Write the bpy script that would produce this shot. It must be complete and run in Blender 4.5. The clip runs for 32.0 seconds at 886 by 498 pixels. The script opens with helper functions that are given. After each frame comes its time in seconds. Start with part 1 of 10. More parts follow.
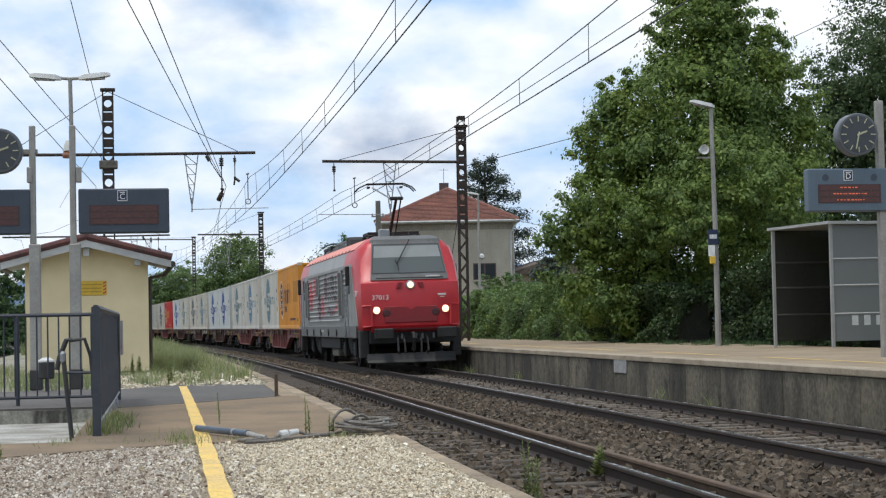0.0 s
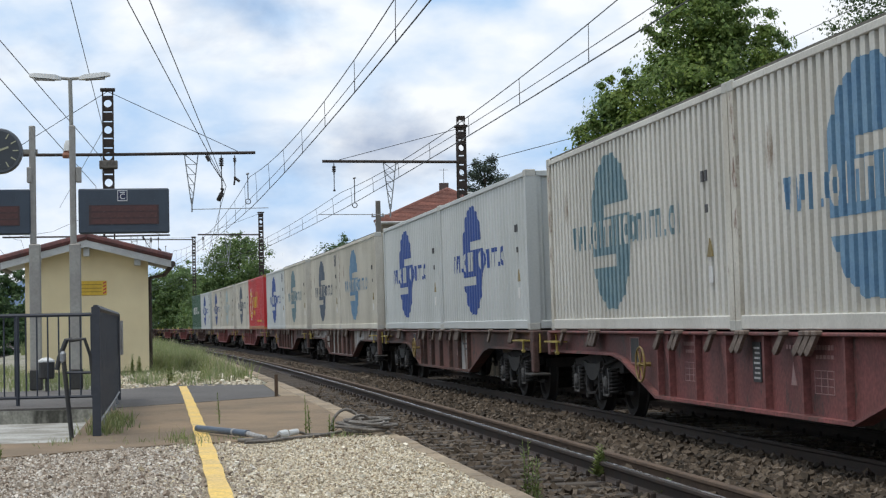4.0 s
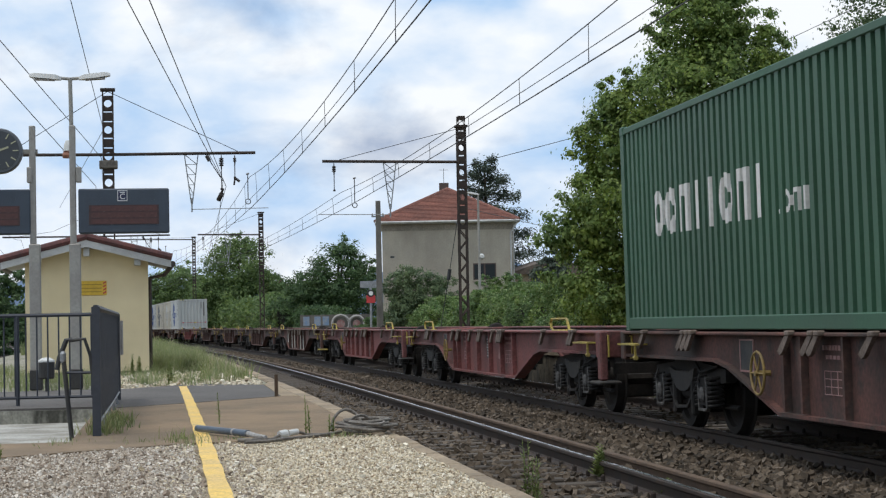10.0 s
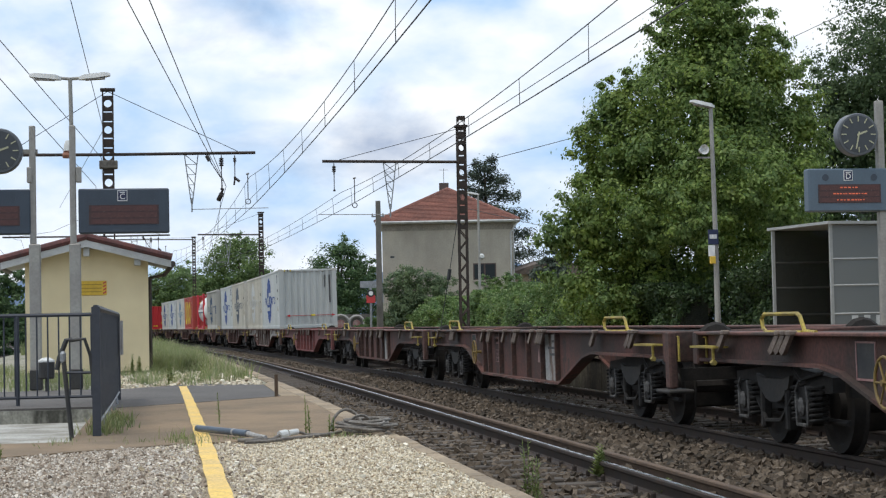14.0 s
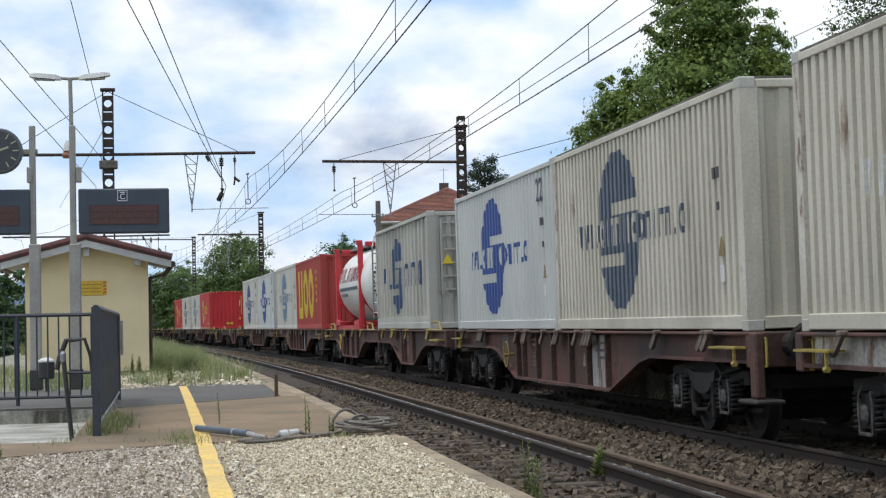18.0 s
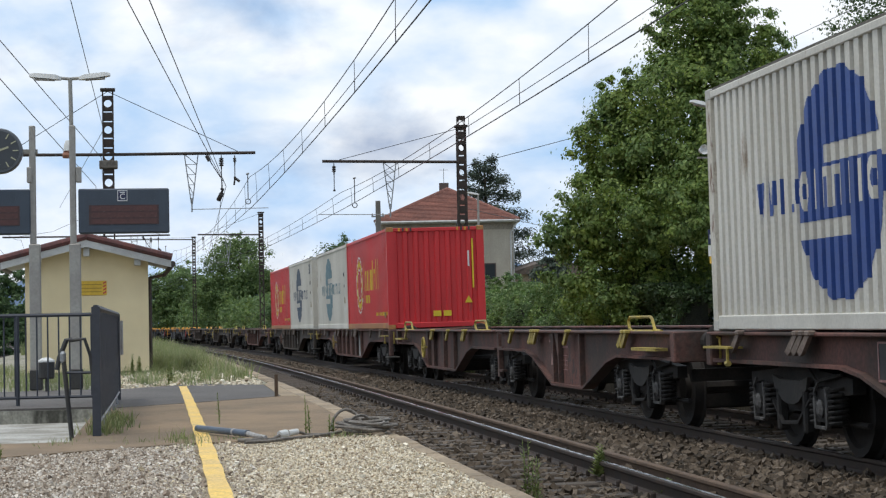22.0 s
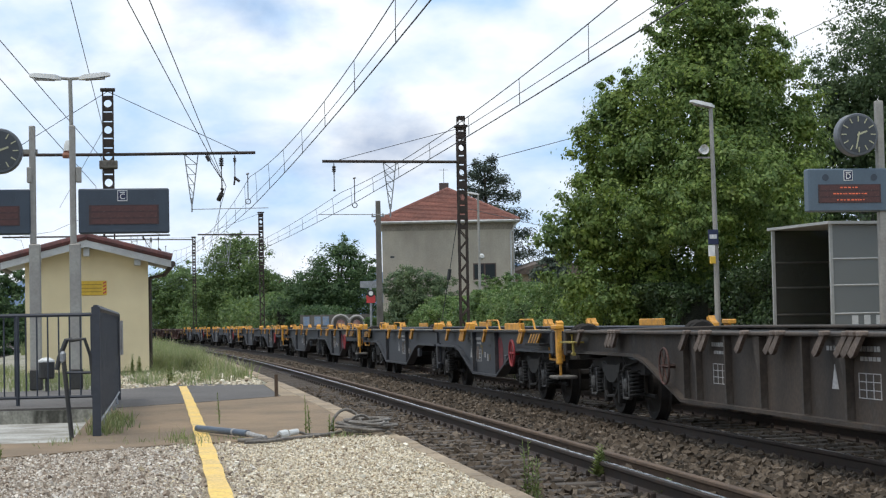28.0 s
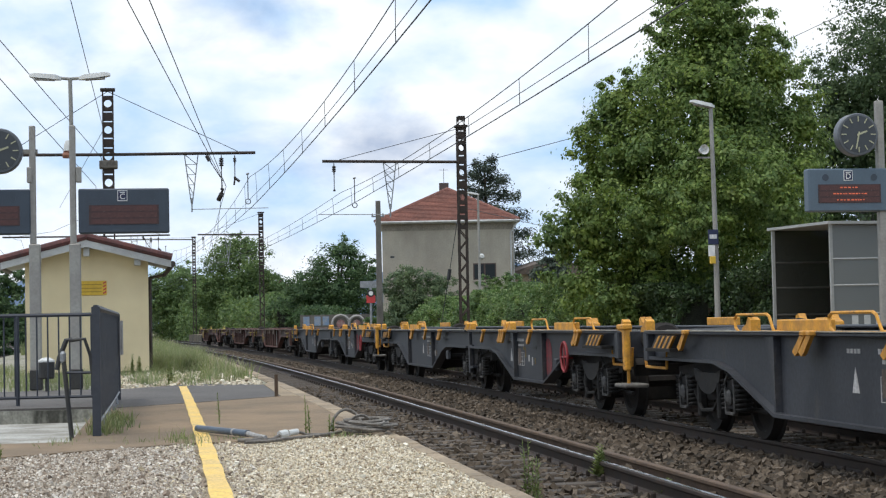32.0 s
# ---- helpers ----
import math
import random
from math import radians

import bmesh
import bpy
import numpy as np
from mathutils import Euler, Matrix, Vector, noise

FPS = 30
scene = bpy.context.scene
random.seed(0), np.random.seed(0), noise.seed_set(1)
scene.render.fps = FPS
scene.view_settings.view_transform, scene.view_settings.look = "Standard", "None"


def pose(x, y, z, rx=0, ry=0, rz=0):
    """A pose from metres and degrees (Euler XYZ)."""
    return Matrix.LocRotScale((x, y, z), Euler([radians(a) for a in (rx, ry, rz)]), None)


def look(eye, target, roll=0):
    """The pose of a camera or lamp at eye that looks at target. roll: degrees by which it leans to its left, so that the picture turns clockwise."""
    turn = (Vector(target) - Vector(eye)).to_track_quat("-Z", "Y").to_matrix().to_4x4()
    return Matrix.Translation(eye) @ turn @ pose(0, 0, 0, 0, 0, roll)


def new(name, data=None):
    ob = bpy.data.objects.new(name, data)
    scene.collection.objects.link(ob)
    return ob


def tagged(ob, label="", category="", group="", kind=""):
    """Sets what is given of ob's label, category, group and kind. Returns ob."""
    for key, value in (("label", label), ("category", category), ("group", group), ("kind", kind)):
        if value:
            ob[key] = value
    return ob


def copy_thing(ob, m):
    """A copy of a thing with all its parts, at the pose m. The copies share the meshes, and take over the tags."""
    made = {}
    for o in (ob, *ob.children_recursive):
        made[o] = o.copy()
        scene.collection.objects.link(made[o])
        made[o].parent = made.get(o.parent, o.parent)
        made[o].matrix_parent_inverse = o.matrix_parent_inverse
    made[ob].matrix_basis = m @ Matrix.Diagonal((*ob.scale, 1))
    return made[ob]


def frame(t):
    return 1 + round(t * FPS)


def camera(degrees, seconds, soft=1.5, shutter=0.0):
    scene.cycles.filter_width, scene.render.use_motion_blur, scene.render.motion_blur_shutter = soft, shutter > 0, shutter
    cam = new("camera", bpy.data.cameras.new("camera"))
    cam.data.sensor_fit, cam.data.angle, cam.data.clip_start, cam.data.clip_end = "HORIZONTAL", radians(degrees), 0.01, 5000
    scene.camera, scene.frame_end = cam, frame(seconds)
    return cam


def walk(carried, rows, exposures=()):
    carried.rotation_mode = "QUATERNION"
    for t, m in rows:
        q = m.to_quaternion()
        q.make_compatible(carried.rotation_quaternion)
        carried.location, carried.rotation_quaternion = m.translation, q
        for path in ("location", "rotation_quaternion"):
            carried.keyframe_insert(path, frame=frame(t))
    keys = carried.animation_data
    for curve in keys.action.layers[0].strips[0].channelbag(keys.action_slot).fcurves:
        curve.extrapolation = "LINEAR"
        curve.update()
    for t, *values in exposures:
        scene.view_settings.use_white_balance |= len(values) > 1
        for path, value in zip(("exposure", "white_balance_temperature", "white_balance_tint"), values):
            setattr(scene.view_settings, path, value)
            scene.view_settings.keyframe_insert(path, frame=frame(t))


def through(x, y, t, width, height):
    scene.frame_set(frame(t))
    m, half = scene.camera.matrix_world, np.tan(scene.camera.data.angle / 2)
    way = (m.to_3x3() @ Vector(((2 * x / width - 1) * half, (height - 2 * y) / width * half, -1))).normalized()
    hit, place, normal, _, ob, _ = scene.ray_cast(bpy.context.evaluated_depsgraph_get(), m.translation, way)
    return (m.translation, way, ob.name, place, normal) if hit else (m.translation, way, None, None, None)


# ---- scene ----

# ---------------------------------------------------------------- camera
EYE = Vector((0.0, 0.0, 1.30))
YAW, PITCH, ROLL = radians(8.071), radians(2.240), -1.133
WAY = Vector((math.sin(YAW) * math.cos(PITCH), math.cos(YAW) * math.cos(PITCH), math.sin(PITCH)))
cam = camera(26.557, 32.0, soft=1.25)
STILL = look(EYE, EYE + WAY, ROLL)
walk(cam, [(0.0, STILL), (32.0, STILL)], exposures=[(0.0, 0.0), (2.0, 0.0), (3.5, -0.05), (6.0, -0.14), (9.0, -0.14), (11.0, -0.03), (14.0, 0.02), (16.5, 0.08), (17.5, 0.06), (18.5, -0.03), (24.0, -0.05), (28.0, 0.08), (32.0, 0.1)])

# ---------------------------------------------------------------- sky, sun
SUN_EL, SUN_AZ = radians(72), radians(-116)
world = bpy.data.worlds.new("sky")
scene.world = world
world.use_nodes = True


def build_sky():
    """A bright, broken layer of cloud under a blue sky."""
    nt = world.node_tree
    nt.nodes.clear()
    N, L = nt.nodes.new, nt.links.new
    out, bg = N("ShaderNodeOutputWorld"), N("ShaderNodeBackground")
    sky = N("ShaderNodeTexSky")
    sky.sky_type, sky.sun_disc = "NISHITA", False
    sky.sun_elevation, sky.sun_rotation = SUN_EL, SUN_AZ
    sky.air_density, sky.dust_density = 1.0, 0.6
    dim = N("ShaderNodeVectorMath")
    dim.operation = "SCALE"
    dim.inputs["Scale"].default_value = 0.15
    # the clear patches show the blue of the higher sky
    up, co = N("ShaderNodeVectorMath"), N("ShaderNodeTexCoord")
    up.operation = "ADD"
    up.inputs[1].default_value = (0.0, 0.0, 0.45)
    L(co.outputs["Generated"], up.inputs[0])
    L(up.outputs[0], sky.inputs["Vector"])
    L(sky.outputs[0], dim.inputs[0])
    mp = N("ShaderNodeMapping")
    mp.inputs["Scale"].default_value = (1.0, 1.0, 1.9)
    mp.inputs["Location"].default_value = (-1.116, 2.210, 0.5687)
    L(co.outputs["Generated"], mp.inputs[0])
    big, small = N("ShaderNodeTexNoise"), N("ShaderNodeTexNoise")
    big.inputs["Scale"].default_value, big.inputs["Detail"].default_value = 6.0, 7.0
    big.inputs["Roughness"].default_value, big.inputs["Distortion"].default_value = 0.55, 0.4
    small.inputs["Scale"].default_value, small.inputs["Detail"].default_value = 10.0, 6.0
    L(mp.outputs[0], big.inputs["Vector"])
    L(mp.outputs[0], small.inputs["Vector"])
    cover = N("ShaderNodeValToRGB")
    cover.color_ramp.elements[0].position, cover.color_ramp.elements[1].position = 0.16, 0.44
    L(big.outputs["Fac"], cover.inputs[0])
    tone = N("ShaderNodeValToRGB")
    tone.color_ramp.elements[0].position, tone.color_ramp.elements[1].position = 0.355, 0.605
    tone.color_ramp.elements[0].color = (0.47, 0.69, 0.99, 1)
    tone.color_ramp.elements[1].color = (1.02, 1.06, 1.10, 1)
    L(small.outputs["Fac"], tone.inputs[0])
    mix = N("ShaderNodeMix")
    mix.data_type = "RGBA"
    L(cover.outputs[0], mix.inputs["Factor"])
    L(dim.outputs[0], mix.inputs["A"])
    L(tone.outputs[0], mix.inputs["B"])
    L(mix.outputs["Result"], bg.inputs["Color"])
    bg.inputs["Strength"].default_value = 1.0
    L(bg.outputs[0], out.inputs[0])


build_sky()
sun = new("sun", bpy.data.lights.new("sun", "SUN"))
sun.data.energy, sun.data.angle, sun.data.color = 2.0, radians(14), (1.0, 0.965, 0.90)
# the sun stands high behind the camera's left shoulder
sun.matrix_world = look((math.sin(SUN_AZ) * math.cos(SUN_EL) * 50, math.cos(SUN_AZ) * math.cos(SUN_EL) * 50, math.sin(SUN_EL) * 50), (0, 0, 0))

# ---------------------------------------------------------------- the line's plan
K = 0.00042454          # curvature of the line, to the left
D0 = 7.011              # camera to the far track's centre line
CANT = 0.0133
NEAR_U = -3.80          # near track's centre, beside the far one
THIRD_U = -14.0
PLAT_Z, FAR_Z = 0.40, 0.60
EDGE_U, FAR_EDGE_U = -5.18, 1.70


def T(s, u, z=0.0):
    """A place by its way along the line, its offset to the right and its height."""
    a = K * s
    return Vector((D0 - (1 - math.cos(a)) / K + u * math.cos(a), math.sin(a) / K + u * math.sin(a), z))


def TM(s, u=0.0, z=0.0, turn=0.0):
    return Matrix.Translation(T(s, u, z)) @ Matrix.Rotation(K * s + turn, 4, "Z")


# ---------------------------------------------------------------- materials
MATS = {}


def mat(name, c1, c2=None, rough=0.6, metal=0.0, scale=3.0, fine=40.0, bump=0.15, dist=0.004, rnd=0.0, streak=0.0,
        lo=0.38, hi=0.62, speck=0.25, coords="Object", rust=None, rust_amount=0.0):
    """A procedural surface: two colours mixed by broad stains, fine grain in tone and relief, drips where it streaks."""
    if name in MATS:
        return MATS[name]
    m = bpy.data.materials.new(name)
    m.use_nodes = True
    nt = m.node_tree
    N, L = nt.nodes.new, nt.links.new
    b = nt.nodes["Principled BSDF"]
    co = N("ShaderNodeTexCoord")
    src = N("ShaderNodeNewGeometry").outputs["Position"] if coords == "World" else co.outputs[coords]
    if streak:
        mp = N("ShaderNodeMapping")
        mp.inputs["Scale"].default_value = (1.0, 1.0, streak)
        L(src, mp.inputs[0])
        wide = mp.outputs[0]
    else:
        wide = src
    n1, n2 = N("ShaderNodeTexNoise"), N("ShaderNodeTexNoise")
    n1.inputs["Scale"].default_value, n1.inputs["Detail"].default_value, n1.inputs["Roughness"].default_value = scale, 6.0, 0.62
    n2.inputs["Scale"].default_value, n2.inputs["Detail"].default_value = fine, 4.0
    L(wide, n1.inputs["Vector"])
    L(src, n2.inputs["Vector"])
    r = N("ShaderNodeValToRGB")
    r.color_ramp.elements[0].position, r.color_ramp.elements[1].position = lo, hi
    c2 = c2 or tuple(0.72 * v for v in c1)
    r.color_ramp.elements[0].color, r.color_ramp.elements[1].color = (*c2, 1), (*c1, 1)
    L(n1.outputs["Fac"], r.inputs[0])
    col = r.outputs[0]
    if rust:
        n3 = N("ShaderNodeTexNoise")
        n3.inputs["Scale"].default_value, n3.inputs["Detail"].default_value, n3.inputs["Roughness"].default_value = scale * 2.3, 8.0, 0.7
        L(wide, n3.inputs["Vector"])
        r3 = N("ShaderNodeValToRGB")
        r3.color_ramp.elements[0].position, r3.color_ramp.elements[1].position = 0.62 - rust_amount, 0.70 - rust_amount
        L(n3.outputs["Fac"], r3.inputs[0])
        mx = N("ShaderNodeMix")
        mx.data_type = "RGBA"
        L(r3.outputs[0], mx.inputs["Factor"])
        L(col, mx.inputs["A"])
        mx.inputs["B"].default_value = (*rust, 1)
        col = mx.outputs["Result"]
    hsv = N("ShaderNodeHueSaturation")
    val = N("ShaderNodeMapRange")
    val.inputs["From Min"].default_value, val.inputs["From Max"].default_value = 0.3, 0.7
    val.inputs["To Min"].default_value, val.inputs["To Max"].default_value = 1 - speck, 1 + speck
    L(n2.outputs["Fac"], val.inputs["Value"])
    tone = val.outputs[0]
    if rnd:
        oi = N("ShaderNodeObjectInfo")
        mr = N("ShaderNodeMapRange")
        mr.inputs["To Min"].default_value, mr.inputs["To Max"].default_value = 1 - rnd, 1 + rnd
        L(oi.outputs["Random"], mr.inputs["Value"])
        mul = N("ShaderNodeMath")
        mul.operation = "MULTIPLY"
        L(tone, mul.inputs[0])
        L(mr.outputs[0], mul.inputs[1])
        tone = mul.outputs[0]
    L(tone, hsv.inputs["Value"])
    L(col, hsv.inputs["Color"])
    L(hsv.outputs[0], b.inputs["Base Color"])
    rr = N("ShaderNodeMapRange")
    rr.inputs["To Min"].default_value, rr.inputs["To Max"].default_value = max(0.03, rough - 0.12), min(1.0, rough + 0.12)
    L(n1.outputs["Fac"], rr.inputs["Value"])
    L(rr.outputs[0], b.inputs["Roughness"])
    b.inputs["Metallic"].default_value = metal
    if bump:
        bp = N("ShaderNodeBump")
        bp.inputs["Strength"].default_value, bp.inputs["Distance"].default_value = bump, dist
        L(n2.outputs["Fac"], bp.inputs["Height"])
        L(bp.outputs[0], b.inputs["Normal"])
    MATS[name] = m
    return m


def island_mat(name, cols, rough=0.85, fine=60.0, spread=0.3, bump=0.2):
    """For heaps of loose pieces: each piece takes its own tone."""
    m = bpy.data.materials.new(name)
    m.use_nodes = True
    nt = m.node_tree
    N, L = nt.nodes.new, nt.links.new
    b = nt.nodes["Principled BSDF"]
    g = N("ShaderNodeNewGeometry")
    r = N("ShaderNodeValToRGB")
    while len(r.color_ramp.elements) < len(cols):
        r.color_ramp.elements.new(0.5)
    for i, c in enumerate(cols):
        r.color_ramp.elements[i].position = i / max(1, len(cols) - 1)
        r.color_ramp.elements[i].color = (*c, 1)
    L(g.outputs["Random Per Island"], r.inputs[0])
    co, n = N("ShaderNodeTexCoord"), N("ShaderNodeTexNoise")
    n.inputs["Scale"].default_value, n.inputs["Detail"].default_value = fine, 3.0
    L(co.outputs["Object"], n.inputs["Vector"])
    mr = N("ShaderNodeMapRange")
    mr.inputs["From Min"].default_value, mr.inputs["From Max"].default_value = 0.3, 0.7
    mr.inputs["To Min"].default_value, mr.inputs["To Max"].default_value = 1 - spread, 1 + spread
    L(n.outputs["Fac"], mr.inputs["Value"])
    h = N("ShaderNodeHueSaturation")
    L(mr.outputs[0], h.inputs["Value"])
    L(r.outputs[0], h.inputs["Color"])
    L(h.outputs[0], b.inputs["Base Color"])
    b.inputs["Roughness"].default_value = rough
    if bump:
        bp = N("ShaderNodeBump")
        bp.inputs["Strength"].default_value, bp.inputs["Distance"].default_value = bump, 0.004
        L(n.outputs["Fac"], bp.inputs["Height"])
        L(bp.outputs[0], b.inputs["Normal"])
    return m


def leaf_mat(name, cols, rough=0.5, through=0.25):
    m = island_mat(name, cols, rough, 3.0, 0.35, 0.0)
    b = m.node_tree.nodes["Principled BSDF"]
    nt = m.node_tree
    tr = nt.nodes.new("ShaderNodeBsdfTranslucent")
    mix = nt.nodes.new("ShaderNodeMixShader")
    mix.inputs[0].default_value = through
    b.inputs["Specular IOR Level"].default_value = 0.28
    h = [n for n in nt.nodes if n.bl_idname == "ShaderNodeHueSaturation"][0]
    # whole sprays of leaves differ in tone and hue
    co, broad = nt.nodes.new("ShaderNodeTexCoord"), nt.nodes.new("ShaderNodeTexNoise")
    broad.inputs["Scale"].default_value, broad.inputs["Detail"].default_value = 0.9, 3.0
    nt.links.new(co.outputs["Object"], broad.inputs["Vector"])
    hue, sat = nt.nodes.new("ShaderNodeMapRange"), nt.nodes.new("ShaderNodeMapRange")
    for node, lo, hi in ((hue, 0.485, 0.52), (sat, 1.12, 0.85)):
        node.inputs["From Min"].default_value, node.inputs["From Max"].default_value = 0.3, 0.7
        node.inputs["To Min"].default_value, node.inputs["To Max"].default_value = lo, hi
        nt.links.new(broad.outputs["Fac"], node.inputs["Value"])
    nt.links.new(hue.outputs[0], h.inputs["Hue"])
    nt.links.new(sat.outputs[0], h.inputs["Saturation"])
    nt.links.new(h.outputs[0], tr.inputs["Color"])
    nt.links.new(b.outputs[0], mix.inputs[1])
    nt.links.new(tr.outputs[0], mix.inputs[2])
    nt.links.new(mix.outputs[0], nt.nodes["Material Output"].inputs["Surface"])
    return m


def glow_mat(name, c, strength):
    m = bpy.data.materials.new(name)
    m.use_nodes = True
    b = m.node_tree.nodes["Principled BSDF"]
    b.inputs["Base Color"].default_value = (*c, 1)
    b.inputs["Emission Color"].default_value = (*c, 1)
    b.inputs["Emission Strength"].default_value = strength
    return m


def glass_mat(name, c=(0.05, 0.06, 0.07), rough=0.04):
    m = bpy.data.materials.new(name)
    m.use_nodes = True
    b = m.node_tree.nodes["Principled BSDF"]
    b.inputs["Base Color"].default_value = (*c, 1)
    b.inputs["Roughness"].default_value = rough
    b.inputs["IOR"].default_value = 1.5
    return m


# ---------------------------------------------------------------- mesh building
class MB:
    """Gathers vertices and faces of one mesh."""

    def __init__(self):
        self.v, self.f = [], []

    def add(self, vs, fs):
        o = len(self.v)
        self.v += [tuple(p) for p in vs]
        self.f += [tuple(o + i for i in f) for f in fs]
        return self

    def box(self, x0, x1, y0, y1, z0, z1, c=0.0):
        if c <= 0:
            vs = [(x, y, z) for z in (z0, z1) for y in (y0, y1) for x in (x0, x1)]
            return self.add(vs, [(0, 2, 3, 1), (4, 5, 7, 6), (0, 1, 5, 4), (2, 6, 7, 3), (0, 4, 6, 2), (1, 3, 7, 5)])
        c = min(c, 0.45 * min(x1 - x0, y1 - y0, z1 - z0))
        vs, idx = [], {}
        for i, x in enumerate((x0, x1)):
            for j, y in enumerate((y0, y1)):
                for k, z in enumerate((z0, z1)):
                    sx, sy, sz = (c if i == 0 else -c), (c if j == 0 else -c), (c if k == 0 else -c)
                    for a, p in enumerate(((x, y + sy, z + sz), (x + sx, y, z + sz), (x + sx, y + sy, z))):
                        idx[i, j, k, a] = len(vs)
                        vs.append(p)
        fs = []
        for a in range(3):
            for w in (0, 1):
                q = []
                for p, r in ((0, 0), (1, 0), (1, 1), (0, 1)):
                    key = [0, 0, 0]
                    key[a] = w
                    key[(a + 1) % 3], key[(a + 2) % 3] = p, r
                    q.append(idx[(*key, a)])
                fs.append(q if w else q[::-1])
        for a in range(3):
            b, d = (a + 1) % 3, (a + 2) % 3
            for p in (0, 1):
                for r in (0, 1):
                    k0, k1 = [0, 0, 0], [0, 0, 0]
                    k0[b], k0[d], k1[b], k1[d] = p, r, p, r
                    k1[a] = 1
                    q = [idx[(*k0, b)], idx[(*k1, b)], idx[(*k1, d)], idx[(*k0, d)]]
                    fs.append(q if p == r else q[::-1])
        for i in (0, 1):
            for j in (0, 1):
                for k in (0, 1):
                    q = [idx[i, j, k, 0], idx[i, j, k, 1], idx[i, j, k, 2]]
                    fs.append(q if (i + j + k) % 2 else q[::-1])
        return self.add(vs, fs)

    def prism(self, poly, a0, a1, axis="x"):
        """A polygon drawn out along an axis; poly holds the two other coordinates in order (yz, xz or xy)."""
        n = len(poly)
        put = {"x": lambda p, a: (a, p[0], p[1]), "y": lambda p, a: (p[0], a, p[1]), "z": lambda p, a: (p[0], p[1], a)}[axis]
        vs = [put(p, a0) for p in poly] + [put(p, a1) for p in poly]
        fs = [tuple(range(n))[::-1], tuple(range(n, 2 * n))] + [(i, (i + 1) % n, n + (i + 1) % n, n + i) for i in range(n)]
        return self.add(vs, fs)

    def tube(self, pts, r, n=8, caps=True, r1=None):
        """A round bar along a line of points."""
        pts = [Vector(p) for p in pts]
        rings, up = [], None
        for i, p in enumerate(pts):
            d = (pts[min(i + 1, len(pts) - 1)] - pts[max(i - 1, 0)]).normalized()
            if up is None:
                up = Vector((0, 0, 1)) if abs(d.z) < 0.9 else Vector((1, 0, 0))
            a = d.cross(up).normalized()
            b = a.cross(d).normalized()
            up = b
            rr = r if r1 is None else r + (r1 - r) * i / (len(pts) - 1)
            rings.append([p + (a * math.cos(6.28318 * k / n) + b * math.sin(6.28318 * k / n)) * rr for k in range(n)])
        vs = [q for ring in rings for q in ring]
        fs = []
        for i in range(len(pts) - 1):
            for k in range(n):
                fs.append((i * n + k, i * n + (k + 1) % n, (i + 1) * n + (k + 1) % n, (i + 1) * n + k))
        if caps:
            fs += [tuple(range(n))[::-1], tuple(range((len(pts) - 1) * n, len(pts) * n))]
        return self.add(vs, fs)

    def lathe(self, prof, c, axis="z", n=16):
        """Turns a profile (radius, height) round an axis through c."""
        vs, fs = [], []
        for r, h in prof:
            for k in range(n):
                a = 6.283185 * k / n
                p, q = r * math.cos(a), r * math.sin(a)
                vs.append({"z": (c[0] + p, c[1] + q, c[2] + h), "x": (c[0] + h, c[1] + p, c[2] + q), "y": (c[0] + q, c[1] + h, c[2] + p)}[axis])
        for i in range(len(prof) - 1):
            for k in range(n):
                fs.append((i * n + k, i * n + (k + 1) % n, (i + 1) * n + (k + 1) % n, (i + 1) * n + k))
        fs += [tuple(range(n))[::-1], tuple(range((len(prof) - 1) * n, len(prof) * n))]
        return self.add(vs, fs)

    def loft(self, rings, closed=True, caps=True):
        n = len(rings[0])
        vs = [p for r in rings for p in r]
        fs = []
        for i in range(len(rings) - 1):
            for k in range(n if closed else n - 1):
                fs.append((i * n + k, i * n + (k + 1) % n, (i + 1) * n + (k + 1) % n, (i + 1) * n + k))
        if caps and closed:
            fs += [tuple(range(n))[::-1], tuple(range((len(rings) - 1) * n, len(rings) * n))]
        return self.add(vs, fs)

    def moved(self, m):
        self.v = [tuple(m @ Vector(p)) for p in self.v]
        return self

    def mesh(self, name, material, smooth=False):
        me = bpy.data.meshes.new(name)
        me.from_pydata(self.v, [], self.f)
        me.validate()
        if material:
            me.materials.append(material)
        if smooth:
            bm = bmesh.new()
            bm.from_mesh(me)
            bmesh.ops.recalc_face_normals(bm, faces=bm.faces)
            for f in bm.faces:
                f.smooth = True
            for e in bm.edges:
                e.smooth = len(e.link_faces) == 2 and e.calc_face_angle(3.0) < 0.6
            bm.to_mesh(me)
            bm.free()
        else:
            bm = bmesh.new()
            bm.from_mesh(me)
            bmesh.ops.recalc_face_normals(bm, faces=bm.faces)
            bm.to_mesh(me)
            bm.free()
        return me


def part(name, mb, material, parent, label="", smooth=False, m=None):
    ob = new(name, mb if isinstance(mb, bpy.types.Mesh) else mb.mesh(name, material, smooth))
    ob.parent = parent
    if m is not None:
        ob.matrix_basis = m
    if label:
        tagged(ob, label)
    return ob


def thing(name, label, category, m=None, group="", kind=""):
    ob = new(name)
    ob.empty_display_size = 0.2
    tagged(ob, label, category, group, kind)
    if m is not None:
        ob.matrix_basis = m
    return ob


def solid(name, mb, material, label, category, kind="", group="", smooth=False, m=None):
    ob = new(name, mb if isinstance(mb, bpy.types.Mesh) else mb.mesh(name, material, smooth))
    if m is not None:
        ob.matrix_basis = m
    return tagged(ob, label, category, group, kind)


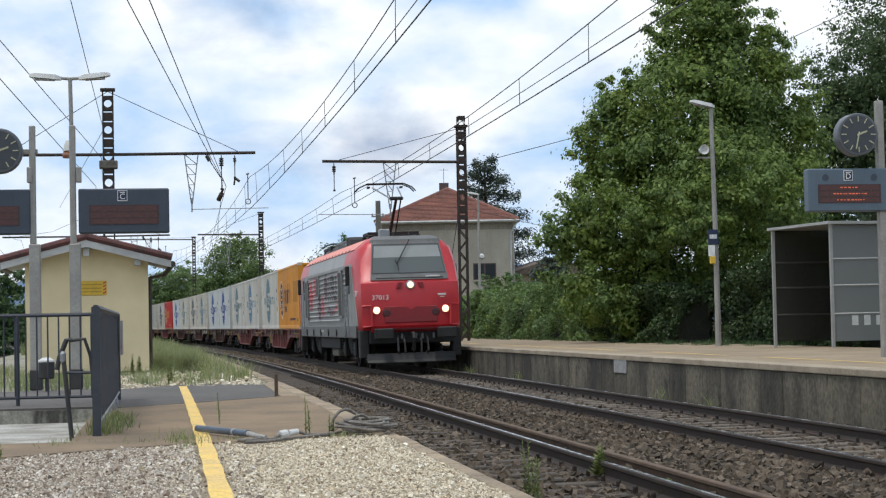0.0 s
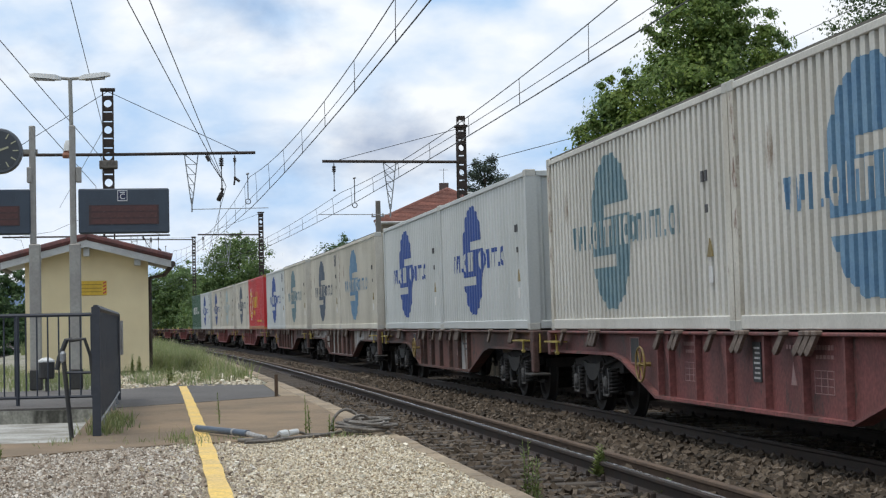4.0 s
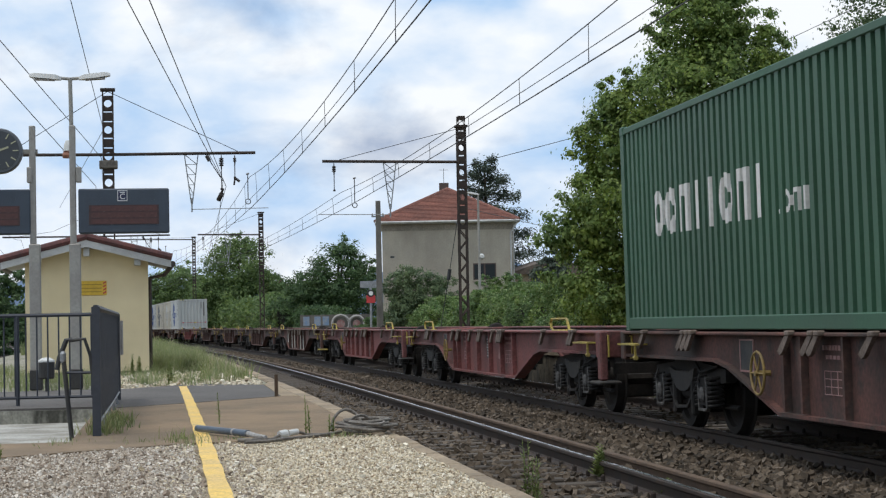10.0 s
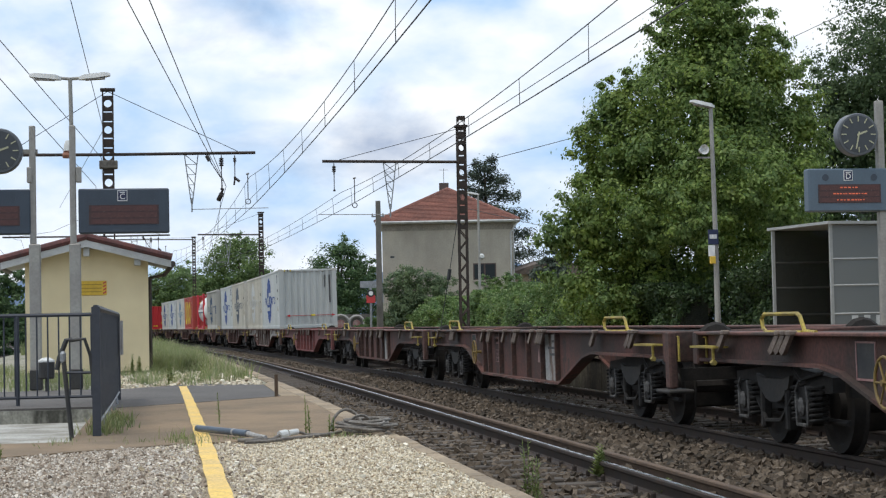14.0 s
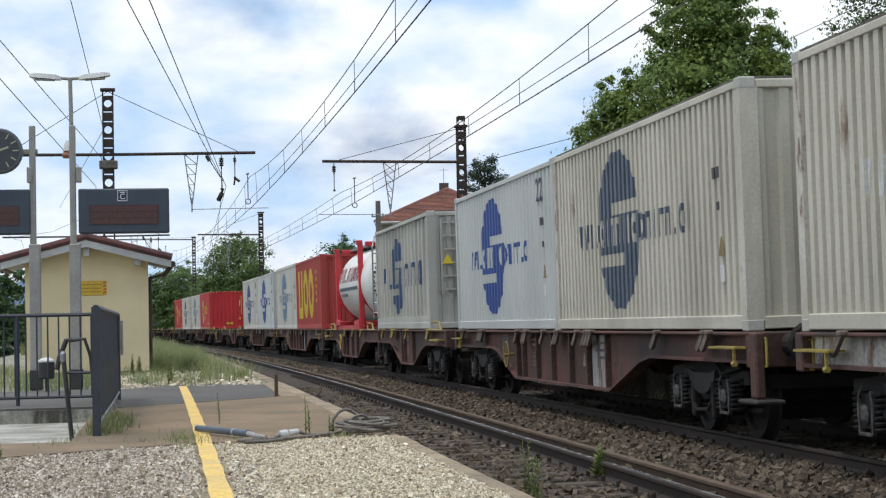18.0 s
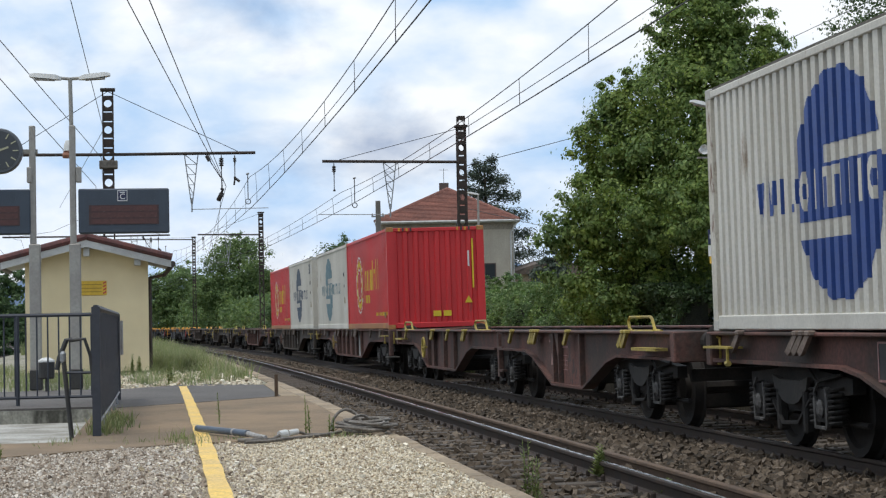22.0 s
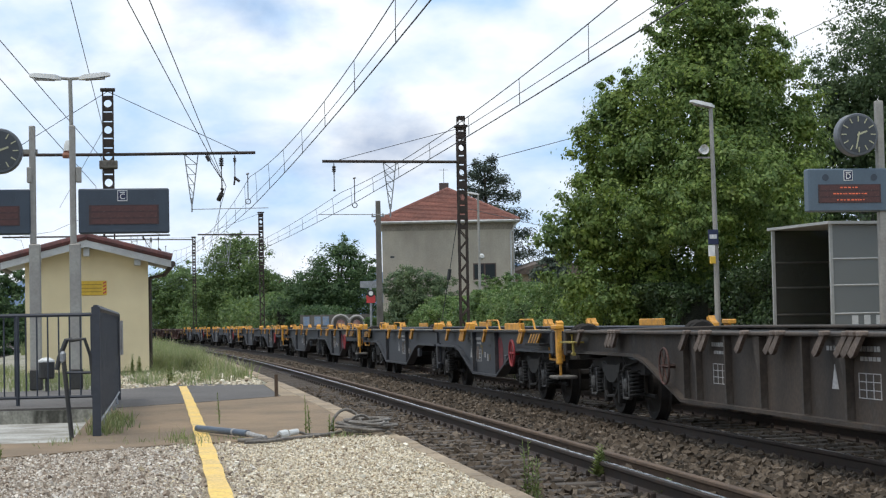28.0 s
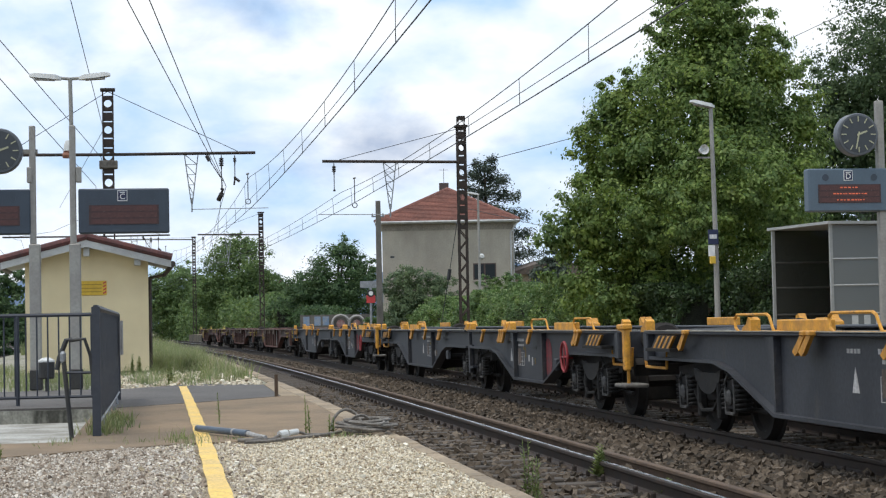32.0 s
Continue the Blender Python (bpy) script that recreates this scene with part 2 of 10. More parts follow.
def np_mesh(name, verts, faces, material, smooth=False):
    """A large mesh from arrays: verts (n, 3), faces (m, k)."""
    me = bpy.data.meshes.new(name)
    n, (fm, fk) = len(verts), faces.shape
    me.vertices.add(n)
    me.vertices.foreach_set("co", np.ascontiguousarray(verts, np.float32).ravel())
    me.loops.add(fm * fk)
    me.loops.foreach_set("vertex_index", np.ascontiguousarray(faces, np.int32).ravel())
    me.polygons.add(fm)
    me.polygons.foreach_set("loop_start", np.arange(0, fm * fk, fk, dtype=np.int32))
    me.polygons.foreach_set("use_smooth", np.full(fm, smooth, dtype=bool))
    me.update(calc_edges=True)
    me.materials.append(material)
    return me


TEXTS = {}


def letters(word, size, material, depth=0.002):
    """A word as a mesh, upright in x and z, facing -y, centred."""
    key = (word, size, material.name)
    if key not in TEXTS:
        cu = bpy.data.curves.new("lettering", "FONT")
        cu.body, cu.size, cu.extrude, cu.align_x, cu.align_y = word, size, depth, "CENTER", "CENTER"
        cu.resolution_u = 3
        ob = bpy.data.objects.new("lettering", cu)
        scene.collection.objects.link(ob)
        bpy.context.view_layer.update()
        me = bpy.data.meshes.new_from_object(ob)
        bpy.data.objects.remove(ob)
        me.transform(Matrix.Rotation(math.pi / 2, 4, "X"))
        me.materials.clear()
        me.materials.append(material)
        TEXTS[key] = me
    return TEXTS[key]


def strip(rows):
    """A sheet from rows of points, each row as long as the next."""
    mb = MB()
    mb.loft(rows, closed=False, caps=False)
    return mb


def srange(a, b, step):
    n = max(1, int(math.ceil((b - a) / step)))
    return [a + (b - a) * i / n for i in range(n + 1)]


CACHE = {}


def cached(key, make):
    if key not in CACHE:
        CACHE[key] = make()
    return CACHE[key]

# ---------------------------------------------------------------- surfaces
M_ground = mat("dry_grass_ground", (0.115, 0.12, 0.05), (0.16, 0.14, 0.085), 0.95, scale=0.5, fine=14, bump=0.6, dist=0.04)
M_bed = mat("ballast_bed", (0.045, 0.033, 0.022), (0.025, 0.018, 0.012), 0.95, scale=1.5, fine=22, bump=1.0, dist=0.05, speck=0.5)
M_stone = island_mat("ballast_stone", [(0.024, 0.018, 0.011), (0.070, 0.049, 0.030), (0.117, 0.086, 0.057), (0.05, 0.034, 0.020), (0.17, 0.132, 0.097)])
M_pebble = island_mat("pale_pebble", [(0.47, 0.385, 0.26), (0.64, 0.56, 0.42), (0.50, 0.41, 0.275), (0.77, 0.72, 0.60), (0.30, 0.225, 0.145), (0.70, 0.625, 0.49), (0.22, 0.165, 0.11)])
M_pebble_grey = island_mat("grey_pebble", [(0.30, 0.24, 0.18), (0.50, 0.44, 0.36), (0.22, 0.165, 0.12), (0.66, 0.61, 0.54), (0.36, 0.29, 0.22), (0.12, 0.09, 0.065)])
M_pebble_bed = mat("pebble_bed", (0.38, 0.325, 0.245), (0.20, 0.155, 0.10), 0.95, scale=1.6, fine=55, bump=0.9, dist=0.02, speck=0.5)
M_tarmac = mat("brown_worn_tarmac", (0.245, 0.172, 0.104), (0.150, 0.108, 0.067), 0.93, scale=0.9, fine=120, bump=0.5, dist=0.006, speck=0.3)
M_asphalt = mat("grey_asphalt", (0.115, 0.105, 0.097), (0.078, 0.07, 0.064), 0.93, scale=0.8, fine=120, bump=0.5, dist=0.006, speck=0.3)
M_grit = mat("pale_grit", (0.30, 0.275, 0.225), (0.17, 0.165, 0.10), 0.95, scale=1.2, fine=30, bump=0.8, dist=0.03, speck=0.4)
M_sand = mat("sandy_platform", (0.30, 0.23, 0.148), (0.215, 0.162, 0.105), 0.95, scale=0.7, fine=70, bump=0.4, dist=0.006)
M_panel = mat("stained_concrete", (0.150, 0.130, 0.092), (0.040, 0.034, 0.026), 0.92, scale=0.9, fine=14, bump=0.6, dist=0.012, streak=0.55, speck=0.35, rnd=0.28, rust=(0.026, 0.022, 0.017), rust_amount=0.06, coords="World")
M_kerb = mat("kerb_stone", (0.33, 0.255, 0.17), (0.20, 0.155, 0.105), 0.92, scale=1.6, fine=40, bump=0.5, rnd=0.14, coords="World")
M_yellow_line = mat("worn_yellow_paint", (0.74, 0.50, 0.13), (0.62, 0.43, 0.16), 0.8, scale=3, fine=60, bump=0.4, rust=(0.25, 0.20, 0.13), rust_amount=0.04)
M_rail = mat("rusty_rail", (0.055, 0.037, 0.028), (0.035, 0.026, 0.021), 0.75, 0.3, scale=4, fine=60)
M_shine = mat("polished_rail_head", (0.66, 0.66, 0.68), (0.48, 0.47, 0.47), 0.26, 1.0, scale=2, fine=60, bump=0.03, speck=0.1)
M_old_rail = mat("brown_rust", (0.13, 0.085, 0.055), (0.085, 0.056, 0.038), 0.9, 0.1, scale=4, fine=60)
M_wood = mat("weathered_sleeper", (0.125, 0.102, 0.08), (0.062, 0.05, 0.04), 0.92, scale=3, fine=25, bump=0.5, rnd=0.3)
M_wood_dark = mat("dark_sleeper", (0.078, 0.061, 0.046), (0.045, 0.035, 0.027), 0.92, scale=3, fine=25, bump=0.5, rnd=0.3)
M_concrete = mat("raw_concrete", (0.42, 0.41, 0.375), (0.24, 0.225, 0.19), 0.9, scale=2.2, fine=35, bump=0.3, streak=0.35)
M_cream = mat("cream_render", (0.79, 0.665, 0.42), (0.71, 0.59, 0.365), 0.92, scale=0.9, fine=70, bump=0.3, speck=0.08)
M_white_trim = mat("white_board", (0.54, 0.54, 0.53), (0.42, 0.415, 0.405), 0.7, scale=3, fine=40, speck=0.08)
M_tile = mat("clay_tile", (0.150, 0.056, 0.050), (0.082, 0.040, 0.040), 0.85, scale=2.5, fine=30, rnd=0.28)
M_tile_house = mat("faded_clay_tile", (0.235, 0.10, 0.075), (0.165, 0.072, 0.056), 0.85, scale=0.8, fine=9, rnd=0.2)
M_grey_post = mat("grey_painted_steel", (0.33, 0.32, 0.29), (0.27, 0.255, 0.235), 0.6, 0.2, scale=3, fine=30, speck=0.1)
M_black = mat("black_paint", (0.022, 0.022, 0.024), (0.035, 0.033, 0.03), 0.6, scale=4, fine=40)
M_slate = mat("slate_blue_enamel", (0.045, 0.062, 0.085), (0.037, 0.05, 0.07), 0.5, scale=3, fine=30, speck=0.06)
M_slate_pale = mat("blue_grey_enamel", (0.095, 0.135, 0.175), (0.085, 0.12, 0.155), 0.5, scale=3, fine=30, speck=0.06)
M_rail_paint = mat("dark_slate_paint", (0.028, 0.033, 0.045), (0.04, 0.045, 0.057), 0.55, scale=3, fine=30, speck=0.12)
M_mast = mat("rusty_mast_steel", (0.062, 0.045, 0.037), (0.035, 0.028, 0.025), 0.85, 0.2, scale=3, fine=20)
M_galv = mat("galvanised_steel", (0.33, 0.34, 0.35), (0.24, 0.25, 0.26), 0.5, 0.6, scale=4, fine=30)
M_wire = mat("weathered_wire", (0.05, 0.052, 0.055), (0.035, 0.037, 0.04), 0.6, 0.5, scale=3, fine=20, bump=0)
M_white_lamp = mat("white_lamp_shell", (0.62, 0.62, 0.60), (0.5, 0.5, 0.48), 0.5, scale=4, fine=30, speck=0.06)
M_led_off = mat("dark_red_display", (0.055, 0.022, 0.02), (0.042, 0.018, 0.017), 0.35, scale=4, fine=30, bump=0)
M_led = glow_mat("amber_display_light", (1.0, 0.20, 0.08), 0.03)
M_white = mat("white_paint", (0.78, 0.78, 0.76), (0.66, 0.66, 0.64), 0.5, scale=3, fine=30, speck=0.08)
M_blue = mat("navy_enamel", (0.018, 0.026, 0.075), (0.015, 0.022, 0.06), 0.45, scale=3, fine=30, speck=0.06)
M_yellow = mat("yellow_enamel", (0.72, 0.47, 0.045), (0.6, 0.38, 0.04), 0.5, scale=3, fine=30, speck=0.08)
M_red_sign = mat("red_enamel", (0.55, 0.05, 0.05), (0.45, 0.045, 0.045), 0.5, scale=3, fine=30)
M_stucco = mat("grey_beige_render", (0.44, 0.395, 0.32), (0.33, 0.295, 0.24), 0.93, scale=0.55, fine=12, bump=0.3, streak=0.5, speck=0.08)
M_pane = glass_mat("dark_pane", (0.035, 0.04, 0.045), 0.08)
M_brown_wood = mat("bark", (0.10, 0.075, 0.055), (0.06, 0.046, 0.036), 0.95, scale=4, fine=20, bump=0.8, dist=0.03)
M_leaf = leaf_mat("broad_leaf", [(0.082, 0.138, 0.034), (0.155, 0.228, 0.055), (0.27, 0.345, 0.10), (0.108, 0.172, 0.043)], 0.5, 0.5)
# Hedge leaves darkened so that the shade below the tree is in their colour.
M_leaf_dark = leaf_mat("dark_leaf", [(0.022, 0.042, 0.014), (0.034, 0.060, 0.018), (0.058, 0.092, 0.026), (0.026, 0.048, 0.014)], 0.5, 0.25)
M_leaf_shade = leaf_mat("shade_tree_leaf", [(0.06, 0.10, 0.042), (0.088, 0.132, 0.055), (0.118, 0.168, 0.068)], 0.5, 0.45)
M_leaf_mid = leaf_mat("far_leaf", [(0.085, 0.145, 0.045), (0.125, 0.195, 0.06), (0.18, 0.245, 0.085), (0.10, 0.16, 0.055)], 0.5, 0.4)
M_leaf_far = leaf_mat("deep_green_leaf", [(0.05, 0.095, 0.038), (0.075, 0.13, 0.05), (0.105, 0.165, 0.065)], 0.5, 0.4)
M_leaf_vine = leaf_mat("vine_leaf", [(0.09, 0.16, 0.042), (0.15, 0.235, 0.072), (0.24, 0.31, 0.13), (0.07, 0.128, 0.033), (0.12, 0.20, 0.055)], 0.5, 0.35)
M_grass = leaf_mat("grass_blade", [(0.17, 0.225, 0.075), (0.25, 0.30, 0.11), (0.36, 0.35, 0.19), (0.14, 0.20, 0.065), (0.42, 0.38, 0.24)], 0.7)
M_cedar = leaf_mat("cedar_needles", [(0.045, 0.066, 0.046), (0.066, 0.088, 0.064), (0.09, 0.112, 0.084)], 0.6, 0.2)
M_leaf_feather = leaf_mat("feathery_leaf", [(0.085, 0.13, 0.06), (0.12, 0.17, 0.08), (0.16, 0.205, 0.105)], 0.6, 0.35)
# The blue of this hill colour is distance haze painted in.
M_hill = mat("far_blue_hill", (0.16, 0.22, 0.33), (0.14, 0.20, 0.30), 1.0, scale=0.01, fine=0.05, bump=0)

# ---------------------------------------------------------------- ground, track beds, platforms
def build_ground():
    mb = MB()
    mb.add([(-3200, -3200, -0.62), (3200, -3200, -0.62), (3200, 3200, -0.62), (-3200, 3200, -0.62)], [(0, 1, 2, 3)])
    solid("ground", mb, M_ground, "rough dry grassy ground along the line", "ground", "structure")
    # ballast bed under both tracks, with shoulders
    prof = [(-5.30, -0.60), (-5.28, -0.36), (-5.0, -0.23), (-2.6, -0.21), (-2.2, -0.26), (-1.4, -0.19), (1.45, -0.17), (1.69, -0.26), (1.69, -0.61)]
    rows = [[tuple(T(s, u, z)) for u, z in prof] for s in srange(-660, 840, 15)]
    solid("ballast_bed", strip(rows), M_bed, "dark brown crushed stone ballast bed under the tracks", "ballast", "structure")
    prof = [(THIRD_U - 2.2, -0.6), (THIRD_U - 1.5, -0.2), (THIRD_U + 1.5, -0.2), (THIRD_U + 1.8, -0.6)]
    rows = [[tuple(T(s, u, z)) for u, z in prof] for s in srange(-60, 700, 15)]
    solid("ballast_bed", strip(rows), M_bed, "dark ballast bed of the track beyond the island platform", "ballast", "structure")


build_ground()

HOLE_S0, HOLE_S1, HOLE_U = 15.45, 22.2, -7.83


def slab(name, s0, s1, u0, u1, z, material, label, thick=0.3, step=6.0):
    mb = MB()
    rows = []
    for s in srange(s0, s1, step):
        rows.append([tuple(T(s, u0, z - thick)), tuple(T(s, u0, z)), tuple(T(s, u1, z)), tuple(T(s, u1, z - thick))])
    mb.loft(rows, closed=True, caps=True)
    return solid(name, mb, material, label, "platform", "structure")


def build_near_platform():
    k = EDGE_U - 0.205
    slab("platform_gravel", -14, HOLE_S0, -12.2, EDGE_U - 0.12, PLAT_Z - 0.015, M_pebble_bed, "island platform top of pale loose pebbles over earth", 1.0)

    def sheet(name, plan, z, thick, material, label):
        solid(name, MB().prism([tuple(T(s, u).xy) for s, u in plan], z - thick, z, "z"), material, label, "platform", "structure")
    # the tarmac's front lip runs askew; the asphalt path crosses it at a slant
    sheet("platform_tarmac", [(11.0, -12.2), (13.8, -8.25), (14.86, -6.87), (14.9, -6.34), (15.3, -5.75), (15.42, k), (24.13, k), (24.13, -5.61), (23.5, -6.1), (22.78, -6.68), (21.9, -7.55), (21.7, HOLE_U), (HOLE_S0, HOLE_U), (HOLE_S0, -12.2)],
          PLAT_Z, 0.99, M_tarmac, "brown worn tarmac round the stairwell")
    sheet("platform_path", [(21.7, HOLE_U), (21.9, -7.55), (22.78, -6.68), (23.5, -6.1), (24.13, -5.61), (28.95, -5.55), (29.8, -6.2), (30.0, -6.8), (28.6, -7.6), (28.4, -12.2), (HOLE_S1, -12.2), (HOLE_S1, HOLE_U)],
          PLAT_Z + 0.004, 0.03, M_asphalt, "grey asphalt path across the island platform")
    sheet("platform_slab", [(24.13, -5.60), (24.05, k), (30.4, k), (28.95, -5.54)], PLAT_Z + 0.004, 0.03, M_sand, "pale brown slab at the end of the asphalt path")
    slab("platform_grit", HOLE_S1, 240, -12.2, k, PLAT_Z - 0.03, M_grit, "pale grit and dry grass on the island platform", 0.96)
    # stairwell walls
    mb = MB()
    for s0, s1, u0, u1 in ((HOLE_S1 - 0.004, HOLE_S1 + 0.3, -12.1, HOLE_U + 0.25), (HOLE_S0 - 0.3, HOLE_S0 + 0.002, -12.1, HOLE_U + 0.25), (HOLE_S0, HOLE_S1, HOLE_U - 0.004, HOLE_U + 0.25)):
        mb.prism([tuple(T(s, u).xy) for s, u in ((s0, u0), (s0, u1), (s1, u1), (s1, u0))], -2.6, PLAT_Z - 0.021, "z")
    mb.prism([tuple(T(s, u).xy) for s, u in ((HOLE_S1 - 0.03, -12.1), (HOLE_S1 - 0.03, HOLE_U - 0.01), (HOLE_S1 - 0.005, HOLE_U - 0.01), (HOLE_S1 - 0.005, -12.1))], -2.6, PLAT_Z - 0.20, "z")
    solid("stairwell_wall", mb, M_concrete, "stained raw concrete walls of the subway stairwell", "wall", "structure")
    mb = MB().prism([tuple(T(s, u).xy) for s, u in ((HOLE_S1 - 0.05, -12.1), (HOLE_S1 - 0.05, HOLE_U - 0.01), (HOLE_S1 - 0.006, HOLE_U - 0.01), (HOLE_S1 - 0.006, -12.1))], PLAT_Z - 0.195, PLAT_Z - 0.022, "z")
    solid("stairwell_beam", mb, mat("black_stained_concrete", (0.33, 0.32, 0.27), (0.07, 0.068, 0.055), 0.92, scale=3.0, fine=30, streak=0.3, lo=0.42, hi=0.58), "black-streaked concrete beam over the stairwell", "wall", "structure")
    mb = MB()
    for i in range(14):
        mb.box(-5.2 - 0.3 * i, -1.0 - 0.3 * i, HOLE_S0 + 0.05, HOLE_S1 - 0.05, PLAT_Z - 0.17 * (i + 2), PLAT_Z - 0.17 * (i + 1))
    solid("stairs", mb, M_concrete, "concrete steps going down into the subway", "stairs", "structure")
    # yellow line
    rows = [[tuple(T(s, -6.835 + 0.004 * math.sin(s * 4.1), PLAT_Z + 0.008)), tuple(T(s, -6.715 + 0.004 * math.sin(s * 3.7 + 1), PLAT_Z + 0.008))] for s in srange(-8, 29.0, 0.3)]
    line = strip(rows)
    solid("safety_line", line, M_yellow_line, "worn yellow safety line along the platform", "line", "structure")
    mb = strip([[tuple(T(s, -6.86 - 0.03 * (s - 28.2), PLAT_Z + 0.006 - 0.03)), tuple(T(s, -6.75 - 0.03 * (s - 28.2), PLAT_Z + 0.006 - 0.03))] for s in srange(30.0, 36.0, 0.6)])
    solid("safety_line", mb, M_yellow_line, "faded end of the yellow safety line in the grit", "line", "structure")


build_near_platform()


def build_far_platform():
    slab("platform_opposite", -60, 190, FAR_EDGE_U + 0.35, 7.6, FAR_Z, M_sand, "sandy beige top of the opposite platform", 1.2, 10)
    for a, b in ((10, 15.5), (17, 23), (24.5, 31), (33, 38), (41, 55), (58, 70)):
        rows = [[tuple(T(s, 3.0, FAR_Z + 0.004)), tuple(T(s, 3.1, FAR_Z + 0.004))] for s in srange(a, b, 2)]
        solid("safety_line", strip(rows), M_yellow_line, "faded yellow dashes along the opposite platform", "line", "structure")


build_far_platform()


def rail_profile(w=0.072):
    """Half-round headed rail section: (offset, height), head top at 0."""
    h = w / 2
    right = [(h - 0.008, 0.0), (h, -0.008), (h, -0.032), (0.010, -0.05), (0.008, -0.12), (0.02, -0.14), (0.07, -0.152), (0.07, -0.165)]
    return right + [(-u, z) for u, z in reversed(right)]


def build_track(name, uc, zc, cant, s0, s1, label, shine=True, sleepers=None):
    tr = thing(name, label, "track", kind="structure")
    for side in (-1, 1):
        u, z = uc + side * 0.7535, zc + side * 0.7535 * cant
        rows = [[tuple(T(s, u + du, z + dz)) for du, dz in rail_profile()] for s in srange(s0, s1, 6.0)]
        r = part("rail", strip_closed(rows), M_rail, tr, "rust brown steel rail", smooth=False)
        if shine:
            rows = [[tuple(T(s, u - 0.014, z + 0.002)), tuple(T(s, u + 0.020, z + 0.002))] for s in srange(s0, s1, 6.0)]
            part("rail_head", strip(rows), M_shine, r, "polished running surface")
    if sleepers:
        a, b, step, material = sleepers
        me = MB().box(-1.28, 1.28, -0.125, 0.125, -0.32, -0.155, 0.015).mesh("sleeper", material)
        plate = MB()
        for side in (-1, 1):
            plate.box(side * 0.7535 - 0.16, side * 0.7535 + 0.16, -0.075, 0.075, -0.165, -0.15)
            for e in (-0.1, 0.1):
                plate.lathe([(0.022, 0), (0.022, 0.045), (0.012, 0.06)], (side * 0.7535 + e, 0.0, -0.15), "z", 6)
        pl = plate.mesh("fastening", M_rail)
        s, i = a, 0
        rng = random.Random(int(100 + uc))
        while s < b:
            m = TM(s, uc, zc) @ Matrix.Rotation(-cant, 4, "Y") @ Matrix.Rotation(rng.uniform(-0.015, 0.015), 4, "Z")
            o = part("sleeper", me, None, tr, m=m)
            if s < 55:
                part("fastening", pl, None, o)
            s += step
            i += 1
    return tr


def strip_closed(rows):
    mb = MB()
    mb.loft(rows, closed=True, caps=True)
    return mb


build_track("far_track", 0.0, 0.0, CANT, -660, 840, "train-worn track on weathered sleepers by the opposite platform", True, (6, 150, 0.6, M_wood))
build_track("near_track", NEAR_U, -0.03, CANT, -660, 840, "polished track beside the island platform", True, (6, 130, 0.6, M_wood_dark))
build_track("third_track", THIRD_U, 0.0, 0.0, -60, 700, "track beyond the island platform", True, (60, 120, 0.6, M_wood_dark))


def build_spare_rail():
    u, z = -2.62, -0.045
    rows = [[tuple(T(s, u + du, z + dz)) for du, dz in rail_profile()] for s in srange(-20, 120, 5)]
    solid("spare_rail", strip_closed(rows), M_old_rail, "brown rusty spare rail lying beside the track", "rail")


build_spare_rail()


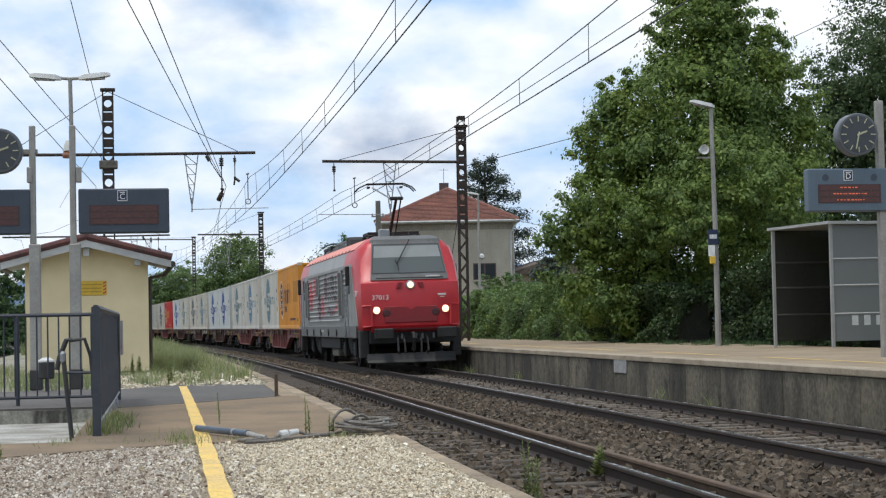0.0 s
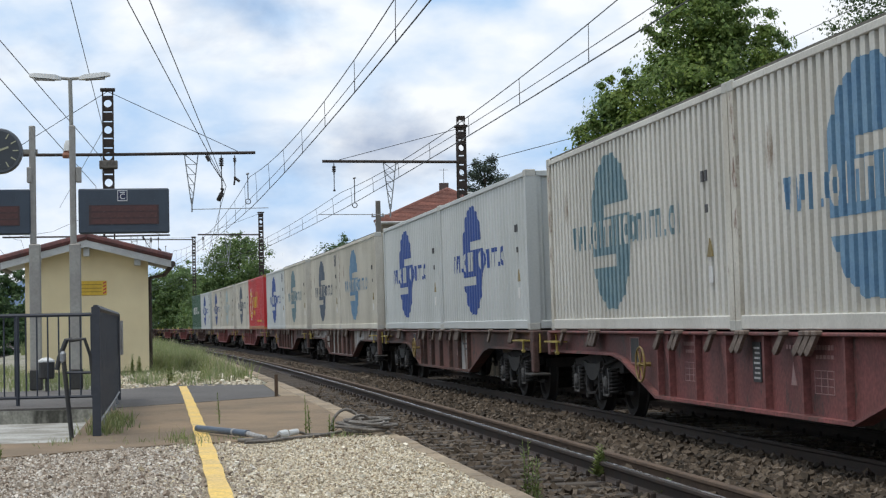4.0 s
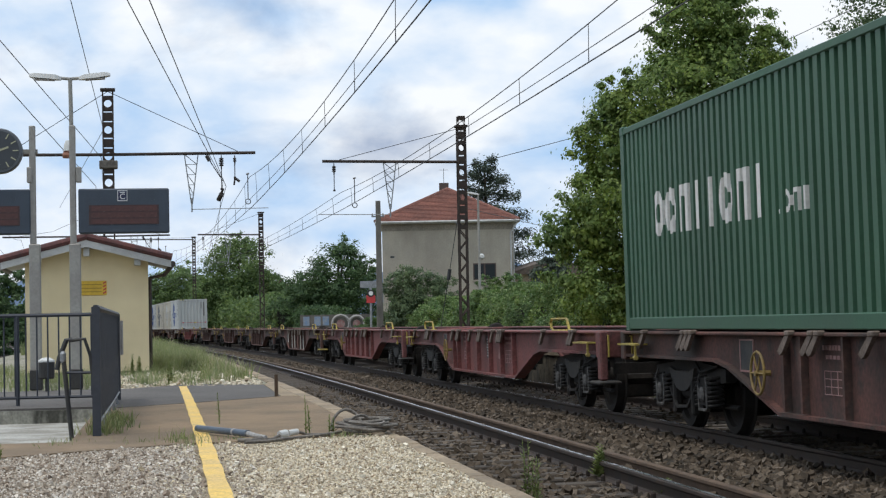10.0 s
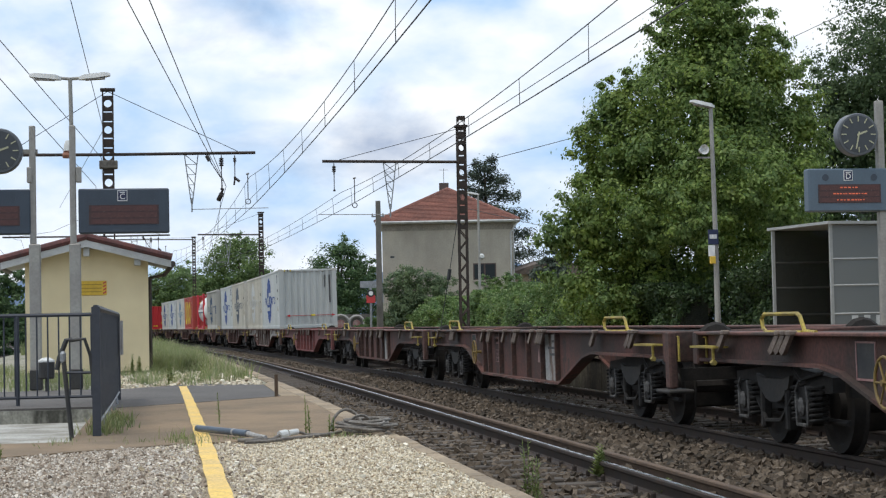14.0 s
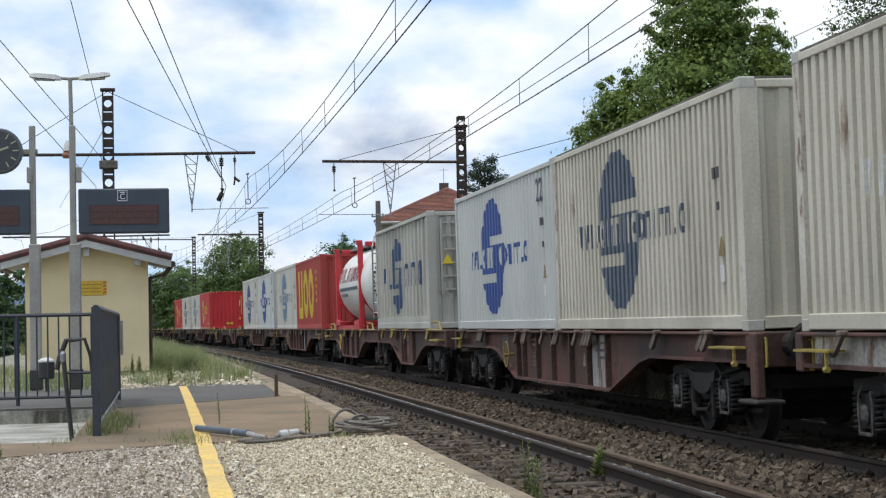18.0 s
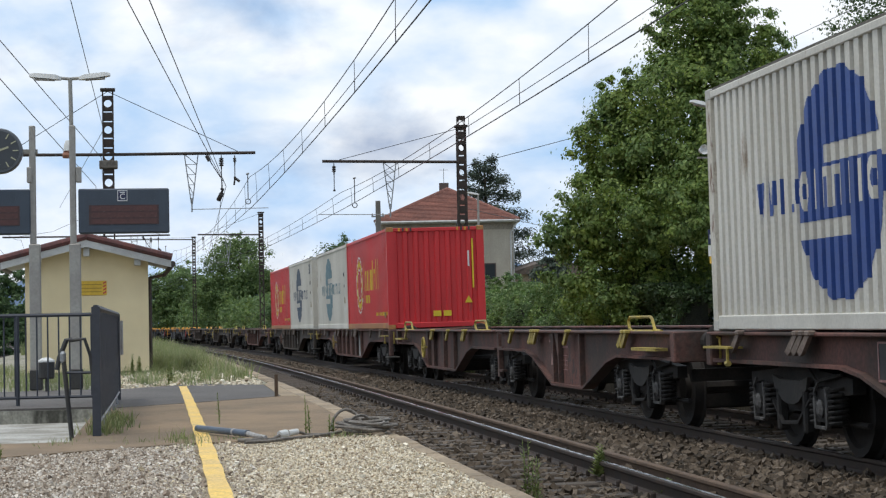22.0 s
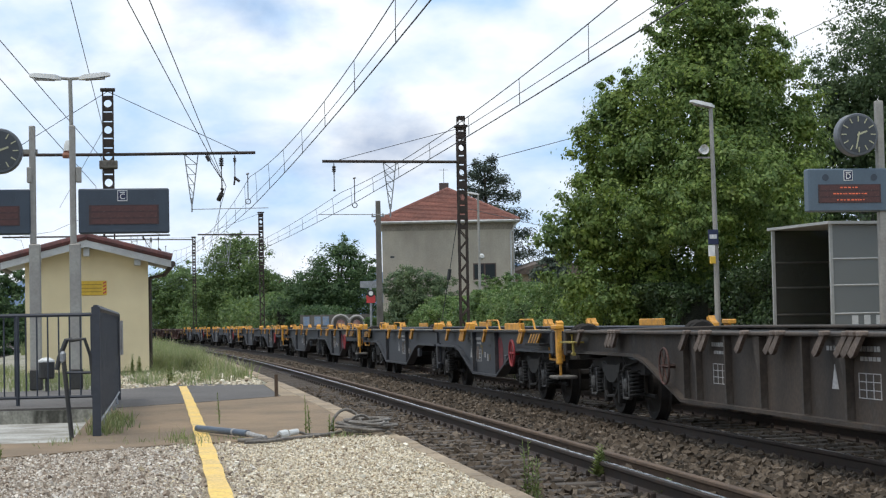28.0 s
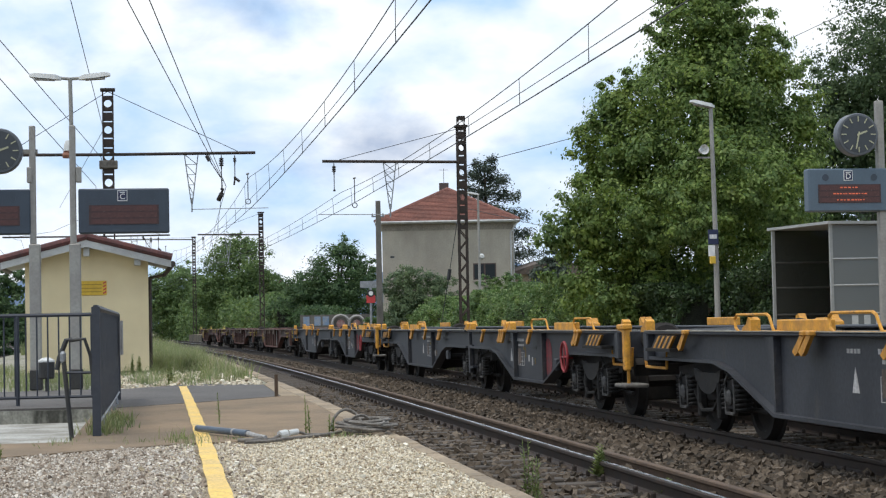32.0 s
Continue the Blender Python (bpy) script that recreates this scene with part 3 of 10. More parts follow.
# ---------------------------------------------------------------- masts and wires
def build_mast(name, s, u, z0, top, arm_z, arm_to, label, arm_left=None, bracket=True, w=0.34):
    """A punched and laced steel catenary mast with a tubular arm over the track."""
    m = thing(name, label, "mast", TM(s, u, z0), group="catenary masts")
    h = top - z0
    half, cut = w / 2, h * 0.52
    for sy in (-1, 1):
        part("flange", MB().box(-half, -half + 0.05, sy * 0.14 - 0.03, sy * 0.14 + 0.03, -0.6, h), M_mast, m)
        part("flange", MB().box(half - 0.05, half, sy * 0.14 - 0.03, sy * 0.14 + 0.03, -0.6, h), M_mast, m)
    # lower part: lacing
    mb, z, side = MB(), 0.0, 1
    while z < cut - 0.4:
        for y in (-0.15, 0.15):
            mb.tube([(-half * side, y, z), (half * side, y, z + 0.42)], 0.022, 4)
        z, side = z + 0.42, -side
    tagged(part("lacing", mb, M_mast, m), kind="stuff")
    # upper part: plates with round holes between
    z = cut
    while z < h - 0.1:
        for y in (-0.155, 0.14):
            mb = MB()
            ring = [(0.35 * w * math.sin(a * 0.5236), 0.38 * w * math.cos(a * 0.5236)) for a in range(12)]
            edge = [(max(-half + 0.03, min(half - 0.03, 2.6 * px)), max(-0.26, min(0.26, 3.2 * pz))) for px, pz in ring]
            vs = [(px, y, z + 0.24 + pz) for px, pz in ring] + [(px, y, z + 0.24 + pz) for px, pz in edge]
            vs += [(p[0], p[1] + 0.015, p[2]) for p in vs]
            fs = [(i, (i + 1) % 12, 12 + (i + 1) % 12, 12 + i) for i in range(12)] + [(24 + i, 36 + i, 36 + (i + 1) % 12, 24 + (i + 1) % 12) for i in range(12)]
            fs += [(i, 24 + i, 24 + (i + 1) % 12, (i + 1) % 12) for i in range(12)]
            mb.add(vs, fs)
            part("web_plate", mb, M_mast, m)
            if z + 0.86 < h:
                part("web_plate", cached(("strap", w), lambda: MB().box(-half + 0.03, half - 0.03, 0.0, 0.015, 0.0, 0.27).mesh("web_plate", M_mast)), None, m, m=Matrix.Translation((0, y, z + 0.57)))
        z += 0.93
    part("cap", MB().box(-half - 0.06, half + 0.06, -0.2, 0.2, h - 0.09, h, 0.01), M_mast, m)
    # arm
    az = arm_z - z0
    part("arm", MB().tube([(0, 0, az), (arm_to - u, 0, az + 0.05)], 0.055, 8), M_mast, m)
    if arm_left is not None:
        part("arm", MB().tube([(0, 0, az), (arm_left - u, 0, az)], 0.055, 8), M_mast, m)
        part("stay", MB().tube([(0, 0, h - 0.1), (0.42 * (arm_left - u), 0, az + 0.35), (0.8 * (arm_left - u), 0, az + 0.05)], 0.012, 5), M_wire, m)
        part("clamp", MB().box(-half - 0.12, half + 0.12, -0.24, 0.24, az - 0.5, az - 0.22, 0.03), M_worn_clamp, m)
    part("stay", MB().tube([(0, 0, h - 0.1), (0.88 * (arm_to - u), 0, az + 0.1)], 0.012, 5), M_wire, m)
    if bracket:
        bx = (arm_to - u) * 0.52 if arm_left is None else (arm_to - u) * 0.56
        mb = MB()
        mb.tube([(bx - 0.24, 0, az), (bx - 0.02, 0, az - 1.75)], 0.022, 6)
        mb.tube([(bx + 0.24, 0, az), (bx + 0.02, 0, az - 1.75)], 0.022, 6)
        for i in range(4):
            zz = az - 0.36 * i
            mb.tube([(bx - 0.24 + 0.045 * i, 0, zz), (bx + 0.2 - 0.045 * i, 0, zz - 0.36)], 0.015, 5)
            mb.tube([(bx + 0.2 - 0.045 * i, 0, zz - 0.36), (bx - 0.195 + 0.045 * i, 0, zz - 0.36)], 0.012, 5)
        part("drop_bracket", mb, M_galv, m)
        reach = arm_to - u
        d = math.copysign(1.0, reach)
        foot = MB().tube([(bx, 0, az - 1.55), (bx, 0, az - 2.05)], 0.03, 6)
        part("bracket_foot", foot, M_galv, m)
        part("steady_arm", MB().tube([(bx, 0, az - 1.95), (bx + 2.7 * d, 0, az - 1.92)], 0.016, 6), M_galv, m)

        def string(at, drop, beads, r):
            prof = [(0.014, 0.0), (0.022, -0.10)]
            for j in range(beads):
                prof += [(r, -0.13 - 0.075 * j), (r * 1.08, -0.16 - 0.075 * j), (0.03, -0.185 - 0.075 * j)]
            prof += [(0.018, -0.24 - 0.075 * beads), (0.016, -drop + 0.08), (0.045, -drop + 0.06), (0.045, -drop)]
            part("insulator", MB().lathe(prof, (reach * at, 0, az - 0.02), "z", 8), M_insulator, m, "dark ribbed insulator")

        def ringed_rod(at, z0, z1):
            x = reach * at
            loop = [(x + 0.09 * math.sin(a * 0.5236), 0, z1 - 0.09 + 0.09 * math.cos(a * 0.5236)) for a in range(13)]
            part("hanger", MB().tube([(x, 0, z0), (x, 0, z1)], 0.018, 5).tube(loop, 0.018, 5).tube([(x - 0.05, 0, z0), (x + 0.05, 0, z0 + 0.03)], 0.03, 5), M_insulator, m, "hanger with a ring")
        if arm_left is not None:
            string(0.765, 1.25, 4, 0.085)
            string(0.857, 0.85, 2, 0.06)
            part("hanger", MB().tube([(reach * 0.66, 0, az), (reach * 0.70, 0, az - 0.35), (reach * 0.775, 0, az - 0.95)], 0.02, 6).tube([(reach * 0.665, 0, az - 0.05), (reach * 0.685, 0, az - 0.24)], 0.07, 8), M_insulator, m)
            part("clamp", MB().tube([(reach * 0.775, 0, az - 1.22), (reach * 0.762, 0.1, az - 1.42), (reach * 0.75, 0.3, az - 1.56)], 0.045, 6).tube([(reach * 0.765, 0.05, az - 1.4), (reach * 0.745, 0.3, az - 1.6)], 0.085, 8), M_insulator, m, "dark wire clamp")
            part("clamp", MB().tube([(reach * 0.857, 0, az - 0.85), (reach * 0.89, 0, az - 0.98)], 0.05, 6).tube([(reach * 0.857, 0, az - 0.85), (reach * 0.85, 0, az - 1.1)], 0.035, 6), M_insulator, m, "dark wire clamp")
            ringed_rod(0.945, az - 0.72, az - 1.6)
        else:
            string(0.918, 1.05, 3, 0.075)
            ringed_rod(0.774, az - 0.6, az - 1.5)
    return m


M_worn_clamp = mat("worn_clamp_steel", (0.16, 0.145, 0.125), (0.08, 0.07, 0.06), 0.8, 0.1, scale=6, fine=30)
M_insulator = mat("dark_glazed_insulator", (0.045, 0.036, 0.034), (0.028, 0.024, 0.023), 0.45, 0.1, scale=5, fine=30, bump=0.1)
MAST_S = 69.3
build_mast("catenary_mast", MAST_S, 4.62, FAR_Z, 8.68, 7.30, -0.62, "rusty punched steel mast with a tubular arm on the opposite platform")
build_mast("catenary_mast", 67.0, -8.40, PLAT_Z, 9.75, 7.42, -3.25, "tall dark steel mast with arms both ways on the island platform", arm_left=-15.5, w=0.40)
build_mast("catenary_mast", 136.0, 2.95, -0.2, 9.55, 7.9, -1.6, "distant steel mast with an arm over the tracks")
build_mast("catenary_mast", 194.0, 2.7, -0.2, 10.6, 10.3, -6.3, "distant steel mast with a long arm over both tracks")
build_mast("catenary_mast", 128.0, -9.4, PLAT_Z, 9.0, 7.5, -4.0, "distant dark mast behind the platform hut", arm_left=-15.0)


def build_wires():
    def wire(name, pts, r, label, parent=None):
        mb = MB().tube(pts, r, 5)
        return solid(name, mb, M_wire, label, "wire") if parent is None else part(name, mb, M_wire, parent, label)

    def catenary(u0, zc, mast_s, label, stagger, low, lift, bend):
        c = thing("catenary", label, "wire")
        ends = [mast_s - 66, mast_s, mast_s + 64, mast_s + 125, mast_s + 190]
        con, aux, mes = [], [], []
        for a, b in zip(ends, ends[1:]):
            sa = stagger if ends.index(a) % 2 else -stagger
            for i in range(0, 23):
                f = i / 22
                s = a + (b - a) * f
                du = sa + (-2 * sa) * f
                rise = (2 * f - 1) ** 2
                con.append(T(s, u0 + du, zc))
                aux.append(T(s, u0 + du, zc + 0.22 + 0.12 * rise))
                mes.append(T(s, u0 + du * 0.6, zc + (lift + bend * (s - low) ** 2 if s <= mast_s else 0.5 + (lift + bend * (mast_s - low) ** 2 - 0.5) * rise)))
                if 0 < i < 22 and i % 2 == 1:
                    part("dropper", MB().tube([mes[-1], aux[-1]], 0.006, 4), M_wire, c)
                    if s < 140:
                        part("dropper", MB().tube([aux[-1], con[-1]], 0.008, 4), M_wire, c)
        part("contact_wire", MB().tube(con, 0.012, 5), M_wire, c, "dark copper contact wire")
        part("auxiliary_wire", MB().tube(aux, 0.008, 5), M_wire, c)
        part("messenger_wire", MB().tube(mes, 0.010, 5), M_wire, c)

    catenary(0.0, 5.56, MAST_S, "overhead contact line above the far track", 0.1, 50.0, 0.40, 0.00062)
    catenary(-3.52, 5.52, 67.0, "overhead contact line above the near track", 0.1, 41.0, 0.55, 0.0008)
    # feeder wires above the island platform
    for a, b, z0, z1 in (((-0.83, 34.25), (1.64, 66.3), 7.25, 6.43), ((-0.43, 34.2), (1.74, 66.3), 7.24, 6.23), ((-2.44, 45.5), (-2.5, 66.8), 9.2, 8.3), ((-3.67, 40.7), (-2.58, 66.8), 7.49, 7.31), ((-3.68, 40.7), (-2.79, 66.9), 6.67, 6.32)):
        d = Vector((b[0] - a[0], b[1] - a[1]))
        p0 = (a[0] - 1.3 * d.x, a[1] - 1.3 * d.y, z0 + 0.4)
        wire("feeder_wire", [p0, (a[0], a[1], z0), (b[0], b[1], z1), (b[0] + d.x * 2 - 4, b[1] + 2 * d.y, z1)], 0.011, "dark bare feeder wire above the island platform")
    for z in (6.5, 5.5):
        pts = [T(s, THIRD_U + (0.2 if z > 6 else 0), z + (0.9 if z > 6 else 0) * (2 * abs(((s - 67) / 62) % 1 - 0.5)) ** 2) for s in srange(5, 195, 4)]
        wire("contact_wire", pts, 0.011, "overhead wire above the track beyond the platform")
    g = thing("guy_wire", "taut guy wire with a tensioner beside the rusty mast", "wire")
    part("cable", MB().tube([(10.70, 69.9, 6.4), (10.14, 70.0, 3.1), (9.65, 70.1, 0.3)], 0.014, 5), M_wire, g)
    part("tensioner", MB().tube([(10.17, 70.0, 3.3), (10.11, 70.0, 2.9)], 0.07, 8), M_wire, g)
    wire("cross_wire", [T(69.3, 4.6, 5.6), T(84, 12, 5.4), T(110, 22, 6.0)], 0.012, "slack cable from the mast to the house")
    wire("cross_wire", [T(69.3, 4.6, 7.1), T(72.9, 10.4, 8.7), T(71.1, 19.8, 12.97), T(70, 34, 19.5)], 0.014, "cable rising behind the tree")


build_wires()

M_dull_plate = mat("weathered_plate", (0.36, 0.35, 0.34), (0.26, 0.25, 0.24), 0.6, scale=4, fine=30)


# ---------------------------------------------------------------- hut on the island platform
def build_hut():
    h = thing("platform_hut", "small cream rendered hut with a red tiled gable roof", "hut", Matrix.Translation((-1.76, 37.5, PLAT_Z - 0.03)) @ Matrix.Rotation(0.03, 4, "Z"))
    w, d, e, r = 1.19, 2.6, 2.29, 2.60
    part("wall", MB().prism([(-w, 0), (w, 0), (w, e), (0, r - 0.06), (-w, e)], 0, 0.2, "y"), M_cream, h, "cream rendered gable wall")
    part("wall", MB().prism([(-w, 0), (w, 0), (w, e), (0, r - 0.06), (-w, e)], d - 0.2, d, "y"), M_cream, h)
    part("wall", MB().box(-w, -w + 0.2, 0.2, d - 0.2, 0, e), M_cream, h)
    part("wall", MB().box(w - 0.2, w, 0.2, d - 0.2, 0, e), M_cream, h)
    part("plinth", MB().box(-w - 0.012, w + 0.012, -0.012, 0.19, 0, 0.1), mat("mossy_plinth", (0.33, 0.29, 0.18), (0.22, 0.21, 0.12), 0.9), h)
    sl = (r - e) / w
    ov, x1 = 0.42, w + 0.42
    for sx in (-1, 1):
        roof = part("roof", MB().prism([(0, r), (0, r + 0.07), (sx * x1, r + 0.07 - sl * x1), (sx * x1, r - sl * x1)], -ov, d + ov, "y"), M_white_trim, h, "pale roof boarding")
        part("barge_board", MB().prism([(0, r + 0.075), (sx * (x1 + 0.02), r + 0.075 - sl * x1), (sx * (x1 + 0.02), r - 0.065 - sl * x1), (0, r - 0.065)], -ov - 0.035, -ov, "y"), M_white_trim, h, "white barge board")

        def tile():
            mb = MB()
            ring0 = [(0.10 * math.cos(a), 0.0, 0.075 * math.sin(a)) for a in [math.pi * i / 6 for i in range(7)]]
            mb.loft([ring0, [(x * 0.85, 0.4, z * 0.85 + 0.012) for x, y, z in ring0]], closed=False, caps=False)
            mb.loft([[(x * 0.8, y - 0.002, z * 0.8) for x, y, z in ring0], ring0], closed=False, caps=False)
            return mb.mesh("tile", M_tile)
        me = cached("canal_tile", tile)
        n = 16
        ang = math.atan(sl)
        for j in range(n):
            for i in range(4):
                y = -ov - 0.05 + 0.105 + j * 0.215
                dx = 0.02 + i * 0.405
                m = Matrix.Translation((sx * dx * math.cos(ang), y, r + 0.075 - sl * dx * math.cos(ang))) @ Matrix.Rotation(sx * ang, 4, "Y") @ Matrix.Rotation(-sx * math.pi / 2, 4, "Z")
                part("tile", me, None, roof, m=m)
        part("verge_tile", MB().tube([(sx * 0.02, -ov - 0.01, r + 0.13), (sx * (x1 + 0.04), -ov - 0.01, r + 0.13 - sl * x1)], 0.075, 8), M_tile, h, "dark red verge tiles")
        part("gutter", MB().tube([(sx * (x1 + 0.05), -ov, r - sl * x1), (sx * (x1 + 0.05), d + ov, r - sl * x1)], 0.06, 8), mat("brown_gutter", (0.075, 0.055, 0.05), (0.05, 0.04, 0.036), 0.5), h)
        for y in (-0.2,):
            part("rafter_end", MB().box(sx * 0.98 - 0.06, sx * 0.98 + 0.06, -0.36, 0.0, e - 0.12, e + 0.03), M_white_trim, h)
    part("rafter_end", MB().box(-0.06, 0.06, -0.36, 0.0, r - 0.24, r - 0.06), M_white_trim, h)
    part("down_pipe", MB().tube([(x1 + 0.05, -0.1, r - sl * x1 - 0.02), (x1 - 0.1, 0.1, r - sl * x1 - 0.2), (w + 0.07, 2.35, e - 0.30), (w + 0.07, 2.35, 0.1)], 0.04, 6), mat("brown_gutter", (0.075, 0.055, 0.05), (0.05, 0.04, 0.036), 0.5), h)
    part("ridge_tile", MB().tube([(0, -ov - 0.03, r + 0.10), (0, d + ov, r + 0.10)], 0.10, 8), M_tile, h)
    s = part("notice", MB().box(-0.20, 0.38, -0.02, 0.0, 1.60, 1.88, 0.004), M_yellow, h, "yellow notice with unreadable lines")
    for k in range(3):
        part("line", MB().box(-0.16, 0.28, -0.024, -0.018, 1.66 + 0.07 * k, 1.675 + 0.07 * k), mat("dull_ochre_line", (0.36, 0.22, 0.03)), s)
    for k in range(4):
        part("hazard_stripe", MB().prism([(0.31, 1.62 + 0.065 * k), (0.37, 1.65 + 0.065 * k), (0.37, 1.68 + 0.065 * k), (0.31, 1.65 + 0.065 * k)], -0.024, -0.018, "y"), M_red_sign, s)


build_hut()


# ---------------------------------------------------------------- stairwell guards
def build_guards():
    def P(s, u, z):
        return T(s, u, z)
    g = thing("stairwell_railing", "dark slate painted steel railing beside the stairwell", "railing")
    z0, z1 = PLAT_Z, PLAT_Z + 1.08
    s0, s1 = HOLE_S0 + 0.75, 24.2
    u = HOLE_U + 0.185
    part("post", MB().box(-0.035, 0.035, -0.035, 0.035, -0.05, 1.09), M_rail_paint, g, m=TM(s0, u, z0))
    part("post", MB().box(-0.03, 0.03, -0.03, 0.03, -0.05, 1.08), M_rail_paint, g, m=TM(s1, u, z0))
    part("top_rail", MB().tube([P(s0, u, z1), P(s1, u, z1)], 0.03, 6), M_rail_paint, g)
    part("bottom_rail", MB().tube([P(s0, u, z0 + 0.10), P(s1, u, z0 + 0.10)], 0.022, 6), M_galv, g)
    me = MB().box(-0.012, 0.012, -0.03, 0.03, 0.10, 1.08).mesh("bar", M_rail_paint)
    n = 62
    for i in range(1, n):
        s = s0 + (s1 - s0) * i / n
        part("bar", me, None, g, m=TM(s, u, z0))
    for i in range(5):
        part("stay", MB().tube([P(s0 + 1.6 * i + 0.2, u, z0 + 0.10), P(s0 + 1.6 * i + 0.2, u + 0.02, z0 - 0.02)], 0.02, 5), M_galv, g)
    part("notice", MB().box(-0.012, 0.02, -0.12, 0.5, 0.58, 1.0), M_dull_plate, g, "weathered notice plate", m=TM(s1 - 0.6, u + 0.05, z0))
    b = thing("stairwell_railing", "dark slate steel railing with thin upright bars behind the stairwell", "railing")
    sb, ua, ub = 23.0, -12.0, u - 0.06
    part("top_rail", MB().tube([P(sb, ua, z1), P(sb, ub, z1)], 0.026, 6), M_rail_paint, b)
    part("bottom_rail", MB().tube([P(sb, ua, z0 + 0.1), P(sb, ub, z0 + 0.1)], 0.02, 6), M_rail_paint, b)
    bar = MB().tube([(0, 0, 0.1), (0, 0, 1.08)], 0.011, 6).mesh("bar", M_rail_paint)
    uu = ub - 0.1
    while uu > ua:
        part("bar", bar, None, b, m=TM(sb, uu, z0))
        uu -= 0.128
    post = MB().tube([(0, 0, -0.05), (0, 0, 1.08)], 0.026, 6).mesh("post", M_rail_paint)
    for uu in (ub, -8.80, -10.2, -11.6):
        part("post", post, None, b, m=TM(sb, uu, z0))
    # stair hand rail
    h = thing("stair_handrail", "black steel handrail rising out of the stairwell", "handrail")
    part("rail", MB().tube([(-0.90, 16.2, 0.36), (-0.955, 16.2, 0.95), (-0.966, 16.2, 1.06)], 0.02, 8), M_black, h)
    part("knob", MB().lathe([(0.015, -0.05), (0.026, -0.03), (0.026, 0.03), (0.012, 0.05)], (-0.968, 16.2, 1.07), "z", 10), M_galv, h, "pale worn rail end")
    part("rail", MB().tube([(-0.94, 16.2, 0.938), (-0.74, 16.2, 0.935)], 0.013, 6), M_rail_paint, h)
    part("rail", MB().tube([(-1.36, 21.6, 0.85), (-1.33, 21.6, 0.99), (-1.25, 21.6, 1.185), (-1.19, 21.6, 1.185)], 0.028, 8), M_black, h)
    part("rail", MB().tube([(-1.19, 21.6, 1.18), (-1.05, 21.6, 1.195), (-0.985, 21.6, 1.0), (-0.97, 21.6, 0.8)], 0.02, 8), M_black, h)
    # bin behind the railing
    bn = thing("litter_bin", "dark litter bin with a pale lid behind the railing", "litter bin", TM(28.2, -8.76, PLAT_Z) @ Matrix.Diagonal((0.6, 0.6, 0.62, 1)))
    part("body", MB().lathe([(0.16, 0.30), (0.19, 0.34), (0.2, 0.68), (0.19, 0.70)], (0, 0, 0), "z", 14), M_black, bn)
    part("lid", MB().lathe([(0.2, 0.70), (0.2, 0.74), (0.1, 0.80), (0.02, 0.81)], (0, 0, 0), "z", 14), M_white_lamp, bn, "pale domed lid", smooth=True)
    part("post", MB().tube([(0, 0, 0), (0, 0, 0.34)], 0.04, 8), M_black, bn)


build_guards()


# ---------------------------------------------------------------- clocks, displays, lamps
def clock(parent, m, label):
    c = part("clock", MB().lathe([(0.10, 0.0), (0.33, 0.0), (0.345, 0.02), (0.345, 0.20), (0.33, 0.22), (0.30, 0.225)], (0, 0, 0), "y", 36), M_clock_case, parent, label, smooth=True, m=m)
    for s in (-1,):
        part("dial", MB().lathe([(0.30, 0.0), (0.30, 0.006)], (0, -0.012, 0), "y", 36), M_clock_dial, c, "dark clock dial")
        for k in range(12):
            a = k * math.pi / 6
            part("hour_mark", MB().box(-0.008, 0.008, -0.022, -0.012, 0.205, 0.29), M_clock_mark, c, m=Matrix.Rotation(a, 4, "Y"))
        part("hour_needle", MB().box(-0.014, 0.014, -0.028, -0.020, -0.03, 0.15), M_clock_mark, c, m=Matrix.Rotation(radians(70), 4, "Y"))
        part("minute_needle", MB().box(-0.011, 0.011, -0.033, -0.025, -0.04, 0.24), M_clock_mark, c, m=Matrix.Rotation(radians(192), 4, "Y"))
    return c


M_clock_case = mat("grey_clock_case", (0.115, 0.125, 0.14), (0.095, 0.105, 0.115), 0.45, scale=3, fine=30, speck=0.06)
M_clock_dial = mat("dark_clock_dial", (0.045, 0.052, 0.06), (0.04, 0.046, 0.053), 0.35, scale=3, fine=30, speck=0.06)
M_clock_mark = mat("pale_yellow_mark", (0.46, 0.45, 0.30), (0.42, 0.41, 0.27), 0.5, scale=3, fine=30, speck=0.05)


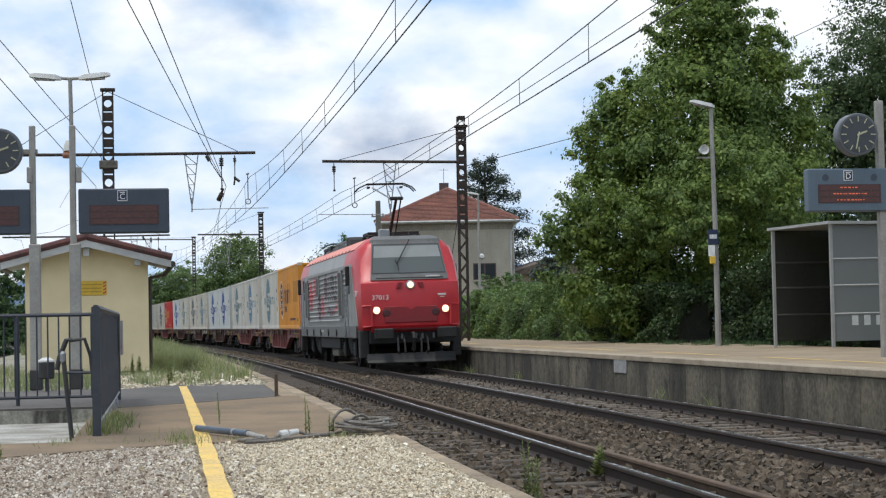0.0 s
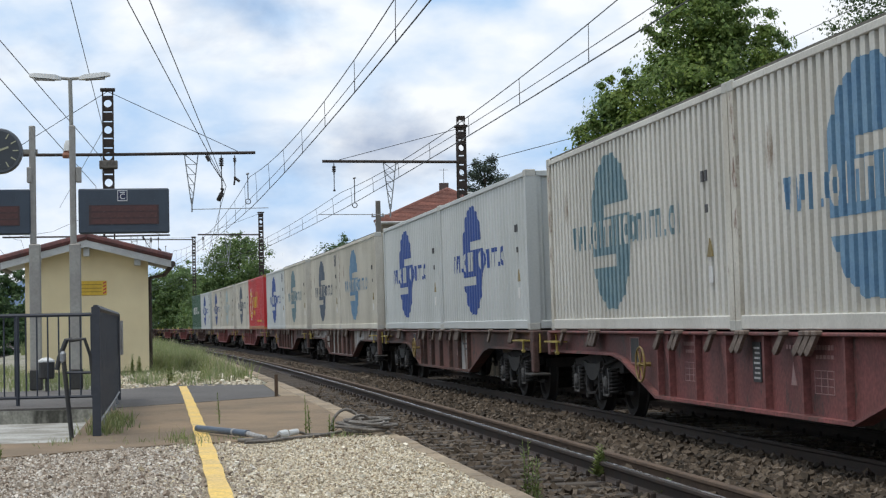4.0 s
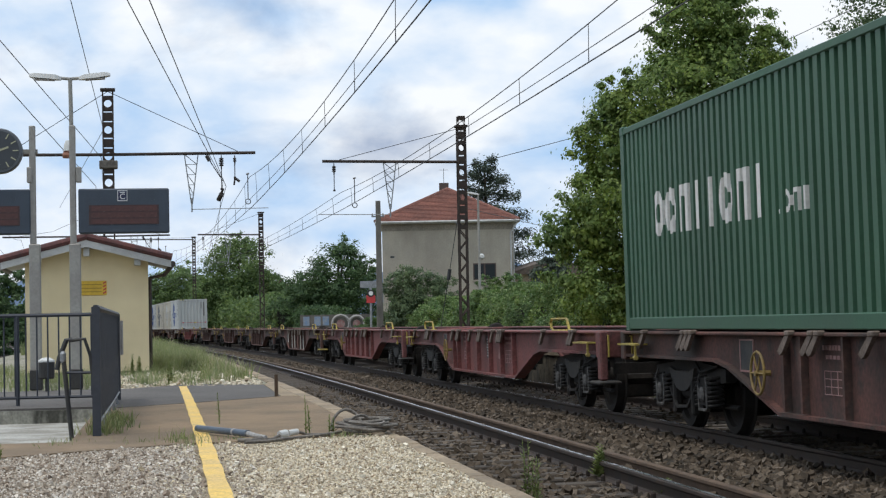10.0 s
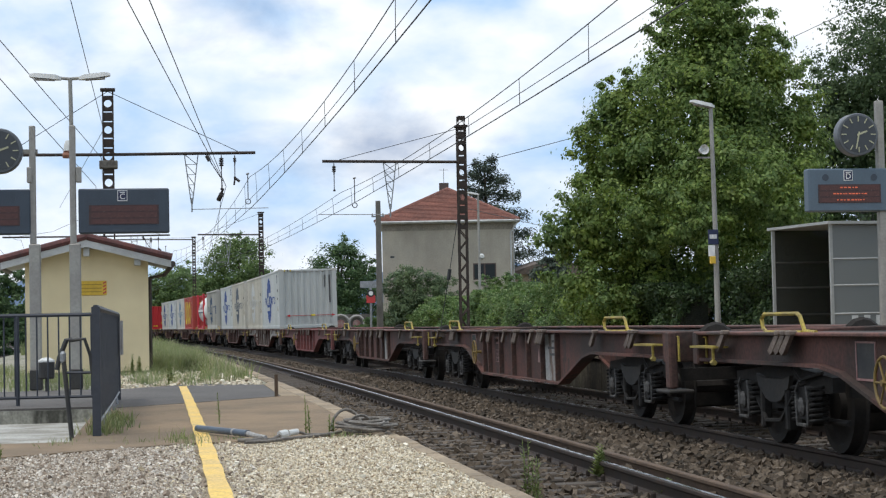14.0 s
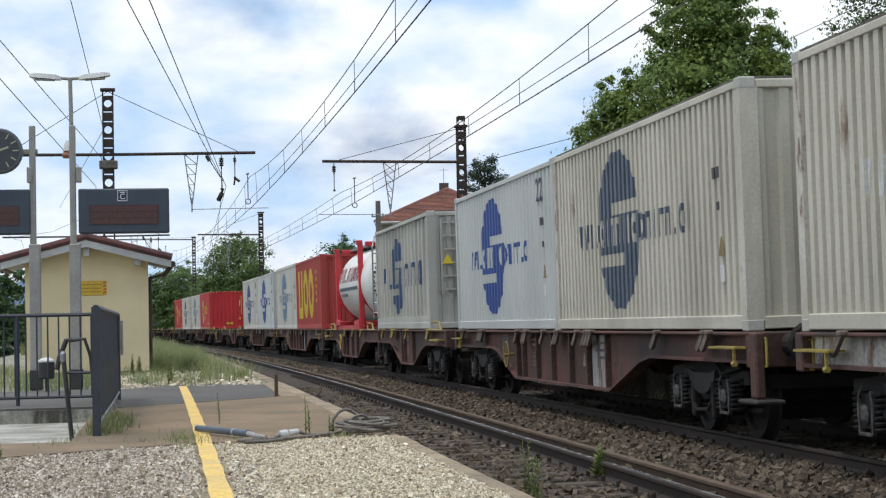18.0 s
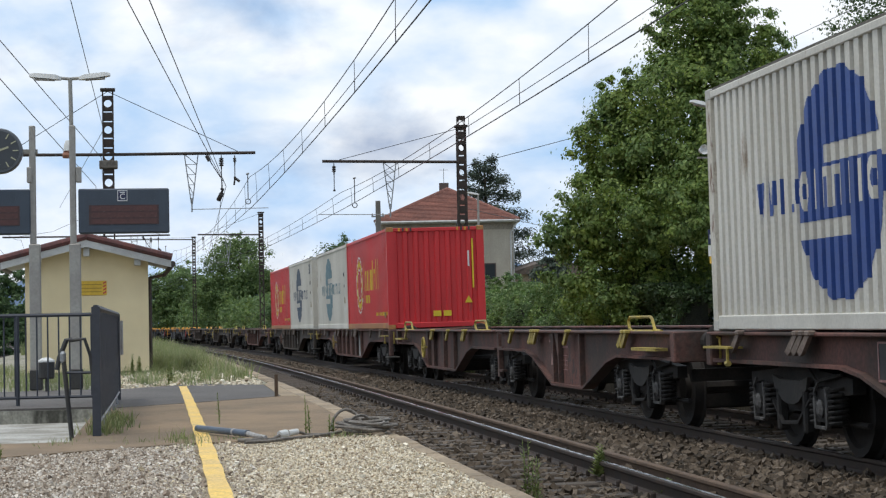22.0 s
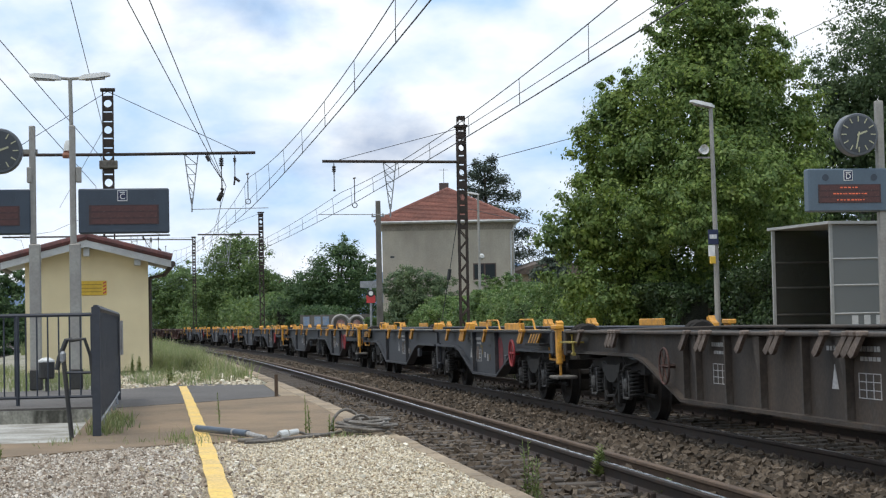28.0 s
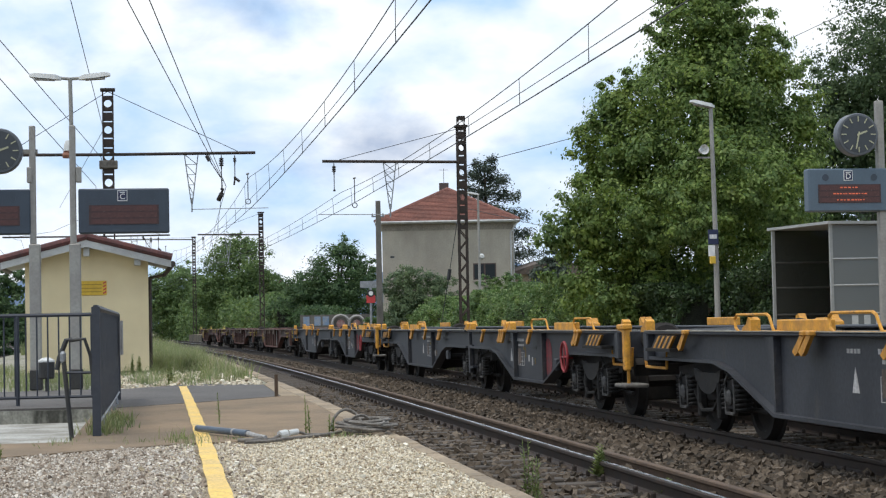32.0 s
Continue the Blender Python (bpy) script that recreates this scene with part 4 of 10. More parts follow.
def display(parent, m, letter, case, lit):
    """A departure display, 1.38 m wide, hung by its middle; faces -y."""
    d = part("display", MB().box(-0.69, 0.69, 0.0, 0.22, -0.345, 0.345, 0.02), case, parent, "blue-grey departure display", m=m)
    part("screen", MB().box(-0.53, 0.53, -0.008, 0.004, -0.21, 0.09), M_led_off, d, "dark red display screen")
    for k in range(3):
        y = 0.04 - 0.1 * k
        part("screen_line", MB().box(-0.50, 0.50, -0.0105, -0.006, y - 0.04, y + 0.035), mat("brown_display_row", (0.085, 0.030, 0.026), (0.07, 0.026, 0.023), 0.4, bump=0), d)
    if lit:
        rng = random.Random(5)
        for k, (x0, x1) in enumerate(((-0.16, 0.10), (-0.28, 0.28), (-0.22, 0.24))):
            x = x0
            while x < x1:
                w = rng.uniform(0.02, 0.05)
                part("text_bar", MB().box(x, x + w, -0.0135, -0.0100, 0.030 - 0.1 * k, 0.047 - 0.1 * k), M_led, d)
                x += w + rng.uniform(0.012, 0.03)
    p = part("letter_plate", MB().box(-0.075, 0.075, -0.012, 0.002, 0.15, 0.315), M_white, d, "small platform letter plate", m=Matrix.Translation((-0.02, 0, 0)))
    part("plate_face", MB().box(-0.066, 0.066, -0.0145, -0.008, 0.16, 0.305), M_blue, p)
    part("letter", letters(letter, 0.125, M_white), None, p, m=Matrix.Translation((0, -0.016, 0.215)))
    part("word_bar", MB().box(-0.04, 0.04, -0.017, -0.012, 0.276, 0.289), M_white, p)
    for x in (-0.4, 0.42):
        part("vent_disc", MB().lathe([(0.055, 0.0), (0.055, 0.008)], (x, -0.006, 0.2), "y", 14), M_slate, d)
    return d


def build_displays():
    y0 = 29.25
    a = thing("display_stand", "grey steel stand with departure displays and a clock", "information display")
    for x in (-2.155, -1.55):
        p = part("post", MB().box(x - 0.085, x + 0.085, y0, y0 + 0.17, PLAT_Z - 0.05, 2.62, 0.015), M_grey_post, a)
        part("upper_post", MB().box(x - 0.055 - 0.015, x + 0.04 - 0.015, y0 + 0.03, y0 + 0.13, 2.62, 4.44, 0.01), M_grey_post, p)
        part("boot", MB().box(x - 0.095, x + 0.095, y0 - 0.02, y0 + 0.19, PLAT_Z - 0.01, 0.70, 0.015), M_black, p, "black post boot")
    display(a, Matrix.Translation((-0.80, y0, 3.115)), "C", M_slate, False)
    display(a, Matrix.Translation((-2.90, y0, 3.115)), "B", M_slate, False)
    part("bracket", MB().box(-2.75, -2.10, y0 + 0.08, y0 + 0.14, 4.02, 4.08), M_grey_post, a)
    part("control_box", MB().box(-1.52, -1.44, y0 - 0.02, y0 + 0.12, 3.56, 3.80, 0.01), M_grey_post, a)
    part("control_box", MB().box(-2.26, -2.18, y0 - 0.02, y0 + 0.12, 3.56, 3.80, 0.01), M_grey_post, a)
    clock(a, Matrix.Translation((-2.665, y0 - 0.05, 4.05)), "round dark station clock")
    b = thing("display_stand", "grey stand with a lit departure display and clock", "information display", Matrix.Translation((10.715, 28.9, 0)) @ Matrix.Rotation(0.03, 4, "Z"))
    part("post", MB().box(0.52, 0.64, 0.05, 0.17, FAR_Z - 0.05, 4.75, 0.012), M_grey_post, b)
    part("post", MB().box(1.10, 1.22, 0.05, 0.17, FAR_Z - 0.05, 4.75, 0.012), M_grey_post, b)
    display(b, Matrix.Translation((0, 0, 3.30)) @ Matrix.Rotation(radians(0.0), 4, "Y"), "D", M_slate_pale, True)
    part("bracket", MB().box(0.15, 0.6, 0.06, 0.12, 4.15, 4.21), M_grey_post, b)
    clock(b, Matrix.Translation((0.155, -0.05, 4.19)), "round grey station clock")


build_displays()


def lamp_head(parent, m, long=0.66):
    h = part("lamp_head", MB().loft([[(x, y * w, z0 + z * t) for y, z in ((-0.11, 0.0), (0.11, 0.0), (0.09, 0.09), (-0.09, 0.09))] for x, w, t, z0 in ((0.0, 0.5, 0.6, 0.0), (0.1, 1.0, 1.0, 0.0), (long - 0.1, 1.05, 0.95, 0.02), (long, 0.8, 0.5, 0.04))]), M_white_lamp, parent, "white lamp head", m=m)
    part("diffuser", MB().box(0.12, long - 0.1, -0.085, 0.085, -0.015, 0.006), M_dull_plate, h, "pale diffuser")
    return h


def build_lamps():
    a = thing("platform_lamp", "grey platform lamp post with two white heads", "street lamp", Matrix.Translation((-1.92, 35.3, PLAT_Z - 0.03)))
    part("pole", MB().tube([(0.05, 0, -0.05), (0.045, 0, 2.5), (0, 0, 5.6)], 0.055, 10, True, 0.038), M_grey_post, a)
    part("arm", MB().tube([(-0.22, 0, 5.60), (0, 0, 5.58), (0.22, 0, 5.60)], 0.03, 8), M_grey_post, a)
    lamp_head(a, Matrix.Translation((0.16, 0, 5.56)) @ Matrix.Rotation(radians(-4), 4, "Y"), 0.58)
    lamp_head(a, Matrix.Translation((-0.16, 0, 5.56)) @ Matrix.Rotation(math.pi, 4, "Z") @ Matrix.Rotation(radians(-2), 4, "Y"), 0.58)
    sp = part("loudspeaker", MB().lathe([(0.06, 0.30), (0.09, 0.22), (0.10, 0.12), (0.12, 0.11)], (-0.03, -0.12, 4.12), "z", 14), M_white_lamp, a, "small white loudspeaker", smooth=True)
    part("speaker_mouth", MB().lathe([(0.10, 0.12), (0.125, 0.05), (0.11, 0.0)], (-0.03, -0.12, 4.10), "z", 14), mat("terracotta_plastic", (0.30, 0.13, 0.08), (0.24, 0.1, 0.06), 0.6), sp, "brown speaker mouth")
    b = thing("platform_lamp", "grey lamp post with a loudspeaker and station sign", "street lamp", Matrix.Translation((12.79, 43.75, FAR_Z)))
    part("pole", MB().tube([(0.05, 0, -0.05), (0.04, 0, 2.7), (0, 0, 5.75)], 0.075, 10, True, 0.045), M_grey_post, b)
    lamp_head(b, Matrix.Translation((0.08, 0, 5.74)) @ Matrix.Rotation(math.pi, 4, "Z") @ Matrix.Rotation(radians(-10), 4, "Y"), 0.60)
    sp = part("loudspeaker", MB().lathe([(0.05, 0.14), (0.075, 0.10), (0.08, 0.0), (0.115, -0.12), (0.12, -0.16), (0.07, -0.13), (0.03, -0.08)], (-0.24, -0.05, 4.72), "y", 14), M_white_lamp, b, "white horn loudspeaker", smooth=True, m=Matrix.Identity(4))
    part("speaker_bracket", MB().box(-0.36, 0.0, -0.02, 0.02, 4.52, 4.56), M_grey_post, b)
    s = part("station_sign", MB().box(-0.17, 0.08, -0.11, -0.08, 2.44, 2.80, 0.004), M_blue, b, "navy station name plate")
    part("name_bar", MB().box(-0.14, 0.04, -0.115, -0.108, 2.58, 2.68), M_dull_white_sign, s)
    part("notice_board", MB().box(-0.17, -0.01, -0.11, -0.08, 2.16, 2.42, 0.004), M_white, b, "white notice plate")
    part("validator", MB().box(-0.13, 0.0, -0.12, -0.02, 1.98, 2.16, 0.01), M_yellow, b, "yellow ticket box")
    c = thing("platform_lamp", "distant grey lamp post on the opposite platform", "street lamp", Matrix.Translation((14.66, 90.8, FAR_Z)))
    part("pole", MB().tube([(0, 0, -0.05), (0, 0, 6.9)], 0.075, 8, True, 0.05), M_grey_post, c)
    lamp_head(c, Matrix.Translation((0.05, 0, 6.9)) @ Matrix.Rotation(math.pi, 4, "Z") @ Matrix.Rotation(radians(-8), 4, "Y"), 0.62)
    part("loudspeaker", MB().lathe([(0.08, -0.1), (0.12, 0.0), (0.15, 0.1)], (0.12, -0.05, 3.9), "y", 10), M_white_lamp, c, "small white loudspeaker")


M_dull_white_sign = mat("sign_white", (0.6, 0.6, 0.6), (0.5, 0.5, 0.5), 0.5)
build_lamps()


# ---------------------------------------------------------------- shelter
def build_shelter():
    sh = thing("waiting_shelter", "grey steel framed waiting shelter with clear panels on the platform", "shelter", TM(38.05, 7.0, FAR_Z))
    L, W, H = 2.25, 2.6, 2.62
    fx = -0.50      # the front stands a little skew to the track

    def F(t):
        return fx * t
    for x, y in ((0, 0), (F(1), L), (W, 0), (W + F(1), L), (W * 0.5, 0)):
        part("post", MB().box(x - 0.032, x + 0.032, y - 0.032, y + 0.032, 0, H), M_galv_paint, sh)
    part("roof", MB().add([(-0.1, -0.12, H), (W + 0.1, -0.12, H - 0.02), (W + F(1) + 0.1, L + 0.1, H - 0.04), (F(1) - 0.1, L + 0.1, H - 0.02),
                          (-0.1, -0.12, H + 0.06), (W + 0.1, -0.12, H + 0.04), (W + F(1) + 0.1, L + 0.1, H + 0.02), (F(1) - 0.1, L + 0.1, H + 0.04)],
                         [(0, 3, 2, 1), (4, 5, 6, 7), (0, 1, 5, 4), (1, 2, 6, 5), (2, 3, 7, 6), (3, 0, 4, 7)]), M_galv_paint, sh)
    zs = (0.12, 0.72, 1.32, 1.88, H)
    for i in range(3):
        part("rail", MB().tube([(0, 0, zs[i + 1]), (W, 0, zs[i + 1])], 0.024, 6), M_galv_paint, sh)
        part("rail", MB().tube([(W, 0, zs[i + 1]), (W + F(1), L, zs[i + 1])], 0.024, 6), M_galv_paint, sh)
        part("rail", MB().tube([(W + F(1), L, zs[i + 1]), (F(1), L, zs[i + 1])], 0.024, 6), M_back_rail, sh)
    for i in range(4):
        part("panel", MB().box(0.03, W - 0.03, -0.008, 0.008, zs[i] + 0.02, zs[i + 1] - 0.02), M_milk, sh, "scratched grey translucent panel")
        part("panel", MB().prism([(W - 0.006, 0.03), (W + 0.006, 0.03), (W + F(1) + 0.006, L - 0.03), (W + F(1) - 0.006, L - 0.03)], zs[i] + 0.02, zs[i + 1] - 0.02, "z"), M_smoke, sh, "smoky clear panel")
        part("panel", MB().box(F(1) + 0.03, W + F(1) - 0.03, L - 0.008, L + 0.008, zs[i] + 0.02, zs[i + 1] - 0.02), M_smoke, sh, "smoky clear panel")
    for k in range(3):
        part("frosted_mark", MB().box(0.42 + 0.27 * k, 0.56 + 0.27 * k, -0.014, -0.007, 0.47, 0.68), M_white_lamp, sh, "frosted marking on the panel")
    part("bench", MB().box(W - 0.75, W - 0.35, 0.3, L - 0.3, 0.42, 0.48, 0.015), M_grey_post, sh)
    for y in (0.5, L - 0.5):
        part("bench_leg", MB().box(W - 0.7, W - 0.62, y - 0.04, y + 0.04, 0, 0.42), M_grey_post, sh)


def pane_mat(name, tint, alpha, rough):
    m = glass_mat(name, tint, rough)
    b = m.node_tree.nodes["Principled BSDF"]
    b.inputs["Alpha"].default_value = alpha
    return m


# The shelter's back rails are darker than the rest of its frame.
M_back_rail = mat("dirty_grey_rail", (0.075, 0.072, 0.065), (0.05, 0.048, 0.043), 0.6, scale=3, fine=30)
M_galv_paint = mat("pale_grey_frame", (0.40, 0.40, 0.385), (0.33, 0.33, 0.315), 0.5, 0.3, scale=3, fine=30, speck=0.08)
M_milk = pane_mat("grey_film_panel", (0.185, 0.195, 0.19), 0.92, 0.4)
M_smoke = pane_mat("smoky_panel", (0.034, 0.034, 0.028), 0.82, 0.3)
build_shelter()


# ---------------------------------------------------------------- house and the far side
def build_house():
    x0, x1, y0, y1 = 12.42, 20.4, 114.0, 122.5
    ze = 7.35
    h = thing("house", "two-storey grey-beige rendered house with a hipped clay tile roof", "house", Matrix.Translation((12.42, 114.0, 0)) @ Matrix.Rotation(math.radians(-7.0), 4, "Z") @ Matrix.Translation((-12.42, -114.0, 0)))
    part("wall", MB().box(x0, x1, y0, y0 + 0.3, -0.6, ze), M_stucco, h, "stained grey-beige rendered wall")
    part("wall", MB().box(x0, x1, y1 - 0.3, y1, -0.6, ze), M_stucco, h)
    part("wall", MB().box(x0, x0 + 0.3, y0 + 0.3, y1 - 0.3, -0.6, ze), M_stucco, h)
    part("wall", MB().box(x1 - 0.3, x1, y0 + 0.3, y1 - 0.3, -0.6, ze), M_stucco, h)
    o = 0.42
    part("soffit", MB().box(x0 - o, x1 + o, y0 - o, y1 + o, ze, ze + 0.17), M_white_trim, h, "white eaves board")
    rz, zt = ze + 0.17, 9.75
    cx, ya, yb = (x0 + x1) / 2 + 0.15, y0 + 4.0, y1 - 4.2
    roof = part("roof", MB().add([(x0 - o, y0 - o, rz), (x1 + o, y0 - o, rz), (x1 + o, y1 + o, rz), (x0 - o, y1 + o, rz), (cx, ya, zt), (cx, yb, zt)],
                                 [(0, 1, 4), (1, 2, 5, 4), (2, 3, 5), (3, 0, 4, 5), (3, 2, 1, 0)]), M_tile_house, h, "faded red clay tile roof")
    # courses of tiles on the slope that faces the line
    n = 24
    for i in range(n):
        f = (i + 0.5) / n
        yy, zz = (y0 - o) * (1 - f) + ya * f, rz * (1 - f) + zt * f
        xa, xb = (x0 - o) * (1 - f) + cx * f, (x1 + o) * (1 - f) + cx * f
        part("tile_course", MB().tube([(xa, yy - 0.03, zz + 0.0), (xb, yy - 0.03, zz + 0.0)], 0.034, 5), M_tile_house, roof)
    for a, b in (((x0 - o, y0 - o, rz), (cx, ya, zt)), ((x1 + o, y0 - o, rz), (cx, ya, zt)), ((cx, ya, zt), (cx, yb, zt))):
        part("ridge_tile", MB().tube([a, b], 0.11, 6), M_tile_house, roof)
    ch = part("chimney", MB().box(cx - 0.5, cx + 0.1, ya + 0.9, ya + 1.5, zt - 0.5, zt + 0.45, 0.02), mat("dark_chimney", (0.10, 0.075, 0.065), (0.07, 0.055, 0.05), 0.9), h)
    part("aerial", MB().tube([(cx - 0.2, ya + 1.2, zt + 0.4), (cx - 0.2, ya + 1.2, zt + 1.4)], 0.02, 5).tube([(cx - 0.5, ya + 1.2, zt + 1.3), (cx + 0.1, ya + 1.2, zt + 1.3)], 0.015, 5), M_galv, ch)
    part("gutter", MB().tube([(x0 - o, y0 - o - 0.06, ze + 0.10), (x1 + o, y0 - o - 0.06, ze + 0.10)], 0.07, 6), M_white_trim, h)
    part("down_pipe", MB().tube([(x1 + o - 0.1, y0 - o, ze + 0.05), (x1 - 0.12, y0 - 0.06, ze - 0.6), (x1 - 0.12, y0 - 0.06, 0)], 0.05, 6), M_white_trim, h)
    part("down_pipe", MB().tube([(x1 + 0.08, y0 + 0.5, ze - 0.1), (x1 + 0.08, y0 + 0.5, 0)], 0.05, 6), M_white_trim, h)
    w = part("window", MB().box(17.95, 19.35, y0 - 0.03, y0 + 0.05, 3.85, 4.87), M_brown_frame, h, "small dark window")
    part("pane", MB().box(18.02, 18.6, y0 - 0.04, y0 - 0.02, 3.92, 4.80), M_pane, w)
    part("pane", MB().box(18.7, 19.28, y0 - 0.04, y0 - 0.02, 3.92, 4.80), M_pane, w)
    part("vent", MB().box(12.9, 13.15, y0 - 0.03, y0 + 0.02, 5.3, 5.4), M_pane, h)
    # the neighbour, mostly behind leaves
    part("window_sill", MB().box(17.9, 19.4, y0 - 0.12, y0, 3.78, 3.85), M_stucco, w)
    # a thin, darker strip along the top of the wall, just below the eaves
    part("eaves_band", MB().box(x0 - 0.004, x1 + 0.004, y0 - 0.006, y0, ze - 0.42, ze - 0.01), mat("dark_render_band", (0.30, 0.265, 0.215), (0.22, 0.195, 0.16), 0.93, scale=0.9, fine=12, streak=0.3), h, "darker strip along the top of the wall")
    g = thing("house", "low beige house behind the bushes with a small white window", "house")
    part("wall", MB().box(21.6, 27.0, 120.0, 127.0, -0.6, 4.3), mat("warm_beige_render", (0.42, 0.34, 0.25), (0.34, 0.275, 0.2), 0.9, scale=0.6, fine=12), g)
    part("roof", MB().prism([(21.0, 4.3), (27.6, 4.3), (24.3, 5.4)], 119.5, 127.5, "y"), mat("old_brown_tile", (0.15, 0.115, 0.095), (0.11, 0.085, 0.07), 0.9, scale=0.8, fine=9), g)
    wn = part("window", MB().box(23.2, 24.5, 119.94, 120.05, 2.7, 4.1), M_white_trim, g, "white framed window")
    part("pane", MB().box(23.35, 24.35, 119.92, 119.95, 2.8, 3.9), M_dull_plate, wn)
    # far roofs and wall between the trees
    k = thing("house", "far house with a red roof between trees", "house")
    part("wall", MB().box(9.6, 13.0, 210.5, 218, -0.6, 5.2), mat("warm_beige_render", (0.42, 0.34, 0.25)), k)
    part("roof", MB().prism([(9.1, 5.2), (13.5, 5.2), (11.3, 6.5)], 210, 218.5, "y"), M_tile_house, k)


M_brown_frame = mat("brown_window_frame", (0.09, 0.055, 0.045), (0.07, 0.045, 0.038), 0.6)
build_house()


def build_poles():
    p = thing("concrete_pole", "weathered concrete line pole beside the house", "pole", Matrix.Translation((10.32, 96.4, 0.2)))
    part("pole", MB().loft([[(-w, -w * 0.7, z), (w, -w * 0.7, z), (w, w * 0.7, z), (-w, w * 0.7, z)] for w, z in ((0.17, -0.6), (0.12, 7.45))]), mat("dark_old_concrete", (0.16, 0.15, 0.135), (0.09, 0.085, 0.075), 0.92, scale=2, fine=30, streak=0.4), p)
    part("crossarm", MB().box(-0.35, 0.3, -0.05, 0.05, 6.6, 6.68), M_galv, p)
    for x in (-0.3, 0.0, 0.25):
        part("insulator", MB().lathe([(0.03, 0.0), (0.05, 0.05), (0.03, 0.12)], (x, 0, 6.68), "z", 8), M_dull_plate, p)
    q = thing("signal_post", "grey post with a round red and white speed board", "signal", Matrix.Translation((11.4, 111.5, 0.0)))
    part("post", MB().tube([(0, 0, -0.6), (0, 0, 3.75)], 0.07, 8), M_galv, q)
    part("board", MB().box(-0.26, 0.26, -0.1, -0.06, 2.55, 3.0), M_red_sign, q, "red board")
    d = part("disc", MB().lathe([(0.22, 0.0), (0.22, 0.03)], (0, -0.13, 3.12), "y", 18), M_black, q, "black round board")
    part("disc_mark", MB().lathe([(0.13, 0.0), (0.13, 0.02)], (0, -0.145, 3.12), "y", 14), M_white, d)
    part("platform_board", MB().box(-0.62, 0.62, -0.06, 0.02, 3.45, 3.85), M_galv, q, "grey board")
    w = thing("garden_wall", "low concrete wall with worn painted scrawls", "wall")
    part("wall", MB().box(8.7, 13.9, 135.0, 135.25, -0.6, 2.02), mat("dark_old_concrete", (0.16, 0.15, 0.135)), w, "weathered concrete wall")
    for x, c in ((8.9, "navy"), (9.7, "navy"), (10.3, "navy")):
        part("scrawl", MB().box(x, x + 0.45, 134.985, 135.0, 1.25, 1.9), mat("pale_blue_scrawl", (0.16, 0.26, 0.42), (0.3, 0.33, 0.36), 0.8, scale=4) if c == "navy" else M_white, w, "blurred spray paint patch")
    for cx, r in ((11.6, 0.62), (12.75, 0.55)):
        pts = [(cx + r * math.cos(a), 134.98, 1.35 + r * math.sin(a)) for a in [math.pi * 2 * i / 20 for i in range(21)]]
        part("scrawl", MB().tube(pts, 0.11, 6), M_dull_plate, w, "white spray paint ring")
        part("scrawl", MB().lathe([(r * 0.5, 0.0), (r * 0.5, 0.02)], (cx, 134.97, 1.35), "y", 14), mat("faded_scrawl", (0.30, 0.12, 0.11), (0.4, 0.3, 0.28), 0.8, scale=4), w, "faded spray paint blot")
    f = thing("hills", "far hills coloured blue for the haze, behind the trees", "hills", kind="structure")
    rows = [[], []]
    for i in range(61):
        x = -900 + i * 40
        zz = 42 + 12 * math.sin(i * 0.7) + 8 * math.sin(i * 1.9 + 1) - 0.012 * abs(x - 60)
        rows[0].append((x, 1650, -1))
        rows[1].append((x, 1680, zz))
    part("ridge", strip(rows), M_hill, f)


build_poles()


# ---------------------------------------------------------------- leaves
def leaf_cloud(blobs, count, size, rng, clump=0.115, shell=0.45, each=55):
    """Leaf corners and faces for a crown made of ellipsoids (x, y, z, radius): clumps of leaves with gaps between."""
    vol = np.array([b[3] ** 2 for b in blobs])
    vol = vol / vol.sum()
    n_cl = max(8, count // each)
    pick = rng.choice(len(blobs), n_cl, p=vol)
    d = rng.normal(size=(n_cl, 3))
    d /= np.linalg.norm(d, axis=1)[:, None]
    rad = shell + (1.08 - shell) * rng.random(n_cl) ** 0.6
    rad *= 1 + 0.16 * np.sin(7 * d[:, 0] + 5 * d[:, 2] + pick) * np.cos(6 * d[:, 1])
    B = np.array([b[:4] for b in blobs])[pick]
    cl = B[:, :3] + d * (rad * B[:, 3])[:, None] * np.array([1.0, 1.0, 1.0])
    which = rng.integers(0, n_cl, count)
    spread = clump * B[which, 3] * (0.6 + 0.8 * rng.random(count))
    off = rng.normal(size=(count, 3)) * np.array([1.0, 1.0, 0.6])
    c = cl[which] + off * spread[:, None]
    out = 0.9 * off + 0.4 * d[which] + 0.55 * np.array([0, 0, 1.0]) + 0.35 * rng.normal(size=(count, 3))
    out /= np.linalg.norm(out, axis=1)[:, None]
    t = np.cross(out, rng.normal(size=(count, 3)))
    t /= np.linalg.norm(t, axis=1)[:, None]
    b = np.cross(out, t)
    s = size * (0.6 + 0.8 * rng.random(count))[:, None]
    v = np.stack([c - t * s * 0.5, c - b * s * 0.32 + out * s * 0.06, c + t * s * 0.5, c + b * s * 0.32 + out * s * 0.06], 1).reshape(-1, 3)
    f = np.arange(4 * count).reshape(-1, 4)
    return v, f


